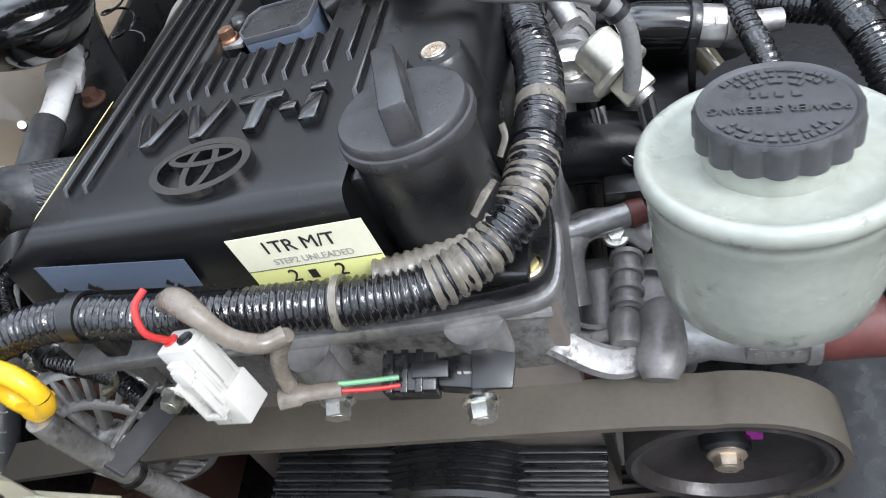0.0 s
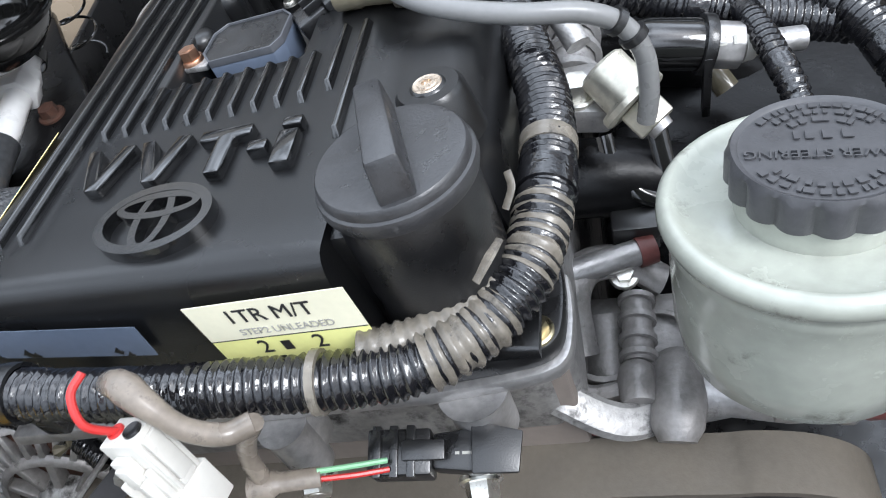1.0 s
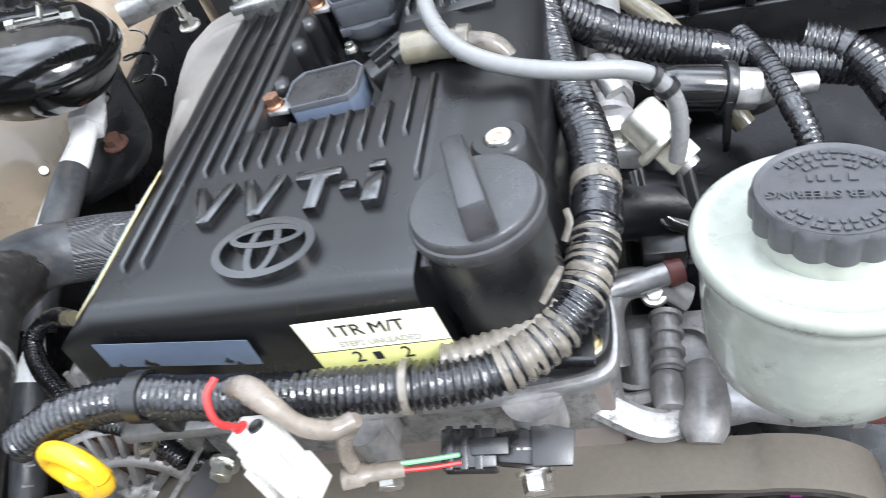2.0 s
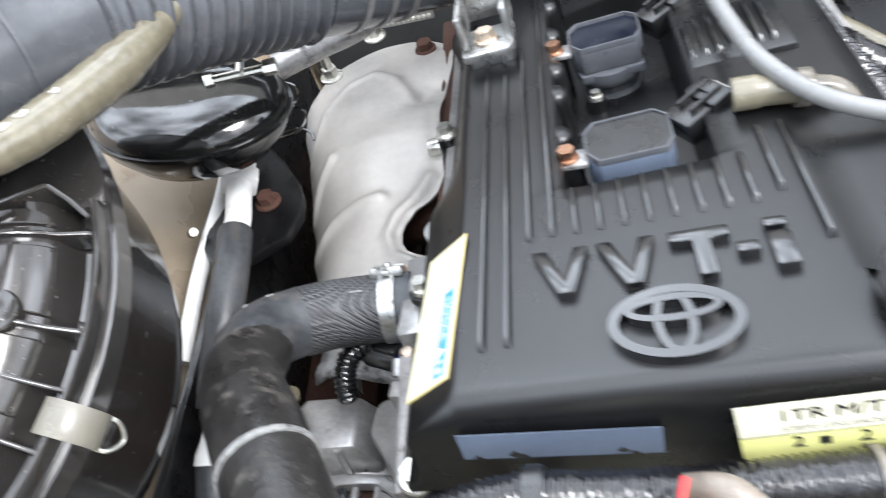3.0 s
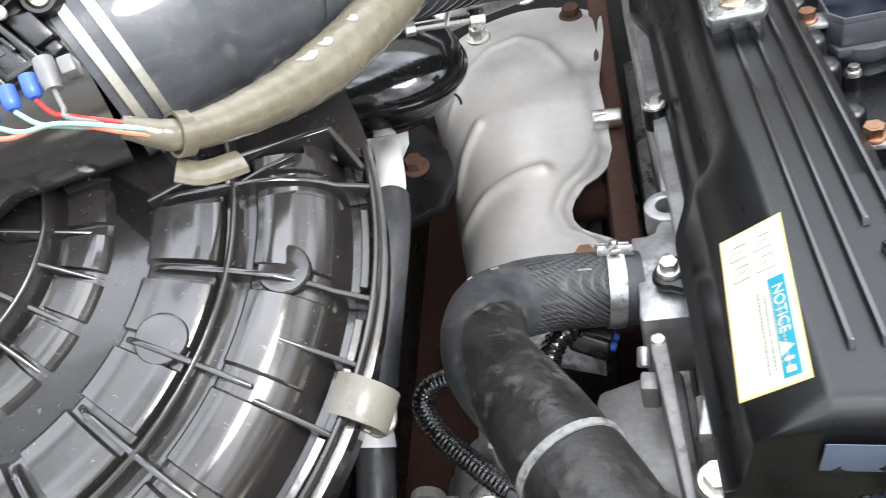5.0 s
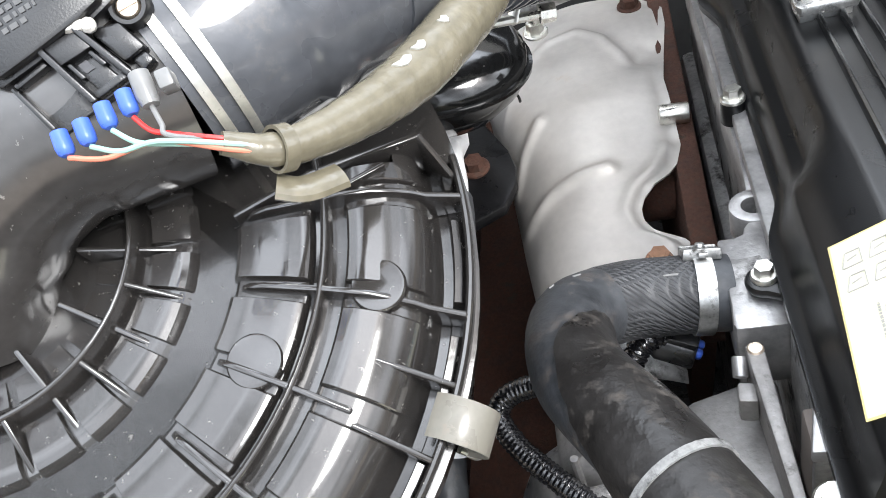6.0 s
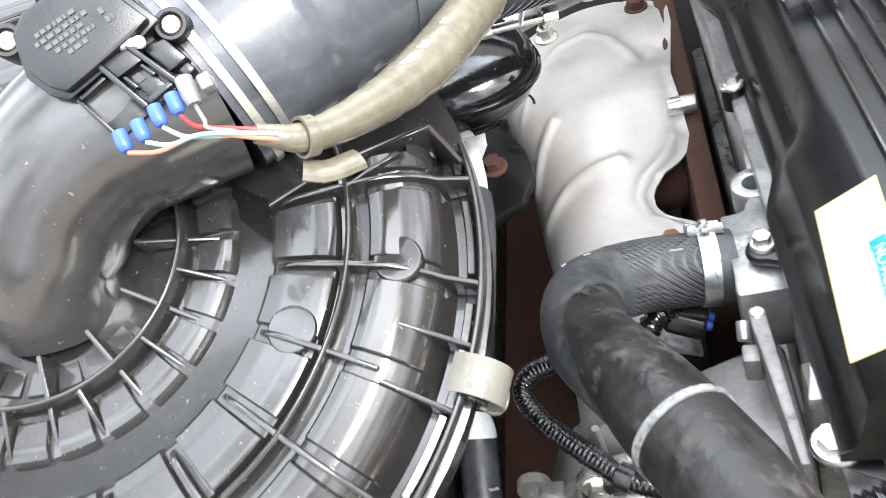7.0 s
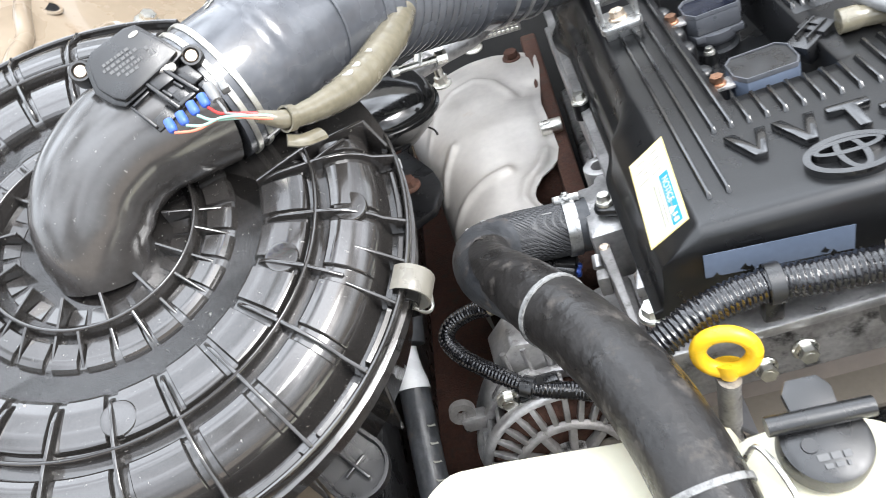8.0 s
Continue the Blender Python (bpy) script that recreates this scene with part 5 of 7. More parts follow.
part("seal", lathe([(0.0, -0.0008), (0.0026, -0.0008), (0.0030, 0.001)], 16), REDW, conn, "red wire seal", WC @ pose(-0.0036, 0, 0))
part("seal", lathe([(0.0, -0.0004), (0.0018, -0.0004), (0.0028, -0.0010), (0.0032, 0.001)], 16), CAPBLACK, conn, "empty pin hole", WC @ pose(0.0036, 0, 0))
part("red_lead", sweep(smooth_path([tuple(WC @ Vector((-0.0036, 0, 0))), (0.0225, -0.1775, 0.0000), (0.0205, -0.1715, 0.0065), (0.0225, -0.165, 0.0078)], 8), 0.0013, 10), REDW, conn, "red lead")
loop = smooth_path([(0.0235, -0.163, -0.0035), (0.0330, -0.1675, 0.0030), (0.0420, -0.1730, 0.0000), (0.0490, -0.1760, -0.0090), (0.0570, -0.1745, -0.0170), (0.0640, -0.1705, -0.0190)], 8)
part("taped_lead", sweep(loop, np.interp(np.linspace(0, 1, len(loop)), [0, 0.25, 0.5, 1], [0.0040, 0.0050, 0.0034, 0.0038]), 12), TAUPE, conn, "tape-wrapped lead")
part("taped_lead", sweep(smooth_path([(0.0640, -0.1700, -0.0195), (0.0575, -0.1715, -0.0290), (0.0540, -0.1735, -0.0400), (0.0550, -0.1765, -0.0500)], 8), 0.0032, 12), TAUPE, conn, "tape-wrapped lead")

# ---- front of the head: timing cover, sensor, bolts ----
timing = thing("timing_cover", "cast aluminium timing cover with bosses", "engine casting", None, m=ENG)
part("face", prism([(-0.085, -0.1020), (0.140, -0.1020), (0.140, -0.080), (-0.085, -0.080)], -0.30, -0.0590), BROWNPL, timing, bevel=0.002)
corner = [(float(p[0]), float(p[1])) for p in smooth_path([(0.101, -0.1386, 0), (0.1166, -0.1372, 0), (0.1326, -0.1358, 0), (0.1424, -0.1340, 0), (0.1480, -0.1308, 0), (0.1510, -0.1245, 0), (0.1520, -0.1094, 0), (0.1505, -0.092, 0)], 4)]
part("lip", prism([(-0.080, -0.1400)] + corner + [(0.140, -0.090), (-0.080, -0.100)], -0.0800, -0.0728), ALU, timing, bevel=0.0018)
part("gasket_plate", prism([(0.08, -0.1370)] + [(x - 0.0016, y + 0.0020) for x, y in corner[3:]] + [(0.139, -0.094), (0.08, -0.118)], -0.0727, -0.0640), CAPBLACK, timing, bevel=0.0015)
part("bolt", hexbolt(0.0052, 0.005, 1.3), BRASS, timing, "brassy bolt", hold((0.1405, -0.1240, -0.0638)))
part("boss", lathe([(0.0, -0.0795), (0.0128, -0.0795), (0.0116, -0.0830), (0.0112, -0.102), (0.0100, -0.1045), (0.0, -0.1045)], 28), ALU, timing, m=hold((0.1150, -0.1335, 0)))
part("boss", lathe([(0.0, -0.0795), (0.0098, -0.0795), (0.0088, -0.083), (0.0085, -0.108), (0.0, -0.108)], 24), ALU, timing, m=hold((0.0425, -0.1410, 0)))
part("boss_web", prism([(0.036, -0.145), (0.049, -0.145), (0.052, -0.128), (0.033, -0.128)], -0.104, -0.0798, 1.1), ALU, timing, bevel=0.003)
part("seam_ridge", sweep([(-0.08, -0.1030, -0.105), (0.03, -0.1030, -0.112), (0.138, -0.1030, -0.118)], 0.003, 8), ALUDARK, timing)
for u, v, w in ((0.0430, -0.1450, -0.1110), (0.1080, -0.1475, -0.1180)):
    part("bolt", hexbolt(0.0066, 0.008, 1.25), STEEL, timing, "zinc hexagon bolt", aim((u, v, w), (0.1, -0.75, -0.2)))
for u, w in ((-0.034, -0.096), (-0.012, -0.090)):
    part("bolt", hexbolt(0.0055, 0.007, 1.3), STEEL, timing, "zinc hexagon bolt", aim((u, -0.1445, w), (0, -1, 0.1)))

sensor = thing("cam_sensor", "black plastic camshaft sensor with plug and red and green wires", "sensor", None)
SE = Matrix.Translation((0.1010, -0.1605, -0.0735)) @ pose(0, 0, 0, 12, 6, 2) @ Matrix.Scale(0.98, 4)
part("plug", box(-0.0185, 0.004, -0.008, 0.008, -0.008, 0.008), CAPBLACK, sensor, m=SE, bevel=0.0012)
part("plug_ribs", joined(*[box(-0.0165 + 0.006 * k, -0.0135 + 0.006 * k, -0.0088, 0.0088, 0.0045, 0.0092) for k in range(3)]), CAPBLACK, sensor, m=SE, bevel=0.0004)
part("body", prism([(0.004, -0.0055), (0.020, -0.0070), (0.028, -0.0035), (0.029, 0.005), (0.020, 0.0085), (0.004, 0.0065)], -0.007, 0.0045), CAPBLACK, sensor, m=SE, bevel=0.0012)
part("latch", box(-0.006, 0.009, -0.0035, 0.0035, 0.0081, 0.0105), CAPBLACK, sensor, m=SE, bevel=0.0006)
part("flange", prism([(0.018, -0.008), (0.034, -0.008), (0.036, 0.006), (0.018, 0.010)], 0.0052, 0.0080), CAPBLACK, sensor, m=SE, bevel=0.0006)
part("code_bars", joined(box(0.012, 0.0135, -0.001, 0.0, 0.0046, 0.0049), box(0.0145, 0.020, -0.001, 0.0, 0.0046, 0.0049)), GREYINK, sensor, m=SE)
part("red_wire", sweep(smooth_path([(0.072, -0.175, -0.0545), (0.082, -0.172, -0.0600), (0.092, -0.1685, -0.0650)], 6), 0.0010, 8), REDW, sensor, "red wire")
part("green_wire", sweep(smooth_path([(0.072, -0.1735, -0.0515), (0.082, -0.170, -0.0570), (0.092, -0.1665, -0.0620)], 6), 0.0010, 8), GREENW, sensor, "green wire")
part("sheath", sweep(smooth_path([(0.050, -0.179, -0.0505), (0.060, -0.1770, -0.0510), (0.073, -0.1745, -0.0535)], 6), [0.0048] * 6 + [0.0036] * 7, 12, flat=0.7), TAUPE, sensor, "taupe wire sheath")

# ---- belt drive ----
pulley = thing("power_steering_pulley", "dark steel pulley with bolt and magenta paint mark", "pulley", None, m=aim((0.222, -0.134, -0.2175), (0, -1, 0)))
part("rim", lathe([(0.0505, -0.013), (0.0525, -0.013), (0.0525, 0.0125), (0.0495, 0.0140), (0.0465, 0.0125), (0.0455, 0.009), (0.0440, 0.006)], 48, close=False), PULLEYDARK, pulley)
part("web", lathe([(0.0442, 0.006), (0.036, 0.0035), (0.024, -0.002), (0.017, -0.003), (0.0, -0.003)], 48, close=False), PULLEYDARK, pulley)
part("hub", lathe([(0.0, 0.006), (0.011, 0.006), (0.013, 0.004), (0.0135, -0.003)], 32, close=False), CAPBLACK, pulley)
part("bolt", hexbolt(0.0078, 0.007, 1.3), BOLTTAN, pulley, "tan centre bolt", hold((0, 0, 0.0065)))
part("paint_mark", prism([(0.0125, -0.004), (0.018, -0.006), (0.020, 0.001), (0.017, 0.006), (0.0125, 0.005)], -0.0028, -0.0016), PURPLE, pulley, "magenta paint mark", pose(0, 0, 0, 0, 0, 20))

fan = thing("fan_pulley", "black grooved fan pulley behind the shroud", "pulley", None, m=aim((0.075, -0.150, -0.268), (0, -1, 0)))
groove = []
for k in range(7):
    groove += [(0.070, -0.014 + 0.004 * k), (0.0725, -0.0125 + 0.004 * k), (0.070, -0.011 + 0.004 * k)]
part("groove_rim", lathe([(0.068, -0.016)] + groove + [(0.068, 0.016)], 64), CAPBLACK, fan, sharp=20)
part("web", lathe([(0.068, 0.0), (0.03, -0.006), (0.0, -0.006)], 40), CAPBLACK, fan)
belt2 = thing("lower_belt", "black ribbed belt running below", "belt", None)
part("belt_band", box(-0.02, 0.17, -0.167, -0.134, -0.213, -0.2081), CAPBLACK, belt2, m=pose(0, 0, 0, 0, 2.5, 0), bevel=0.0006)
for k in range(6):
    part("belt_rib", box(-0.02, 0.17, -0.166 + 0.0052 * k, -0.1628 + 0.0052 * k, -0.208, -0.2040), CAPBLACK, belt2, m=pose(0, 0, 0, 0, 2.5, 0), bevel=0.0006)
shroud = thing("fan_shroud", "brown-grey plastic fan shroud edge", "fan shroud", None)
part("shroud_edge", box(-0.06, 0.25, -0.215, -0.172, -0.24, -0.2190), BROWNPL, shroud, m=pose(0, 0, 0, 0, 2.5, 0), bevel=0.006)

# ---- dipstick ----
dip = thing("oil_dipstick", "yellow plastic oil dipstick ring in a dark tube", "dipstick", None)
rc, nrm = Vector((-0.0555, -0.1790, -0.0325)), Vector((-0.25, -0.90, 0.16)).normalized()
ringpath = [(0.0128 * math.cos(a), 0.0122 * math.sin(a), 0) for a in np.linspace(0, 2 * math.pi, 41)]
part("ring", sweep(ringpath, 0.0042, 14, caps=False), YELLOW, dip, "bright yellow ring", aim(rc, nrm) @ pose(0, 0, 0, 0, 0, 0))
part("neck", sweep([(-0.0544, -0.1790, -0.0415), (-0.0550, -0.1815, -0.0460), (-0.0554, -0.1830, -0.0490)], [0.0075, 0.0060, 0.0036], 14), YELLOW, dip)
part("tube", sweep([(-0.0556, -0.1840, -0.0485), (-0.0560, -0.1845, -0.056), (-0.0550, -0.184, -0.10), (-0.045, -0.180, -0.20), (-0.02, -0.175, -0.33)], 0.0058, 14), ALUDARK, dip, "dull metal tube")
part("bracket_arm", prism([(-0.0062, 0.0), (0.0055, 0.0), (0.0062, 0.056), (0.0036, 0.060), (-0.0045, 0.060), (-0.0062, 0.056)], -0.0012, 0.0012), GREYCAP, dip, "dark folded bracket arm", Matrix.Translation((-0.0480, -0.1900, -0.0920)) @ Matrix(((0.75, 0.05, 0.66), (-0.35, 0.80, 0.40), (-0.56, -0.25, 0.64))).to_4x4(), bevel=0.0006)
part("bracket_flange", sweep([(-0.0535, -0.1870, -0.0890), (-0.0505, -0.1405, -0.1040)], 0.0014, 6), ALUDARK, dip)
part("bracket_collar", lathe([(0.0056, -0.002), (0.0070, -0.002), (0.0070, 0.002), (0.0056, 0.002)], 18, close=False), CAPBLACK, dip, m=hold((-0.0538, -0.1836, -0.112)))

# ---- alternator and its hose ----
alt = thing("alternator", "grey cast aluminium alternator with slotted housing", "alternator", None, m=aim((-0.145, -0.118, -0.205), (0.05, -1, 0.22)))
part("housing", lathe([(0.0615, -0.022), (0.0630, -0.024), (0.0630, -0.050), (0.0600, -0.060), (0.040, -0.068), (0.0, -0.068)], 56, close=False), ALU, alt, sharp=50)
part("stator_ring", lathe([(0.0590, -0.0215), (0.0655, -0.0215), (0.0655, -0.0150), (0.0590, -0.0150)], 56, close=False), ALU, alt, "bare stator ring", bevel=0.0008)
part("winding", lathe([(0.0, 0.004), (0.044, 0.004), (0.0530, 0.000), (0.0555, -0.006), (0.0555, -0.018)], 48), RUST, alt, "dark copper windings behind the slots")
for k in range(30):
    slot_bar = joined(radial(12 * k, 0.0545, 0.0620, -0.0140, -0.0140, -0.0160, 0.0020), radial(12 * k, 0.0570, 0.0625, 0.0030, 0.0010, -0.0155, 0.0020), radial(12 * k, 0.0390, 0.0600, 0.0105, 0.0032, 0.0020, 0.0020))
    part("vent_bar", slot_bar, ALU, alt, bevel=0.0006)
part("front_ring", lathe([(0.0350, 0.0080), (0.0360, 0.0125), (0.0395, 0.0120), (0.0410, 0.0085), (0.0390, 0.0060)], 56, close=False), DULLALU, alt, sharp=60)
part("front_rim", lathe([(0.0555, 0.0010), (0.0575, 0.0052), (0.0605, 0.0040), (0.0628, 0.0005), (0.0622, -0.0025), (0.0560, -0.0020)], 56, close=False), ALU, alt, sharp=60)
part("front_hub", lathe([(0.0, 0.0200), (0.012, 0.0200), (0.0150, 0.0180), (0.0180, 0.0140), (0.0190, 0.0060)], 40), ALUDARK, alt)
for k in range(10):
    part("front_spoke", radial(k * 36 + 8, 0.0175, 0.0370, 0.0150, 0.0115, 0.0050, 0.0026), DULLALU, alt, bevel=0.0010)
part("top_casting", prism([(-0.034, 0.052), (0.020, 0.052), (0.026, 0.066), (0.012, 0.086), (-0.020, 0.090), (-0.036, 0.074)], -0.060, -0.024, 0.94), ALU, alt, bevel=0.003)
for q in (-0.024, -0.010, 0.004):
    part("cast_rib", sweep([(q, 0.060, -0.0235), (q - 0.002, 0.084, -0.0240)], 0.0022, 8), ALU, alt)
part("mount_pad", prism([(-0.038, 0.050), (-0.004, 0.058), (-0.002, 0.068), (-0.012, 0.076), (-0.034, 0.070), (-0.042, 0.060)], -0.0140, -0.0080), ALUDARK, alt, "greenish grey pad", bevel=0.0015)
part("plug", box(-0.010, 0.006, 0.062, 0.073, -0.0078, 0.0020), CAPBLACK, alt, "black plug on the pad", bevel=0.0012)
part("ear", with_hole(0.0095, 0.0, 0.0, 0.0042, -0.003, 0.003), DULLALU, alt, m=pose(-0.066, 0.046, -0.020))
part("ear_web", box(-0.068, -0.050, 0.030, 0.042, -0.026, -0.014), ALU, alt, bevel=0.002)
part("bolt", hexbolt(0.006, 0.006), STEEL, alt, "steel bolt", pose(-0.030, 0.058, -0.0072))
loopc = thing("alternator_conduit", "thin black corrugated conduit looping to the alternator", "wiring harness", None)
lp = smooth_path([(-0.175, -0.047, -0.114), (-0.189, -0.042, -0.119), (-0.205, -0.044, -0.125), (-0.211, -0.052, -0.131), (-0.203, -0.066, -0.134), (-0.188, -0.080, -0.136), (-0.163, -0.099, -0.139), (-0.147, -0.105, -0.141), (-0.127, -0.108, -0.147), (-0.110, -0.115, -0.152), (-0.094, -0.125, -0.158)], 8)
part("conduit", corrugated(lp, 0.0062, 0.0026, 0.07), CONDUIT, loopc, sharp=70)
part("brass_end", sweep([(-0.168, -0.049, -0.112), (-0.175, -0.047, -0.114)], [0.0050, 0.0056], 10), LOOMTAPE, loopc, "brassy end fitting")
part("strap", lathe([(0.0060, -0.004), (0.0076, -0.004), (0.0076, 0.004), (0.0060, 0.004)], 16, close=False), CAPBLACK, loopc, m=aim(lp[49], lp[50] - lp[48]))
part("strap_clip", box(-0.008, 0.008, -0.006, 0.006, -0.016, -0.006), CAPBLACK, loopc, m=hold(tuple(lp[49])), bevel=0.0012)
thin = thing("sensor_conduit", "thin black corrugated conduit beside the casting", "wiring harness", None)
part("conduit", corrugated(smooth_path([(-0.092, -0.124, -0.158), (-0.082, -0.122, -0.166), (-0.074, -0.118, -0.175), (-0.068, -0.112, -0.186)], 8), 0.0062, 0.0034), CONDUIT, thin, sharp=70)
part("yellow_tie", sweep(smooth_path([(-0.098, -0.118, -0.122), (-0.100, -0.124, -0.134), (-0.112, -0.124, -0.142)], 5), [0.0016] * 8 + [0.0022, 0.0034, 0.0034], 8), LOOMTAPE, thin, "yellowish tie")

# ---- coolant tank ----
tank = thing("coolant_tank", "cream translucent plastic coolant reservoir tank", "coolant tank", None)
tank_poly = [(-0.215, -0.212), (-0.200, -0.200), (-0.170, -0.200), (-0.11, -0.203), (-0.060, -0.205), (-0.060, -0.33), (-0.2, -0.33), (-0.225, -0.25)]
NEAR = Matrix.Translation((-0.123, -0.390, 0.284)) @ Matrix.Scale(0.91, 4) @ Matrix.Translation((0.123, 0.390, -0.284))
part("tank_body", prism(tank_poly, -0.25, -0.045), CREAM, tank, bevel=0.010)
part("tank_shoulder", prism([(-0.066, -0.207), (-0.040, -0.203), (-0.012, -0.202), (0.010, -0.214), (0.022, -0.240), (0.030, -0.275), (0.03, -0.33), (-0.066, -0.33)], -0.25, -0.060), CREAM, tank, m=NEAR, bevel=0.010)
part("seam", sweep([(-0.218, -0.208, -0.090), (-0.11, -0.1995, -0.090), (-0.04, -0.2035, -0.092)], 0.0025, 8), CREAM, tank)
part("embossed_mark", joined(box(-0.198, -0.186, -0.232, -0.229, -0.0452, -0.0444), box(-0.200, -0.180, -0.240, -0.2375, -0.0452, -0.0444), sweep(smooth_path([(-0.197, -0.226, -0.045), (-0.192, -0.222, -0.045), (-0.187, -0.226, -0.045)], 4), 0.0008, 6)), TANCOND, tank, "embossed mark")
tcap = part("filler_cap", lathe([(0.0, 0.007), (0.018, 0.0065), (0.0215, 0.0045), (0.0225, 0.001), (0.0225, -0.008), (0.018, -0.014)], 40), CAPBLACK, tank, "black round cap with lift tab", NEAR @ hold((-0.0290, -0.2270, -0.0460), pose(0, 0, 0, 8, 0, 0), Matrix.Scale(0.88, 4)))
part("lift_tab", joined(prism([(-0.0115, 0.012), (0.0115, 0.012), (0.0125, 0.026), (0.008, 0.033), (-0.008, 0.033), (-0.0125, 0.026)], 0.004, 0.0085)), CAPBLACK, tcap, bevel=0.001)
part("hose_stub", sweep([(-0.026, 0.010, 0.0105), (0.026, 0.010, 0.0105)], 0.0052, 16), CAPBLACK, tcap)
part("boss", lathe([(0.0, 0.0075), (0.004, 0.0075), (0.0045, 0.006)], 14), CAPBLACK, tcap, m=pose(-0.009, -0.002, 0.0))
bars([(-0.008, 0.008, -0.009, 0.0035), (-0.006, 0.006, -0.0135, 0.0025)], DIMINK, tcap, hold((0, 0, 0.0073)), "print")
part("overflow_hose", sweep(smooth_path([(0.002, -0.225, -0.041), (0.03, -0.228, -0.044), (0.08, -0.235, -0.05), (0.14, -0.25, -0.06)], 6), 0.0072, 16), RUBBER, tank, "black overflow hose", NEAR)
part("wire_bail", sweep(smooth_path([(-0.062, -0.222, -0.056), (-0.056, -0.222, -0.047), (-0.050, -0.240, -0.047), (-0.046, -0.258, -0.058)], 5), 0.0014, 8), STEEL, tank, "steel wire bail", NEAR)
# ---- air cleaner: duct, clips, boss marks ----
def strip_over(profile, half, material, name, parent, a, label=""):
    """A bent strip: profile of (r, h) in the radial plane, half its width, at angle a of the lid."""
    verts = []
    for r, h in profile:
        verts += [(r, -half, h), (r, half, h), (r - 0.0012, half, h - 0.0008), (r - 0.0012, -half, h - 0.0008)]
    faces = []
    for i in range(len(profile) - 1):
        for k in range(4):
            p, q = i * 4 + k, i * 4 + (k + 1) % 4
            faces.append((p, q, q + 4, p + 4))
    faces += [(3, 2, 1, 0), tuple(len(verts) - 4 + k for k in range(4))]
    return part(name, (verts, faces), material, parent, label, pose(0, 0, 0, 0, 0, a), bevel=0.0004)


clip = strip_over([(0.1590, -0.0172), (0.1620, -0.0150), (0.1660, -0.0142), (0.1700, -0.0150), (0.1738, -0.0172), (0.1765, -0.0205), (0.1780, -0.0250), (0.1782, -0.0300), (0.1768, -0.0350), (0.1740, -0.0390), (0.1705, -0.0415), (0.1680, -0.0410)], 0.0070, CLIPCREAM, "clip", air, -14.3, "cream spring clip")
strip_over([(0.1640, -0.030), (0.1705, -0.034), (0.1710, -0.052), (0.166, -0.056)], 0.0055, LID, "clip_hinge", air, -14.3)
part("wire_bail", sweep(smooth_path([(0.168, -0.006, -0.040), (0.174, -0.006, -0.046), (0.176, 0.0, -0.052), (0.174, 0.006, -0.046), (0.168, 0.006, -0.040)], 5), 0.0010, 8), STEEL, air, "steel wire bail", pose(0, 0, 0, 0, 0, -14.3))
for a, r in ((-1.0, 0.1355), (-15.5, 0.1040), (-76.0, 0.104), (-107.0, 0.136)):
    part("boss_mark", lathe([(0.0, 0.0003), (0.0070, 0.0004), (0.0082, 0.0003), (0.0087, -0.0002), (0.0089, -0.0012), (0.0089, -0.008)], 32), LID, air, m=pose(r * math.cos(radians(a)), r * math.sin(radians(a)), -0.0030 if r < 0.12 else -0.0042))
for a in (-30, -52):
    part("case_rib", radial_arc(a, [(0.150, -0.056), (0.1625, -0.060), (0.1600, -0.150)], -0.152, 0.0013), LID, air, bevel=0.0006)
tab_m = pose(0.160 * math.cos(radians(-44)), 0.160 * math.sin(radians(-44)), -0.110)
part("case_tab", lathe([(0.0, -0.003), (0.0165, -0.003), (0.0175, 0.003), (0.0195, 0.003), (0.0200, -0.006)], 32), CAPBLACK, air, "moulded foot of the case", tab_m)
part("tab_cross", joined(box(-0.011, 0.011, -0.0009, 0.0009, -0.003, 0.004), box(-0.0009, 0.0009, -0.008, 0.008, -0.003, 0.003)), CAPBLACK, air, m=tab_m @ pose(0, 0, 0, 0, 0, -42), bevel=0.0005)

dpath = smooth_path([(-0.350, -0.104, 0.050), (-0.347, -0.095, 0.072), (-0.336, -0.080, 0.089), (-0.317, -0.065, 0.098), (-0.298, -0.054, 0.0985), (-0.2815, -0.0415, 0.0965)], 10)
drad = np.interp(np.linspace(0, 1, len(dpath)), [0, 0.25, 0.5, 0.8, 1], [0.024, 0.030, 0.032, 0.034, 0.036])
part("outlet_duct", moved(sweep(dpath, drad, 40), AIR.inverted()), OUTLET, air, "glossy moulded outlet duct", sharp=60)

# airflow sensor on the duct
maf = thing("airflow_sensor", "black plastic airflow sensor housing with plug on the duct", "sensor", None)
ma, mb = Vector((0.040, 0.022, 0.004)).normalized(), Vector((0.010, -0.017, -0.020)).normalized()
mn = ma.cross(mb).normalized()
if mn.z < 0:
    mn = -mn
mb = mn.cross(ma)
MM = Matrix(((ma.x, mb.x, mn.x, -0.2860), (ma.y, mb.y, mn.y, -0.0700), (ma.z, mb.z, mn.z, 0.1385), (0, 0, 0, 1)))
top_plan = [(0.0087, 0.0177), (0.0143, 0.0053), (0.0177, -0.0037), (0.0100, -0.0058), (-0.0053, -0.0080), (-0.0154, -0.0092), (-0.0190, -0.0050), (-0.0218, 0.0026), (-0.0186, 0.0144), (-0.0129, 0.0181), (0.0040, 0.0190)]
part("plate", prism([(x * 1.13, y * 1.13) for x, y in top_plan], -0.016, -0.0042), CAPBLACK, maf, m=MM, bevel=0.0012)
part("top_plate", prism(top_plan, -0.0042, 0.0), CAPBLACK, maf, "smooth raised top", MM, bevel=0.0010)
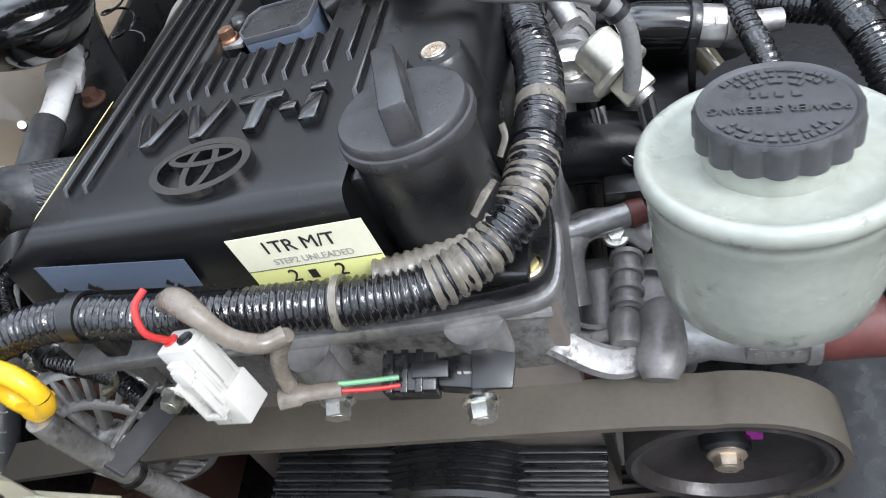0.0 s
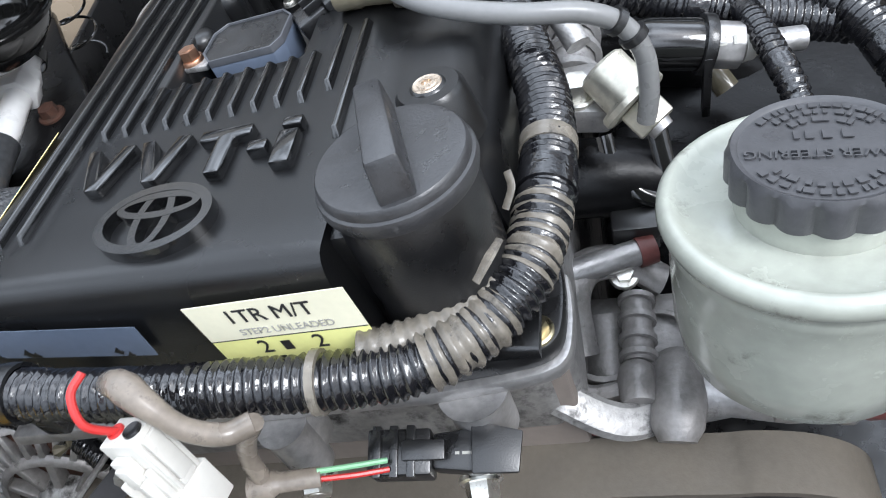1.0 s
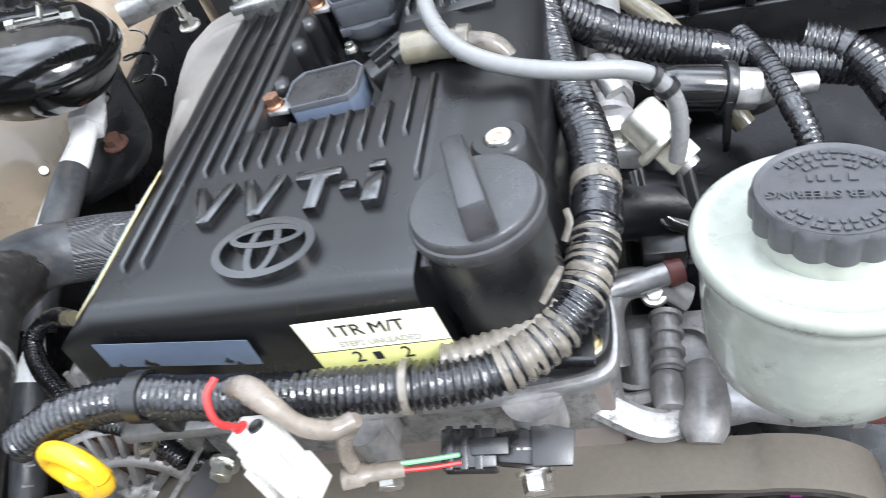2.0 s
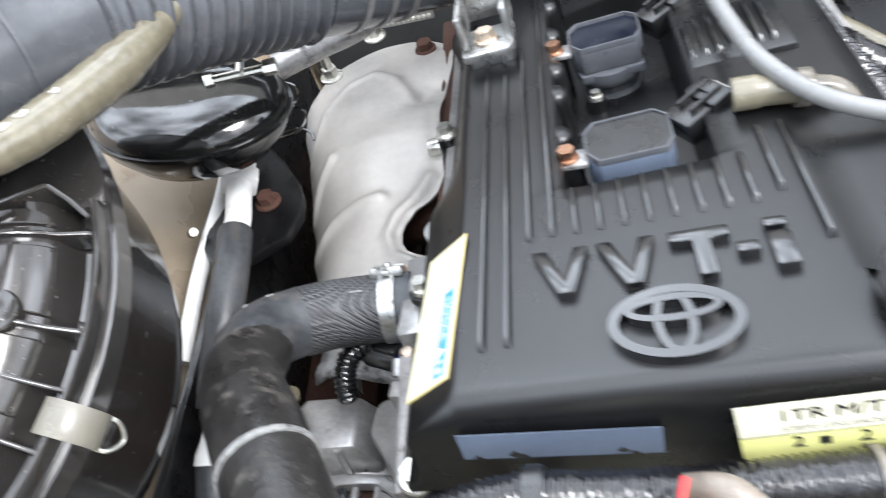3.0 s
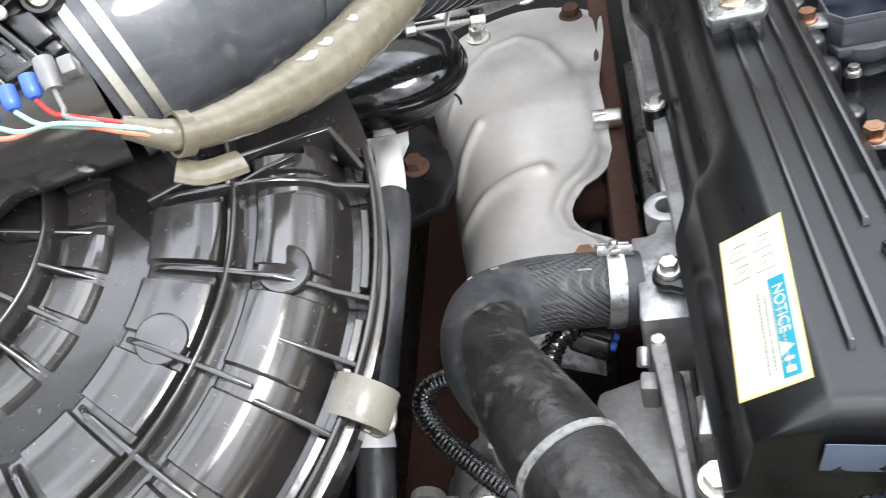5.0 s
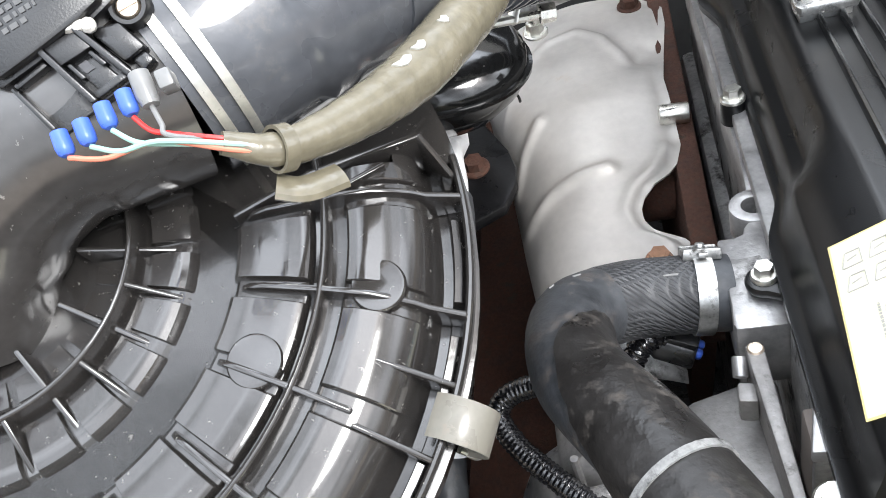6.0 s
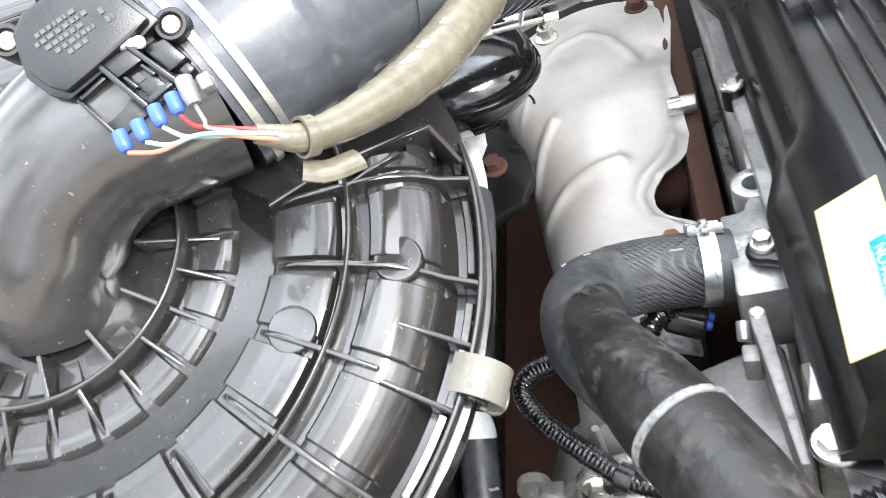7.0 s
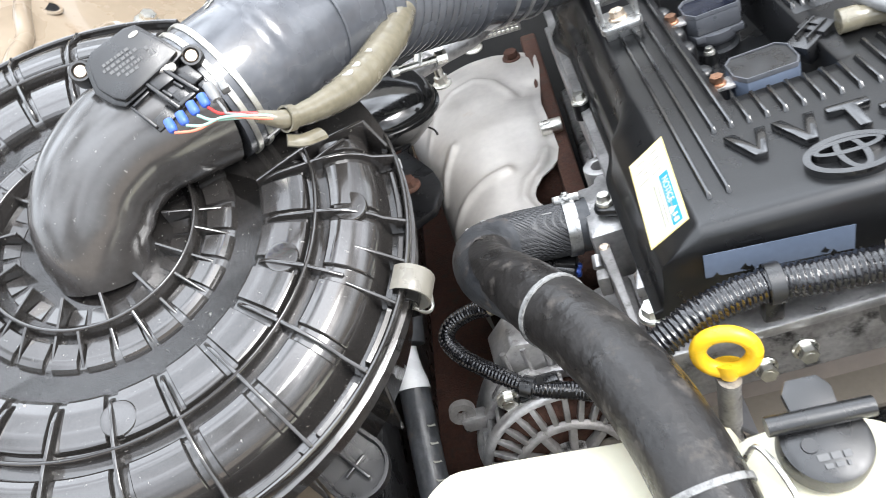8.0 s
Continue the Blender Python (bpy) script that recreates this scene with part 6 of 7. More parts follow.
for x, y in ((-0.0236, 0.0165), (0.0218, -0.0066)):
    part("screw_ear", lathe([(0.0036, -0.0070), (0.0039, -0.0058), (0.0050, -0.0058), (0.0056, -0.0068), (0.0058, -0.016)], 24, close=False), CAPBLACK, maf, m=MM @ pose(x, y, 0))
    part("screw", joined(lathe([(0.0, -0.0062), (0.0028, -0.0064), (0.0036, -0.0076), (0.0036, -0.012)], 16), box(-0.0026, 0.0026, -0.0004, 0.0004, -0.0063, -0.0058)), BOLTTAN, maf, "tan slotted screw", MM @ pose(x, y, 0))
bars([(-0.0125, 0.0025, 0.0100, 0.0014), (-0.0140, 0.0050, 0.0076, 0.0014), (-0.0120, 0.0015, 0.0052, 0.0014), (-0.0100, 0.0045, 0.0028, 0.0014), (-0.0070, 0.0, 0.0004, 0.0014), (0.0075, 0.0100, 0.0052, 0.0020), (0.0080, 0.0105, 0.0020, 0.0020)], DIMINK, maf, MM @ pose(-0.001, 0, 0.0002) @ pose(0, 0, 0, 0, 0, 2))
part("slot", prism([(0.0062 + 0.0026 * math.cos(radians(q)), 0.0142 + 0.0011 * math.sin(radians(q))) for q in range(0, 360, 24)], 0.0, 0.0003), GREYINK, maf, "worn oval slot", MM)


def between(quad, s_, t_):
    """A point of a four-cornered plan: s_ along its first edge, t_ down its sides."""
    (ax, ay), (bx, by), (cx, cy), (dx, dy) = quad
    return ((ax + (bx - ax) * s_) * (1 - t_) + (dx + (cx - dx) * s_) * t_, (ay + (by - ay) * s_) * (1 - t_) + (dy + (cy - dy) * s_) * t_)


def slab(quad, s0, s1, t0, t1, z0, z1):
    return prism([between(quad, s0, t0), between(quad, s0, t1), between(quad, s1, t1), between(quad, s1, t0)], z0, z1)


plug_plan = [(-0.0041, -0.0070), (0.0084, -0.0066), (0.0150, -0.0241), (0.0012, -0.0258)]
plugm = part("plug", slab(plug_plan, 0, 1, 0, 1, -0.018, -0.0062), CAPBLACK, maf, m=MM, bevel=0.0006)
for s0, s1, t0, t1, z1 in ((0, 0.14, -0.02, 1.0, -0.0012), (0.86, 1, -0.02, 1.0, -0.0012), (0.14, 0.86, 0.0, 0.34, -0.0022), (0.14, 0.86, 0.86, 0.97, -0.0030)):
    part("plug_rail", slab(plug_plan, s0, s1, t0, t1, -0.010, z1), CAPBLACK, plugm, bevel=0.0005)
part("latch", slab(plug_plan, 0.26, 0.74, 0.40, 0.90, -0.010, -0.0046), CAPBLACK, plugm, bevel=0.0006)
part("latch_tooth", joined(slab(plug_plan, 0.20, 0.30, 0.36, 0.64, -0.010, -0.0030), slab(plug_plan, 0.70, 0.80, 0.36, 0.64, -0.010, -0.0030)), CAPBLACK, plugm, bevel=0.0004)
# grey patch put in for a reflection on the glossy latch
part("code_patch", slab(plug_plan, 0.36, 0.56, 0.42, 0.58, -0.005, -0.0043), GREYCAP, plugm, "grey patch painted for a reflection")
left_plan = [(-0.0160, -0.0110), (-0.0045, -0.0090), (0.0008, -0.0255), (-0.0120, -0.0275)]
part("side_chamber", joined(slab(left_plan, 0, 1, 0, 1, -0.018, -0.0085), slab(left_plan, 0, 0.12, 0, 0.9, -0.010, -0.0050), slab(left_plan, 0.12, 1, 0, 0.10, -0.010, -0.0045)), CAPBLACK, maf, m=MM, bevel=0.0006)
right_plan = [(0.0092, -0.0072), (0.0178, -0.0095), (0.0212, -0.0205), (0.0148, -0.0225)]
part("side_chamber", joined(slab(right_plan, 0, 1, 0, 0.8, -0.018, -0.0050), slab(right_plan, 0.2, 0.85, 0.8, 1.1, -0.016, -0.0065)), CAPBLACK, maf, m=MM, bevel=0.0010)
part("sealant", joined(*[lathe([(0.0, 0.0022), (0.0016, 0.0017), (0.0024, 0.0), (0.0020, -0.002)], 10) if k == 0 else moved(lathe([(0.0, 0.0018), (0.0015, 0.0013), (0.0022, 0.0), (0.0018, -0.002)], 10), pose(0.0022 * k, -0.0012 * k, 0.0003 * k)) for k in range(3)]), WHITE, maf, "white sealant lumps", MM @ pose(0.0066, -0.0052, -0.0026))
seals = [(-0.273, -0.103, 0.122), (-0.2675, -0.1005, 0.1225), (-0.262, -0.0972, 0.124), (-0.257, -0.094, 0.1245)]
toward = Vector((0.16, -0.35, -0.28)).normalized()
for p in seals:
    part("wire_seal", lathe([(0.0, 0.0026), (0.0014, 0.0024), (0.0021, 0.0016), (0.0023, 0.0), (0.0021, -0.004)], 16), BLUE, maf, "blue wire seal", aim(p, toward))
part("wire_seal", lathe([(0.0, 0.0030), (0.0022, 0.0028), (0.0028, 0.0), (0.0026, -0.006)], 16), GREYPIPE, maf, "grey wire seal", aim((-0.2525, -0.0915, 0.1250), toward))
ends = (-0.2345, -0.0985, 0.1120)
for k, (p, m_) in enumerate(zip(seals + [(-0.2525, -0.0915, 0.1250)], (ORANGEW, TEALW, TEALW, REDW, GREYPIPE))):
    q = Vector(p) + toward * 0.003
    e = Vector(ends) + Vector((0.0, (k - 2) * 0.0008, (k % 2) * 0.0012))
    mid = Vector((-0.2500 + 0.0008 * k, -0.1022 + 0.0007 * k, 0.1182)) + Vector((0, 0.0011 * math.cos(2.2 * k), 0.0011 * math.sin(2.2 * k)))
    part("wire", sweep(smooth_path([tuple(q), tuple(q * 0.6 + mid * 0.4 + toward * 0.0018), tuple(mid), tuple(e), tuple(e + Vector((0.010, 0.004, -0.007)))], 6), 0.0007, 8), m_, maf)

# a small added block, not a known part of the plug
part("plug_insert", box(-0.002, 0.002, -0.003, 0.003, -0.003, 0.002), GREYPIPE, maf, "small grey block added beside the plug", aim((-0.2475, -0.0885, 0.1255), toward), bevel=0.0008)

# taped loom to the sensor
loom = thing("sensor_loom", "olive-brown tape-wrapped wiring loom along the intake tube", "wiring harness", None)
lpth = smooth_path([(-0.2370, -0.0980, 0.1125), (-0.2260, -0.0925, 0.1035), (-0.2140, -0.0720, 0.0930), (-0.2020, -0.0420, 0.0820), (-0.1900, -0.0080, 0.0755), (-0.1790, 0.0280, 0.0710), (-0.1720, 0.0560, 0.0710), (-0.1690, 0.0750, 0.0850)], 10)
lr = np.interp(np.linspace(0, 1, len(lpth)), [0, 0.12, 0.25, 0.45, 0.65, 0.82, 1], [0.0030, 0.0044, 0.0062, 0.0095, 0.0105, 0.0068, 0.005])
lr = lr * (1 + 0.015 * np.sin(np.arange(len(lpth)) * 1.7))
part("taped_body", sweep(lpth, lr, 20), LOOMTAPE, loom, sharp=60)
for i, r in ((10, 0.0052),):
    ring_on(lpth, i, r, 0.004, "tape_turn", LOOMTAPE, loom, "tape turn")
part("tape_tail", sweep(smooth_path([(-0.2290, -0.0990, 0.0965), (-0.2225, -0.0975, 0.0930), (-0.2150, -0.0900, 0.0890)], 5), 0.0045, 10, flat=0.5), LOOMTAPE, loom, "loose tape tail")

for i, q in ((28, 0.0050), (31, 0.0034), (36, 0.0022)):
    along_ = Vector(lpth[i + 1] - lpth[i - 1]).normalized()
    out_ = Vector((0.1, -0.45, 0.85))
    out_ = (out_ - along_ * out_.dot(along_)).normalized()
    m_ = Matrix.Translation(Vector(lpth[i]) + out_ * (float(lr[i]) + 0.0001)) @ Matrix((along_, out_.cross(along_), out_)).transposed().to_4x4()
    part("worn_patch", prism([(q, 0.0006), (q * 0.5, 0.0020), (-q * 0.2, 0.0013), (-q, 0.0018), (-q * 0.7, -0.0006), (-q * 0.1, -0.0016), (q * 0.6, -0.0008)], -0.0006, 0.0002), GREYINK, loom, "pale worn patch", m_)

# ---- intake tube over the engine ----
tube = thing("intake_tube", "wide dark rubber intake tube with bellows and clamps", "intake duct", None)
tp = smooth_path([(-0.2815, -0.0415, 0.0965), (-0.2615, -0.0240, 0.0975), (-0.2370, 0.0040, 0.0945), (-0.2080, 0.0500, 0.0790), (-0.168, 0.120, 0.042), (-0.122, 0.168, 0.014), (-0.072, 0.205, -0.004), (0.0, 0.230, -0.010), (0.06, 0.235, -0.01)], 14)
part("tube_body", sweep(tp[:40], np.interp(np.arange(40), [0, 17, 19, 22, 24, 39], [0.0372, 0.0378, 0.0402, 0.0402, 0.0390, 0.0385]), 40), DUCT, tube, sharp=60)
bel, d_ = resample(tp[39:66], 0.0015)
part("bellows", sweep(bel, 0.0365 + 0.0026 * np.cos(d_ * 2 * math.pi / 0.0105), 40), DUCT, tube, "ribbed bellows", sharp=80)
part("throttle_end", sweep(tp[65:], 0.0365, 40), DUCT, tube, sharp=60)
for i, r, w_ in ((3, 0.0374, 0.0030), (7, 0.0376, 0.0030)):
    ring_on(tp, i, r, w_, "clamp", STEEL, tube, "bright steel clamp band")
for i in (70, 74, 78):
    ring_on(tp, i, 0.0366, 0.004, "clamp", ALU, tube, "silver clamp band")
ring_on(tp, 30, 0.0386, 0.0016, "mould_line", DUCT, tube)
part("mould_line", sweep([p + V3((0.021, -0.026, -0.021)) * (1.0) for p in tp[6:36]], 0.0007, 6), GREYPIPE, tube, "pale mould seam")
bars([(-0.012, 0.012, 0.004, 0.0032), (-0.010, 0.014, -0.002, 0.0032)], GREYINK, tube, aim(Vector(tp[20]) + Vector((-0.012, 0.004, 0.0366)), (-0.3, 0.1, 0.95)))
part("clamp_screw", joined(sweep([(-0.205, 0.108, -0.005), (-0.168, 0.118, -0.010)], 0.0028, 10), sweep([(-0.172, 0.117, -0.0095), (-0.164, 0.119, -0.0105)], 0.0052, 8), sweep([(-0.206, 0.1075, -0.005), (-0.201, 0.109, -0.0055)], 0.0042, 8)), STEEL, tube, "clamp screw")
part("clamp_band", sweep(smooth_path([(-0.186, 0.112, -0.008), (-0.182, 0.118, 0.004), (-0.184, 0.110, 0.014)], 5), 0.0035, 8, flat=0.3), STEEL, tube)

# ---- resonator chamber ----
res = thing("resonator_chamber", "shiny black plastic resonator chamber under the tube", "resonator", None, m=hold((-0.260, 0.163, -0.056), pose(0, 0, 0, -8, 4, -20), Matrix.Scale(1.12, 4)))
prof = [(0.0, 0.022), (0.030, 0.021), (0.048, 0.016), (0.056, 0.006), (0.0575, -0.002), (0.054, -0.016), (0.045, -0.030), (0.030, -0.040), (0.012, -0.044), (0.0, -0.0445)]
rvv, rff = lathe(prof, 48)
part("chamber", ([(x * 1.2, y * 0.95, z * 0.9) for x, y, z in rvv], rff), GLOSS, res, sharp=70)
sv2, sf2_ = lathe([(0.0572, -0.0015), (0.0592, -0.0018), (0.0592, -0.0042), (0.0570, -0.0045)], 48, close=False)
part("seam", ([(x * 1.2, y * 0.95, z * 0.9) for x, y, z in sv2], sf2_), GLOSS, res)

# ---- air conditioning pipe ----
ac = thing("air_conditioning_pipe", "white-capped aluminium air conditioning pipe with black sleeve", "pipe", None)
part("upper_pipe", sweep(smooth_path([(-0.262, 0.22, -0.115), (-0.257, 0.195, -0.122), (-0.254, 0.172, -0.127)], 6), 0.0095, 18), WHITEPAINT, ac)
for y0, y1, r in ((0.176, 0.164, 0.0130), (0.164, 0.150, 0.0158)):
    pth = [(-0.254 + (0.172 - y0) * 0.15, y0, -0.127), (-0.254 + (0.172 - y1) * 0.15, y1, -0.1275)]
    part("nut", sweep(pth, r, 6), WHITEPAINT, ac, "white-coated hexagon nut", bevel=0.001)
ring_on(smooth_path([(-0.262, 0.22, -0.115), (-0.257, 0.195, -0.122), (-0.254, 0.172, -0.127)], 6), 7, 0.0125, 0.010, "clamp_ring", CAPBLACK, ac, "black clamp ring")
part("elbow", sweep(smooth_path([(-0.2510, 0.152, -0.1275), (-0.2475, 0.132, -0.128), (-0.2445, 0.115, -0.1285), (-0.2440, 0.098, -0.129)], 6), 0.0098, 18), WHITEPAINT, ac)
part("sleeve", sweep(smooth_path([(-0.2440, 0.102, -0.129), (-0.2415, 0.079, -0.1300), (-0.2430, 0.040, -0.139), (-0.2470, 0.0, -0.155), (-0.2490, -0.02, -0.165)], 8), 0.0128, 20), RUBBER, ac, "black rubber sleeve")
part("crimp", sweep([(-0.2495, -0.022, -0.166), (-0.2500, -0.030, -0.1700), (-0.2504, -0.038, -0.174), (-0.2508, -0.046, -0.178), (-0.251, -0.052, -0.181)], [0.0060, 0.0070, 0.0088, 0.0118, 0.0128], 18), WHITEPAINT, ac, "white crimp fitting")
part("lower_hose", sweep(smooth_path([(-0.251, -0.052, -0.181), (-0.250, -0.09, -0.20), (-0.248, -0.14, -0.225), (-0.246, -0.22, -0.27)], 6), 0.0120, 18), RUBBER, ac, "black hose with print")
part("thin_pipe", sweep(smooth_path([(-0.274, 0.185, -0.140), (-0.278, 0.16, -0.148), (-0.284, 0.125, -0.155), (-0.290, 0.085, -0.165), (-0.295, 0.03, -0.18)], 6), 0.0062, 12), WHITEPAINT, ac, "thin white pipe")
for k in range(7):
    q = 0.030 + 0.012 * k
    hose_print = part("print", box(-0.0012, 0.0012, -0.0035, 0.0035, 0.0, 0.0004), GREYINK, ac, "pale printed mark", aim((-0.2415, -0.052 - q, -0.1735 - 0.46 * q), (0.55, 0.35, 0.75)))
    tagged(hose_print, "pale printed mark", kind="stuff")

# ---- back corner: bracket plate, pipe, nuts, body ----
mount = thing("mount_plate", "black painted mounting plate with rusty bolt", "bracket", None)
part("plate", prism([(-0.300, 0.300), (-0.276, 0.262), (-0.252, 0.226), (-0.230, 0.196), (-0.2120, 0.166), (-0.2062, 0.148), (-0.2054, 0.132), (-0.2130, 0.110), (-0.2370, 0.095), (-0.262, 0.080), (-0.282, 0.11)], -0.158, -0.148), PLENUM, mount, bevel=0.003)
part("bolt", hexbolt(0.0075, 0.008, 1.4), RUST, mount, "rusty bolt", hold((-0.2350, 0.1490, -0.147)))
coolp = thing("coolant_pipe", "grey metal coolant pipe at the back", "pipe", None)
part("pipe", sweep(smooth_path([(-0.212, 0.222, -0.078), (-0.198, 0.230, -0.078), (-0.177, 0.240, -0.077), (-0.139, 0.254, -0.072), (-0.10, 0.30, -0.06)], 8), 0.0105, 18), ALUDARK, coolp)
for p, r in (((-0.150, 0.300, -0.116), 0.0070), ((-0.188, 0.265, -0.124), 0.0070)):
    st = thing("stud_nut", "zinc-plated nut on a stud behind the shield", "nut", None, m=hold(p), group="studs behind the shield")
    part("nut", hexbolt(r, 0.009, 1.4), STEEL, st)
    part("stud", lathe([(0.0, 0.022), (0.004, 0.022), (0.0045, 0.0)], 12), STEEL, st)
cable = thing("coiled_wire", "thin black wire coiled behind the pipe", "wire", None)
part("coil", sweep([(-0.215 + 0.013 * math.cos(a), 0.205 + 0.011 * math.sin(a) + 0.001 * a, -0.140 + 0.0030 * a) for a in np.linspace(0, 4.6 * math.pi, 70)], 0.0011, 6), GLOSS, cable)
gask = thing("manifold_gasket", "perforated grey metal gasket strip behind the shield", "gasket", None)
part("strip", box(-0.165, -0.098, 0.312, 0.316, -0.118, -0.098), ALUDARK, gask, bevel=0.0008)
part("dimples", joined(*[moved(lathe([(0.0, 0.0012), (0.0016, 0.0006), (0.0020, 0.0)], 8), aim((-0.162 + 0.0046 * (k % 14), 0.3118, -0.114 + 0.005 * (k // 14)), (0, -1, 0))) for k in range(42)]), STEEL, gask)
plugb = thing("body_plug", "dark stud in the beige inner fender", "stud", None, m=aim((-0.296, 0.128, -0.148), (0.6, -0.5, 0.6)))
part("stud", lathe([(0.0, 0.012), (0.0035, 0.012), (0.004, 0.0)], 12), GLOSS, plugb)

def on_fender(x, y):
    """A point of the apron's surface."""
    q = x - 0.03 * max(0, y - 0.1)
    return (x, y, float(np.interp(q, *zip(*fender_rows))) + 0.006 * math.sin(9 * y + 6 * q) + 0.004 * math.sin(23 * y - 11 * q))


apron_rib = thing("apron_ridge", "pressed ridge along the beige fender apron", "panel", None, kind="structure")
part("ridge", sweep(smooth_path([on_fender(-0.585, 0.250), on_fender(-0.584, 0.300), on_fender(-0.583, 0.334), on_fender(-0.590, 0.365), on_fender(-0.600, 0.402), on_fender(-0.606, 0.46)], 6), 0.009, 12), BODY, apron_rib)
part("ridge", sweep(smooth_path([on_fender(-0.548, 0.39), on_fender(-0.535, 0.42), on_fender(-0.510, 0.415), on_fender(-0.495, 0.40)], 6), 0.003, 10), BODY, apron_rib)
fb = thing("body_bolt", "dull zinc bolt in the fender apron", "bolt", None, m=aim(on_fender(-0.507, 0.438), (0.6, -0.1, 0.8)))
part("head", hexbolt(0.010, 0.012, 1.5), STEEL, fb)
for x, y, r in ((-0.579, 0.403, 0.009), (-0.580, 0.272, 0.008), (-0.455, 0.351, 0.012)):
    hole = thing("body_hole", "dark oval drain hole in the fender apron", "hole", None, m=aim(on_fender(x, y), (0.6, 0, 0.8)), group="drain holes")
    part("rim", lathe([(r, -0.004), (r, 0.0015), (r * 1.3, 0.002), (r * 1.45, 0.0)], 24, close=False), BODY, hole)
    # a black disc stands for the unlit depth of the hole
    part("dark_inside", lathe([(0.0, 0.0008), (r, 0.0008)], 20), INK, hole, "black disc for the hole's unlit depth")
tab = thing("body_tab", "small white plastic clip on the fender apron", "clip", None, m=aim(on_fender(-0.555, 0.336), (0.6, 0, 0.8)))
part("clip_head", box(-0.010, 0.010, -0.008, 0.008, -0.001, 0.012), WHITE, tab, bevel=0.002)
for k, (x, y0, y1) in enumerate(((-0.470, 0.18, 0.44), (-0.535, 0.20, 0.40))):
    crease = thing("apron_crease", "raised pressed crease of the beige fender apron", "panel crease", None, kind="structure")
    part("crease_ridge", sweep([on_fender(x + 0.02 * math.sin(5 * q), q) for q in np.linspace(y0, y1, 12)], 0.008, 10), BODY, crease, sharp=80)
latch = smooth_path([(0.0, 0.0, 0.0), (-0.010, 0.004, 0.001), (-0.016, 0.0, 0.0), (-0.010, -0.005, -0.002), (0.0, -0.004, -0.003)], 6)
part("rear_latch", [(sweep([p + V3((-0.404, 0.068, 0.087)) for p in latch], 0.0013, 8))][0], STEEL, thing("lid_latch", "steel wire latch at the back of the lid", "latch", None))

# underside of the bay; the black floor is added to hide the bright ground
thing("undertray", "black floor added below the engine to keep the bay dark", "undertray", box(-0.84, 0.71, -0.48, 0.61, -0.52, -0.50), CAPBLACK, kind="structure")
thing("chassis_rail", "brown rusty chassis rail beside the engine", "chassis", box(-0.275, -0.20, -0.45, 0.6, -0.46, -0.34), RUST, kind="structure", bevel=0.008)

# black panel added to stand for the unlit gap beside the engine
thing("wheel_well_liner", "black panel added for the dark gap between fender and engine", "liner", box(-0.279, -0.272, -0.46, 0.44, -0.80, -0.165), CAPBLACK, kind="structure", bevel=0.002)
# dark sheet added to stand for the dim background behind the shield
thing("bulkhead_pad", "dark sheet added for the dim background behind the engine", "insulation", box(-0.27, 0.30, 0.455, 0.475, -0.75, -0.03), DARKFILL, kind="structure", bevel=0.004)

# ---- right-hand side: fuel rail, injector, pump ----
rail = thing("fuel_rail", "cast aluminium fuel rail with bolt and bosses", "fuel rail", None)
part("tube", sweep([(0.160, -0.002, -0.066), (0.164, 0.06, -0.072), (0.166, 0.26, -0.09)], 0.0105, 18), ALU, rail)
for y in (0.012, 0.03, 0.045):
    part("rib", lathe([(0.0105, -0.0025), (0.0135, -0.002), (0.0135, 0.002), (0.0105, 0.0025)], 20, close=False), ALU, rail, m=aim((0.1615 + 0.03 * y, y, -0.0668 - 0.05 * y), (0.03, 1, -0.05)))
part("bracket", prism([(0.150, -0.020), (0.176, -0.024), (0.182, -0.006), (0.172, 0.010), (0.152, 0.008)], -0.068, -0.054), ALU, rail, bevel=0.003)
part("bolt", hexbolt(0.0062, 0.009, 1.35), STEEL, rail, "zinc bolt", hold((0.1635, -0.0125, -0.0535)))
damper = thing("fuel_pressure_damper", "plated steel fuel pressure damper with flange and hexagon", "fuel damper", None)
d0, d1 = Vector((0.166, -0.004, -0.040)), Vector((0.194, -0.032, -0.062))
DM = Matrix.Translation((0.0044, -0.0040, 0)) @ aim(d0, d1 - d0) @ pose(0.001, 0, 0.004) @ Matrix.Scale(0.94, 4)
part("can", lathe([(0.0, 0.0), (0.010, 0.0), (0.0118, 0.0015), (0.0118, 0.0170), (0.0125, 0.0180)], 28), DAMPER, damper, m=DM)
part("flange", lathe([(0.0, 0.0182), (0.0150, 0.0182), (0.0160, 0.0195), (0.0160, 0.0222), (0.0148, 0.0232), (0.0, 0.0232)], 32), DAMPER, damper, m=DM)
part("hexagon", prism([(0.0105 * math.cos(radians(60 * k)), 0.0105 * math.sin(radians(60 * k))) for k in range(6)], 0.0233, 0.0360), DAMPER, damper, m=DM, bevel=0.001)
part("end", lathe([(0.0, 0.0395), (0.0055, 0.0395), (0.0060, 0.0361)], 18), ALU, damper, m=DM)
part("inlet", sweep(smooth_path([(0.158, 0.022, -0.036), (0.161, 0.012, -0.034), (0.166, 0.002, -0.039)], 5), 0.0055, 14), ALUDARK, damper)

inj = thing("fuel_injector", "black injector body with silver connector", "injector", None)
part("body", sweep([(0.190, 0.040, -0.073), (0.197, 0.040, -0.075), (0.218, 0.0405, -0.0795), (0.224, 0.0405, -0.081)], [0.0105, 0.0125, 0.0125, 0.0125], 20), GLOSS, inj, bevel=0.0005)
part("collar", sweep([(0.221, 0.0405, -0.080), (0.2265, 0.0405, -0.0815)], 0.0145, 20), CAPBLACK, inj, bevel=0.0006)
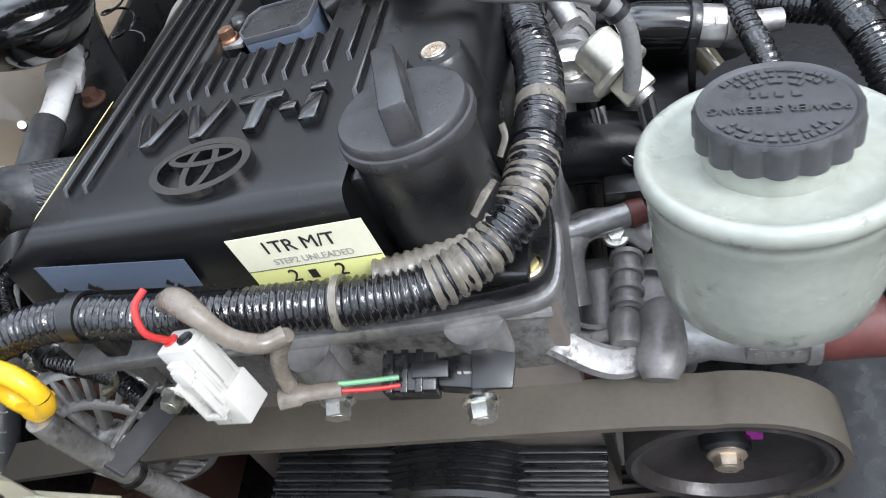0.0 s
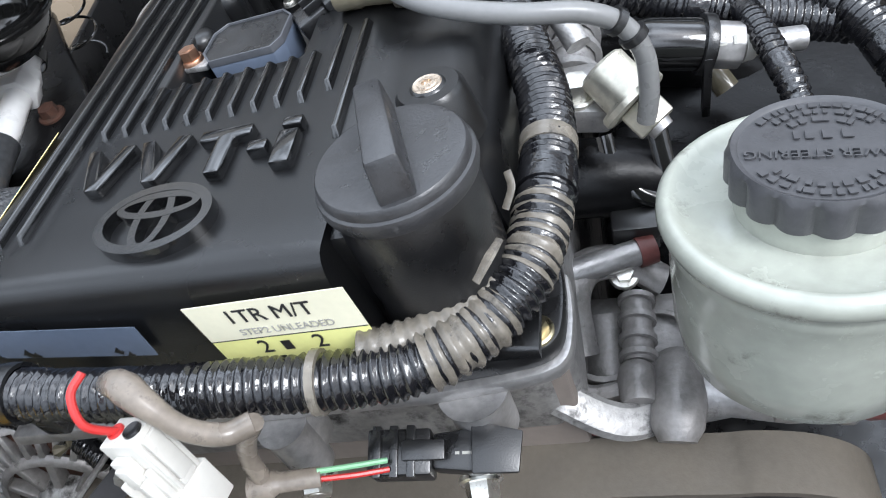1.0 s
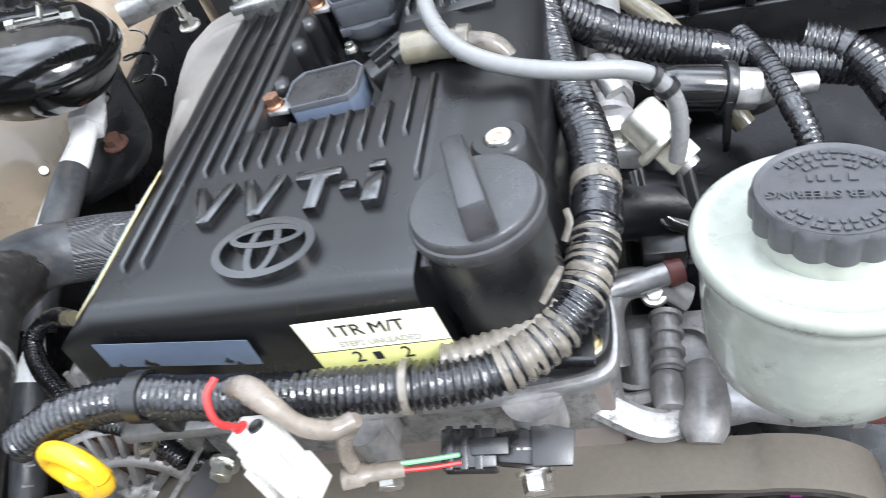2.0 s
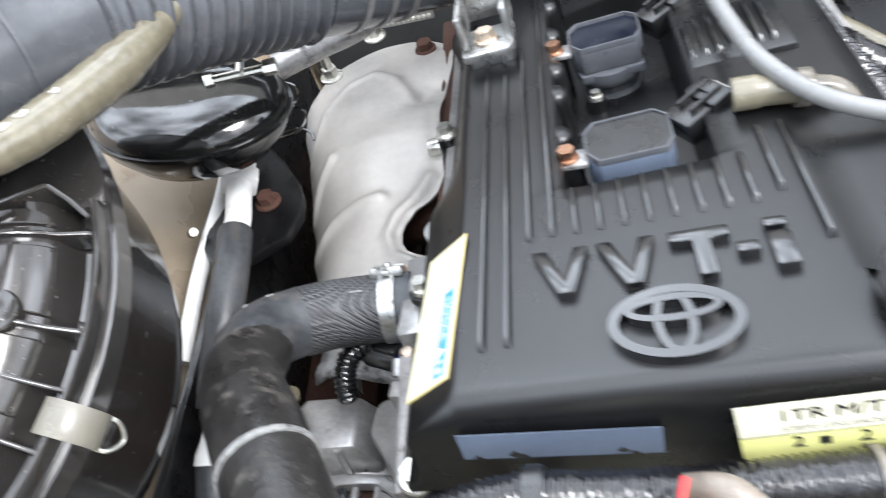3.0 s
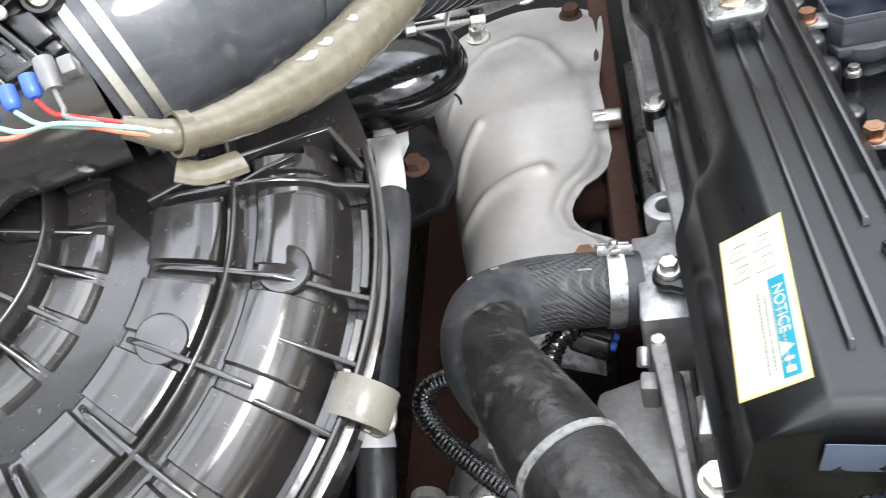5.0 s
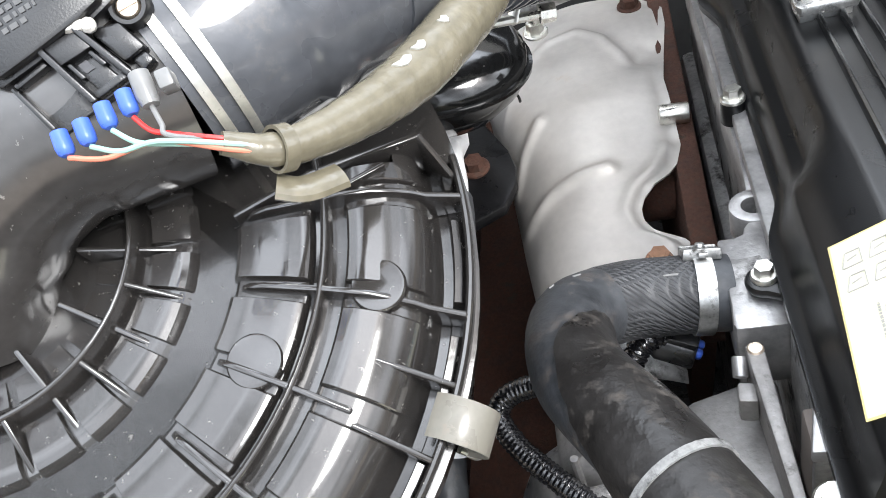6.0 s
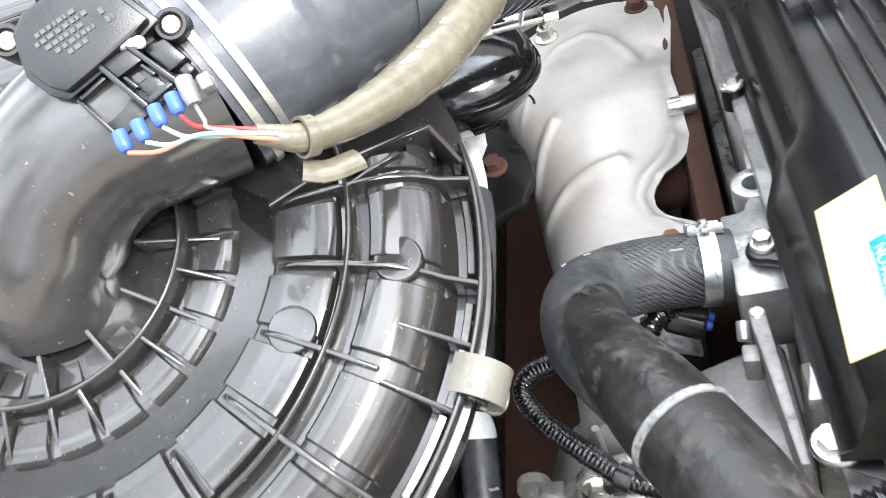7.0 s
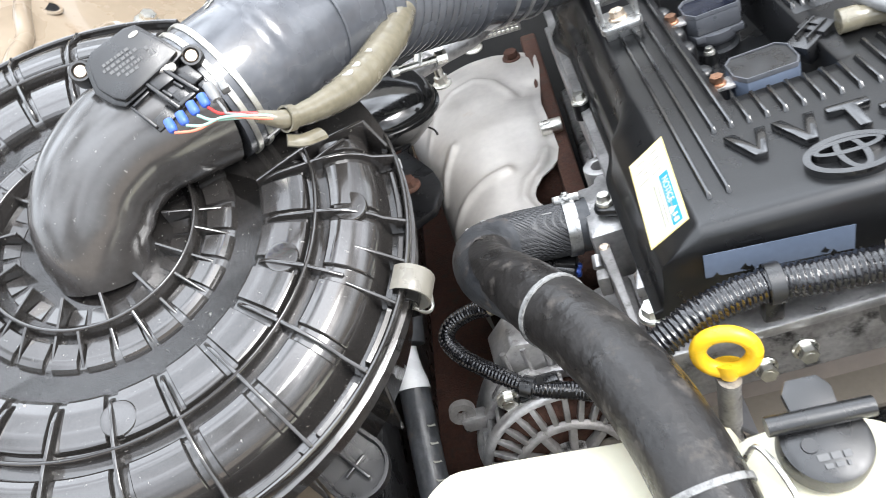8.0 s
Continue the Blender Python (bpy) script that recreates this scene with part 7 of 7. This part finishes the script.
part("silver_cap", sweep([(0.2262, 0.0408, -0.0815), (0.240, 0.041, -0.0848)], 0.0115, 8), ALU, inj, "silver cap", bevel=0.0012)
part("seal", sweep([(0.240, 0.041, -0.0848), (0.2455, 0.042, -0.086)], [0.0085, 0.0075], 16), WHITE, inj, "white seal")
part("stem", sweep([(0.2455, 0.042, -0.086), (0.270, 0.046, -0.090)], 0.0060, 14), ALU, inj)
part("drop_bracket", box(0.2215, 0.2255, 0.026, 0.031, -0.115, -0.078), CAPBLACK, inj, bevel=0.0006)
bars([(-0.004, 0.004, 0.0, 0.0045)], GREYINK, inj, aim((0.233, 0.0335, -0.0745), (0, -0.55, 0.83)))

for pts_, r, lab in (([(0.138, 0.066, -0.030), (0.165, 0.068, -0.052), (0.211, 0.069, -0.074), (0.253, 0.069, -0.090), (0.32, 0.069, -0.11)], 0.0110, "black corrugated conduit crossing behind the fuel pipe"),
                     ([(0.238, 0.084, -0.082), (0.2465, 0.052, -0.078), (0.252, 0.022, -0.078), (0.257, 0.0, -0.084), (0.260, -0.02, -0.10)], 0.0066, "glossy black corrugated branch conduit"),
                     ([(0.27, 0.080, -0.088), (0.293, 0.072, -0.094), (0.306, 0.050, -0.098), (0.318, 0.01, -0.11), (0.326, -0.04, -0.13)], 0.0110, "glossy black corrugated branch conduit")):
    cd = thing("branch_conduit", lab, "wiring harness", None, group="branch conduits")
    part("conduit", corrugated(smooth_path(pts_, 8), r, 0.004), CONDUIT, cd, sharp=70)
    branch = smooth_path(pts_, 8)
    for i_ in (6, 17):
        part("tape_tie", sweep(branch[i_:i_ + 3], r * 1.04, 18), CONDUIT, cd, "black tape turn")
tanp = thing("heater_hose", "olive-brown heater hose at the back", "hose", None)
part("hose_body", sweep(smooth_path([(0.14, 0.22, -0.075), (0.159, 0.169, -0.078), (0.182, 0.130, -0.080), (0.205, 0.100, -0.088), (0.24, 0.06, -0.13)], 8), 0.0068, 14), LOOMTAPE, tanp)

plenum = thing("intake_plenum", "black plastic intake plenum with ribs", "intake manifold", None)
part("plenum_body", box(0.185, 0.42, -0.03, 0.40, -0.30, -0.128), PLENUM, plenum, m=pose(0, 0, 0, 0, 4, 0), bevel=0.018)
for k in range(4):
    part("runner", sweep(smooth_path([(0.145, -0.005 + 0.1 * k, -0.115), (0.175, -0.004 + 0.1 * k, -0.118), (0.215, 0.0 + 0.1 * k, -0.135), (0.26, 0.0 + 0.1 * k, -0.165)], 6), 0.020, 18), PLENUM, plenum)
part("rib", box(0.19, 0.40, 0.148, 0.152, -0.145, -0.112), CAPBLACK, plenum, bevel=0.001)
part("panel", box(0.195, 0.42, 0.155, 0.40, -0.128, -0.104), PLENUM, plenum, bevel=0.004)
for x in (0.215, 0.25, 0.285):
    part("snap_clip", joined(box(x, x + 0.014, 0.150, 0.162, -0.104, -0.094), box(x + 0.004, x + 0.010, 0.146, 0.151, -0.110, -0.090)), CAPBLACK, plenum, bevel=0.0008)
stay = thing("plenum_stay", "black stamped steel stay below the fuel damper", "bracket", None)
part("stay_plate", sweep(smooth_path([(0.173, 0.000, -0.092), (0.176, -0.010, -0.103), (0.186, -0.020, -0.112), (0.196, -0.022, -0.118)], 6), 0.004, 6, flat=0.4), GLOSS, stay)
part("stay_plate", sweep(smooth_path([(0.196, 0.006, -0.086), (0.199, -0.006, -0.102), (0.203, -0.018, -0.118)], 6), 0.005, 6, flat=0.3), GLOSS, stay)
part("plug", box(0.172, 0.195, -0.036, -0.018, -0.138, -0.120), CAPBLACK, stay, bevel=0.002)

pipe2 = thing("coolant_bypass_pipe", "short bare aluminium bypass pipe with maroon end", "pipe", None)
part("pipe", sweep([(0.140, -0.054, -0.130), (0.170, -0.045, -0.131), (0.186, -0.040, -0.132)], 0.0066, 16), ALU, pipe2)
part("end_ring", sweep([(0.183, -0.041, -0.132), (0.191, -0.0385, -0.1325)], [0.0076, 0.0076], 16), MAROON, pipe2, "maroon end")

pump = thing("power_steering_pump", "cast aluminium power steering pump with bracket", "pump", None)
part("body", sweep([(0.190, -0.100, -0.162), (0.202, -0.100, -0.160), (0.216, -0.102, -0.156), (0.238, -0.104, -0.152), (0.262, -0.104, -0.152)], [0.0150, 0.0155, 0.0130, 0.0165, 0.0165], 24), ALU, pump, sharp=50)
part("collar", sweep([(0.258, -0.104, -0.152), (0.264, -0.104, -0.152)], 0.0180, 24), ALU, pump, bevel=0.001)
part("end_cap", sweep([(0.264, -0.104, -0.152), (0.270, -0.104, -0.152), (0.292, -0.104, -0.153)], [0.0155, 0.0165, 0.0155], 20), MAROON, pump, "maroon painted end cap", sharp=50)
part("name_pad", box(0.230, 0.256, -0.1235, -0.1180, -0.1465, -0.1355), ALU, pump, bevel=0.001)
bars([(-0.010, 0.010, 0.0, 0.0045)], ALUDARK, pump, aim((0.243, -0.1238, -0.1410), (0, -1, 0.05)) @ pose(0, 0, 0, 0, 0, 180), "name_bars")
part("barrel", sweep([(0.1955, -0.090, -0.152), (0.1950, -0.096, -0.150), (0.1935, -0.112, -0.149), (0.1915, -0.122, -0.150), (0.1910, -0.128, -0.152)], [0.0100, 0.0118, 0.0122, 0.0115, 0.0080], 24), DULLALU, pump, sharp=40)
part("flat", box(0.186, 0.200, -0.121, -0.108, -0.170, -0.158), ALU, pump, bevel=0.002)
arm = thing("pump_bracket", "grey cast aluminium pump bracket with curved arm", "bracket", None)
part("arm", sweep(smooth_path([(0.116, -0.082, -0.116), (0.127, -0.100, -0.124), (0.137, -0.110, -0.130), (0.148, -0.116, -0.133), (0.161, -0.120, -0.141), (0.172, -0.120, -0.147), (0.184, -0.115, -0.152), (0.196, -0.108, -0.156)], 8), 0.0082, 8, flat=0.42), ALUDARK, arm)
part("arch", sweep(smooth_path([(0.152, -0.085, -0.150), (0.150, -0.062, -0.136), (0.158, -0.046, -0.134), (0.176, -0.040, -0.140), (0.194, -0.046, -0.150)], 8), 0.0095, 12, flat=0.7), DULLALU, arm)
part("back_plate", box(0.142, 0.215, -0.090, -0.045, -0.230, -0.158), DULLALU, arm, bevel=0.008)
for r_, x_, y_ in ((0.016, 0.163, -0.078), (0.012, 0.190, -0.074)):
    part("cast_rib", lathe([(r_, -0.002), (r_ + 0.003, -0.002), (r_ + 0.003, 0.004), (r_, 0.004)], 24, close=False), DULLALU, arm, m=hold((x_, y_, -0.158)), bevel=0.0008)
part("cast_wall", sweep(smooth_path([(0.146, -0.100, -0.150), (0.158, -0.104, -0.152), (0.176, -0.100, -0.150), (0.186, -0.088, -0.147)], 6), 0.0045, 10), DULLALU, arm)
part("bolt_barrel", sweep([(0.1804, -0.058, -0.145), (0.1787, -0.0930, -0.146)], 0.0072, 18), DULLALU, arm, bevel=0.001)
for q in (0.0, 0.35, 0.7, 1.0):
    part("barrel_ring", lathe([(0.0070, -0.0016), (0.0088, -0.0014), (0.0088, 0.0014), (0.0070, 0.0016)], 20, close=False), DULLALU, arm, m=aim((0.1804 - 0.0017 * q, -0.060 - 0.030 * q, -0.1452), (0.05, 1, 0)))
part("bolt_barrel", sweep([(0.1772, -0.0950, -0.146), (0.1770, -0.1000, -0.145), (0.1769, -0.1125, -0.146)], [0.0078, 0.0088, 0.0080], 18), DULLALU, arm, bevel=0.001)
part("bolt_barrel", sweep([(0.164, -0.060, -0.160), (0.166, -0.092, -0.168)], 0.0125, 20), DULLALU, arm, bevel=0.001)
part("clip_nut", hexbolt(0.005, 0.005), STEEL, arm, "zinc nut", aim((0.176, -0.047, -0.141), (0, -0.3, 1)))
part("red_hint", sweep([(0.150, -0.112, -0.165), (0.168, -0.112, -0.167)], 0.006, 10), MAROON, arm, "maroon plug")
right_tube = thing("return_hose", "black return hose with bright fitting beside the pump", "hose", None)
part("hose_body", sweep(smooth_path([(0.300, -0.06, -0.12), (0.305, -0.085, -0.125), (0.312, -0.115, -0.14), (0.31, -0.15, -0.18)], 6), 0.010, 16), RUBBER, right_tube)
part("fitting", sweep([(0.299, -0.055, -0.118), (0.302, -0.072, -0.122)], 0.0115, 8), ALU, right_tube, bevel=0.001)

# ---- cap details of the steering reservoir ----
CAPTOP = hold((0, 0, 0.0168), pose(0, 0, 0, 0, 0, 172))
lettering("POWER STEERING", 0.0058, GREYCAP, pscap, CAPTOP @ pose(0, 0.0035, 0), "raised_print", 0.0005)
bars([(-0.0085, 0.0085, 0.0, 0.0042)], GREYCAP, pscap, CAPTOP @ pose(0, -0.0062, 0) @ Matrix.Diagonal((1, 1, 4, 1)), "raised_print")


def arc_bars(rows, material, parent, m, name="raised_print"):
    """Small raised dashes on arcs (radius, first and last angle, height) for writing that cannot be read."""
    rng, meshes = random.Random(5), []
    for r, a0, a1, h in rows:
        a = a0
        while a < a1:
            w = h * rng.uniform(0.5, 1.3)
            meshes.append(moved(box(-w / 2, w / 2, -h / 2, h / 2, 0, 0.0005), pose(r * math.cos(radians(a)), r * math.sin(radians(a)), 0, 0, 0, a - 90)))
            a += math.degrees((w + h * rng.uniform(0.35, 0.7)) / r)
    return tagged(part(name, joined(*meshes), material, parent, "", m), kind="stuff")


arc_bars([(0.0225, 35, 145, 0.0024), (0.0188, 40, 140, 0.0024), (0.0225, 215, 325, 0.0024), (0.0188, 222, 318, 0.0024), (0.0146, 235, 305, 0.0026)], GREYCAP, pscap, CAPTOP)
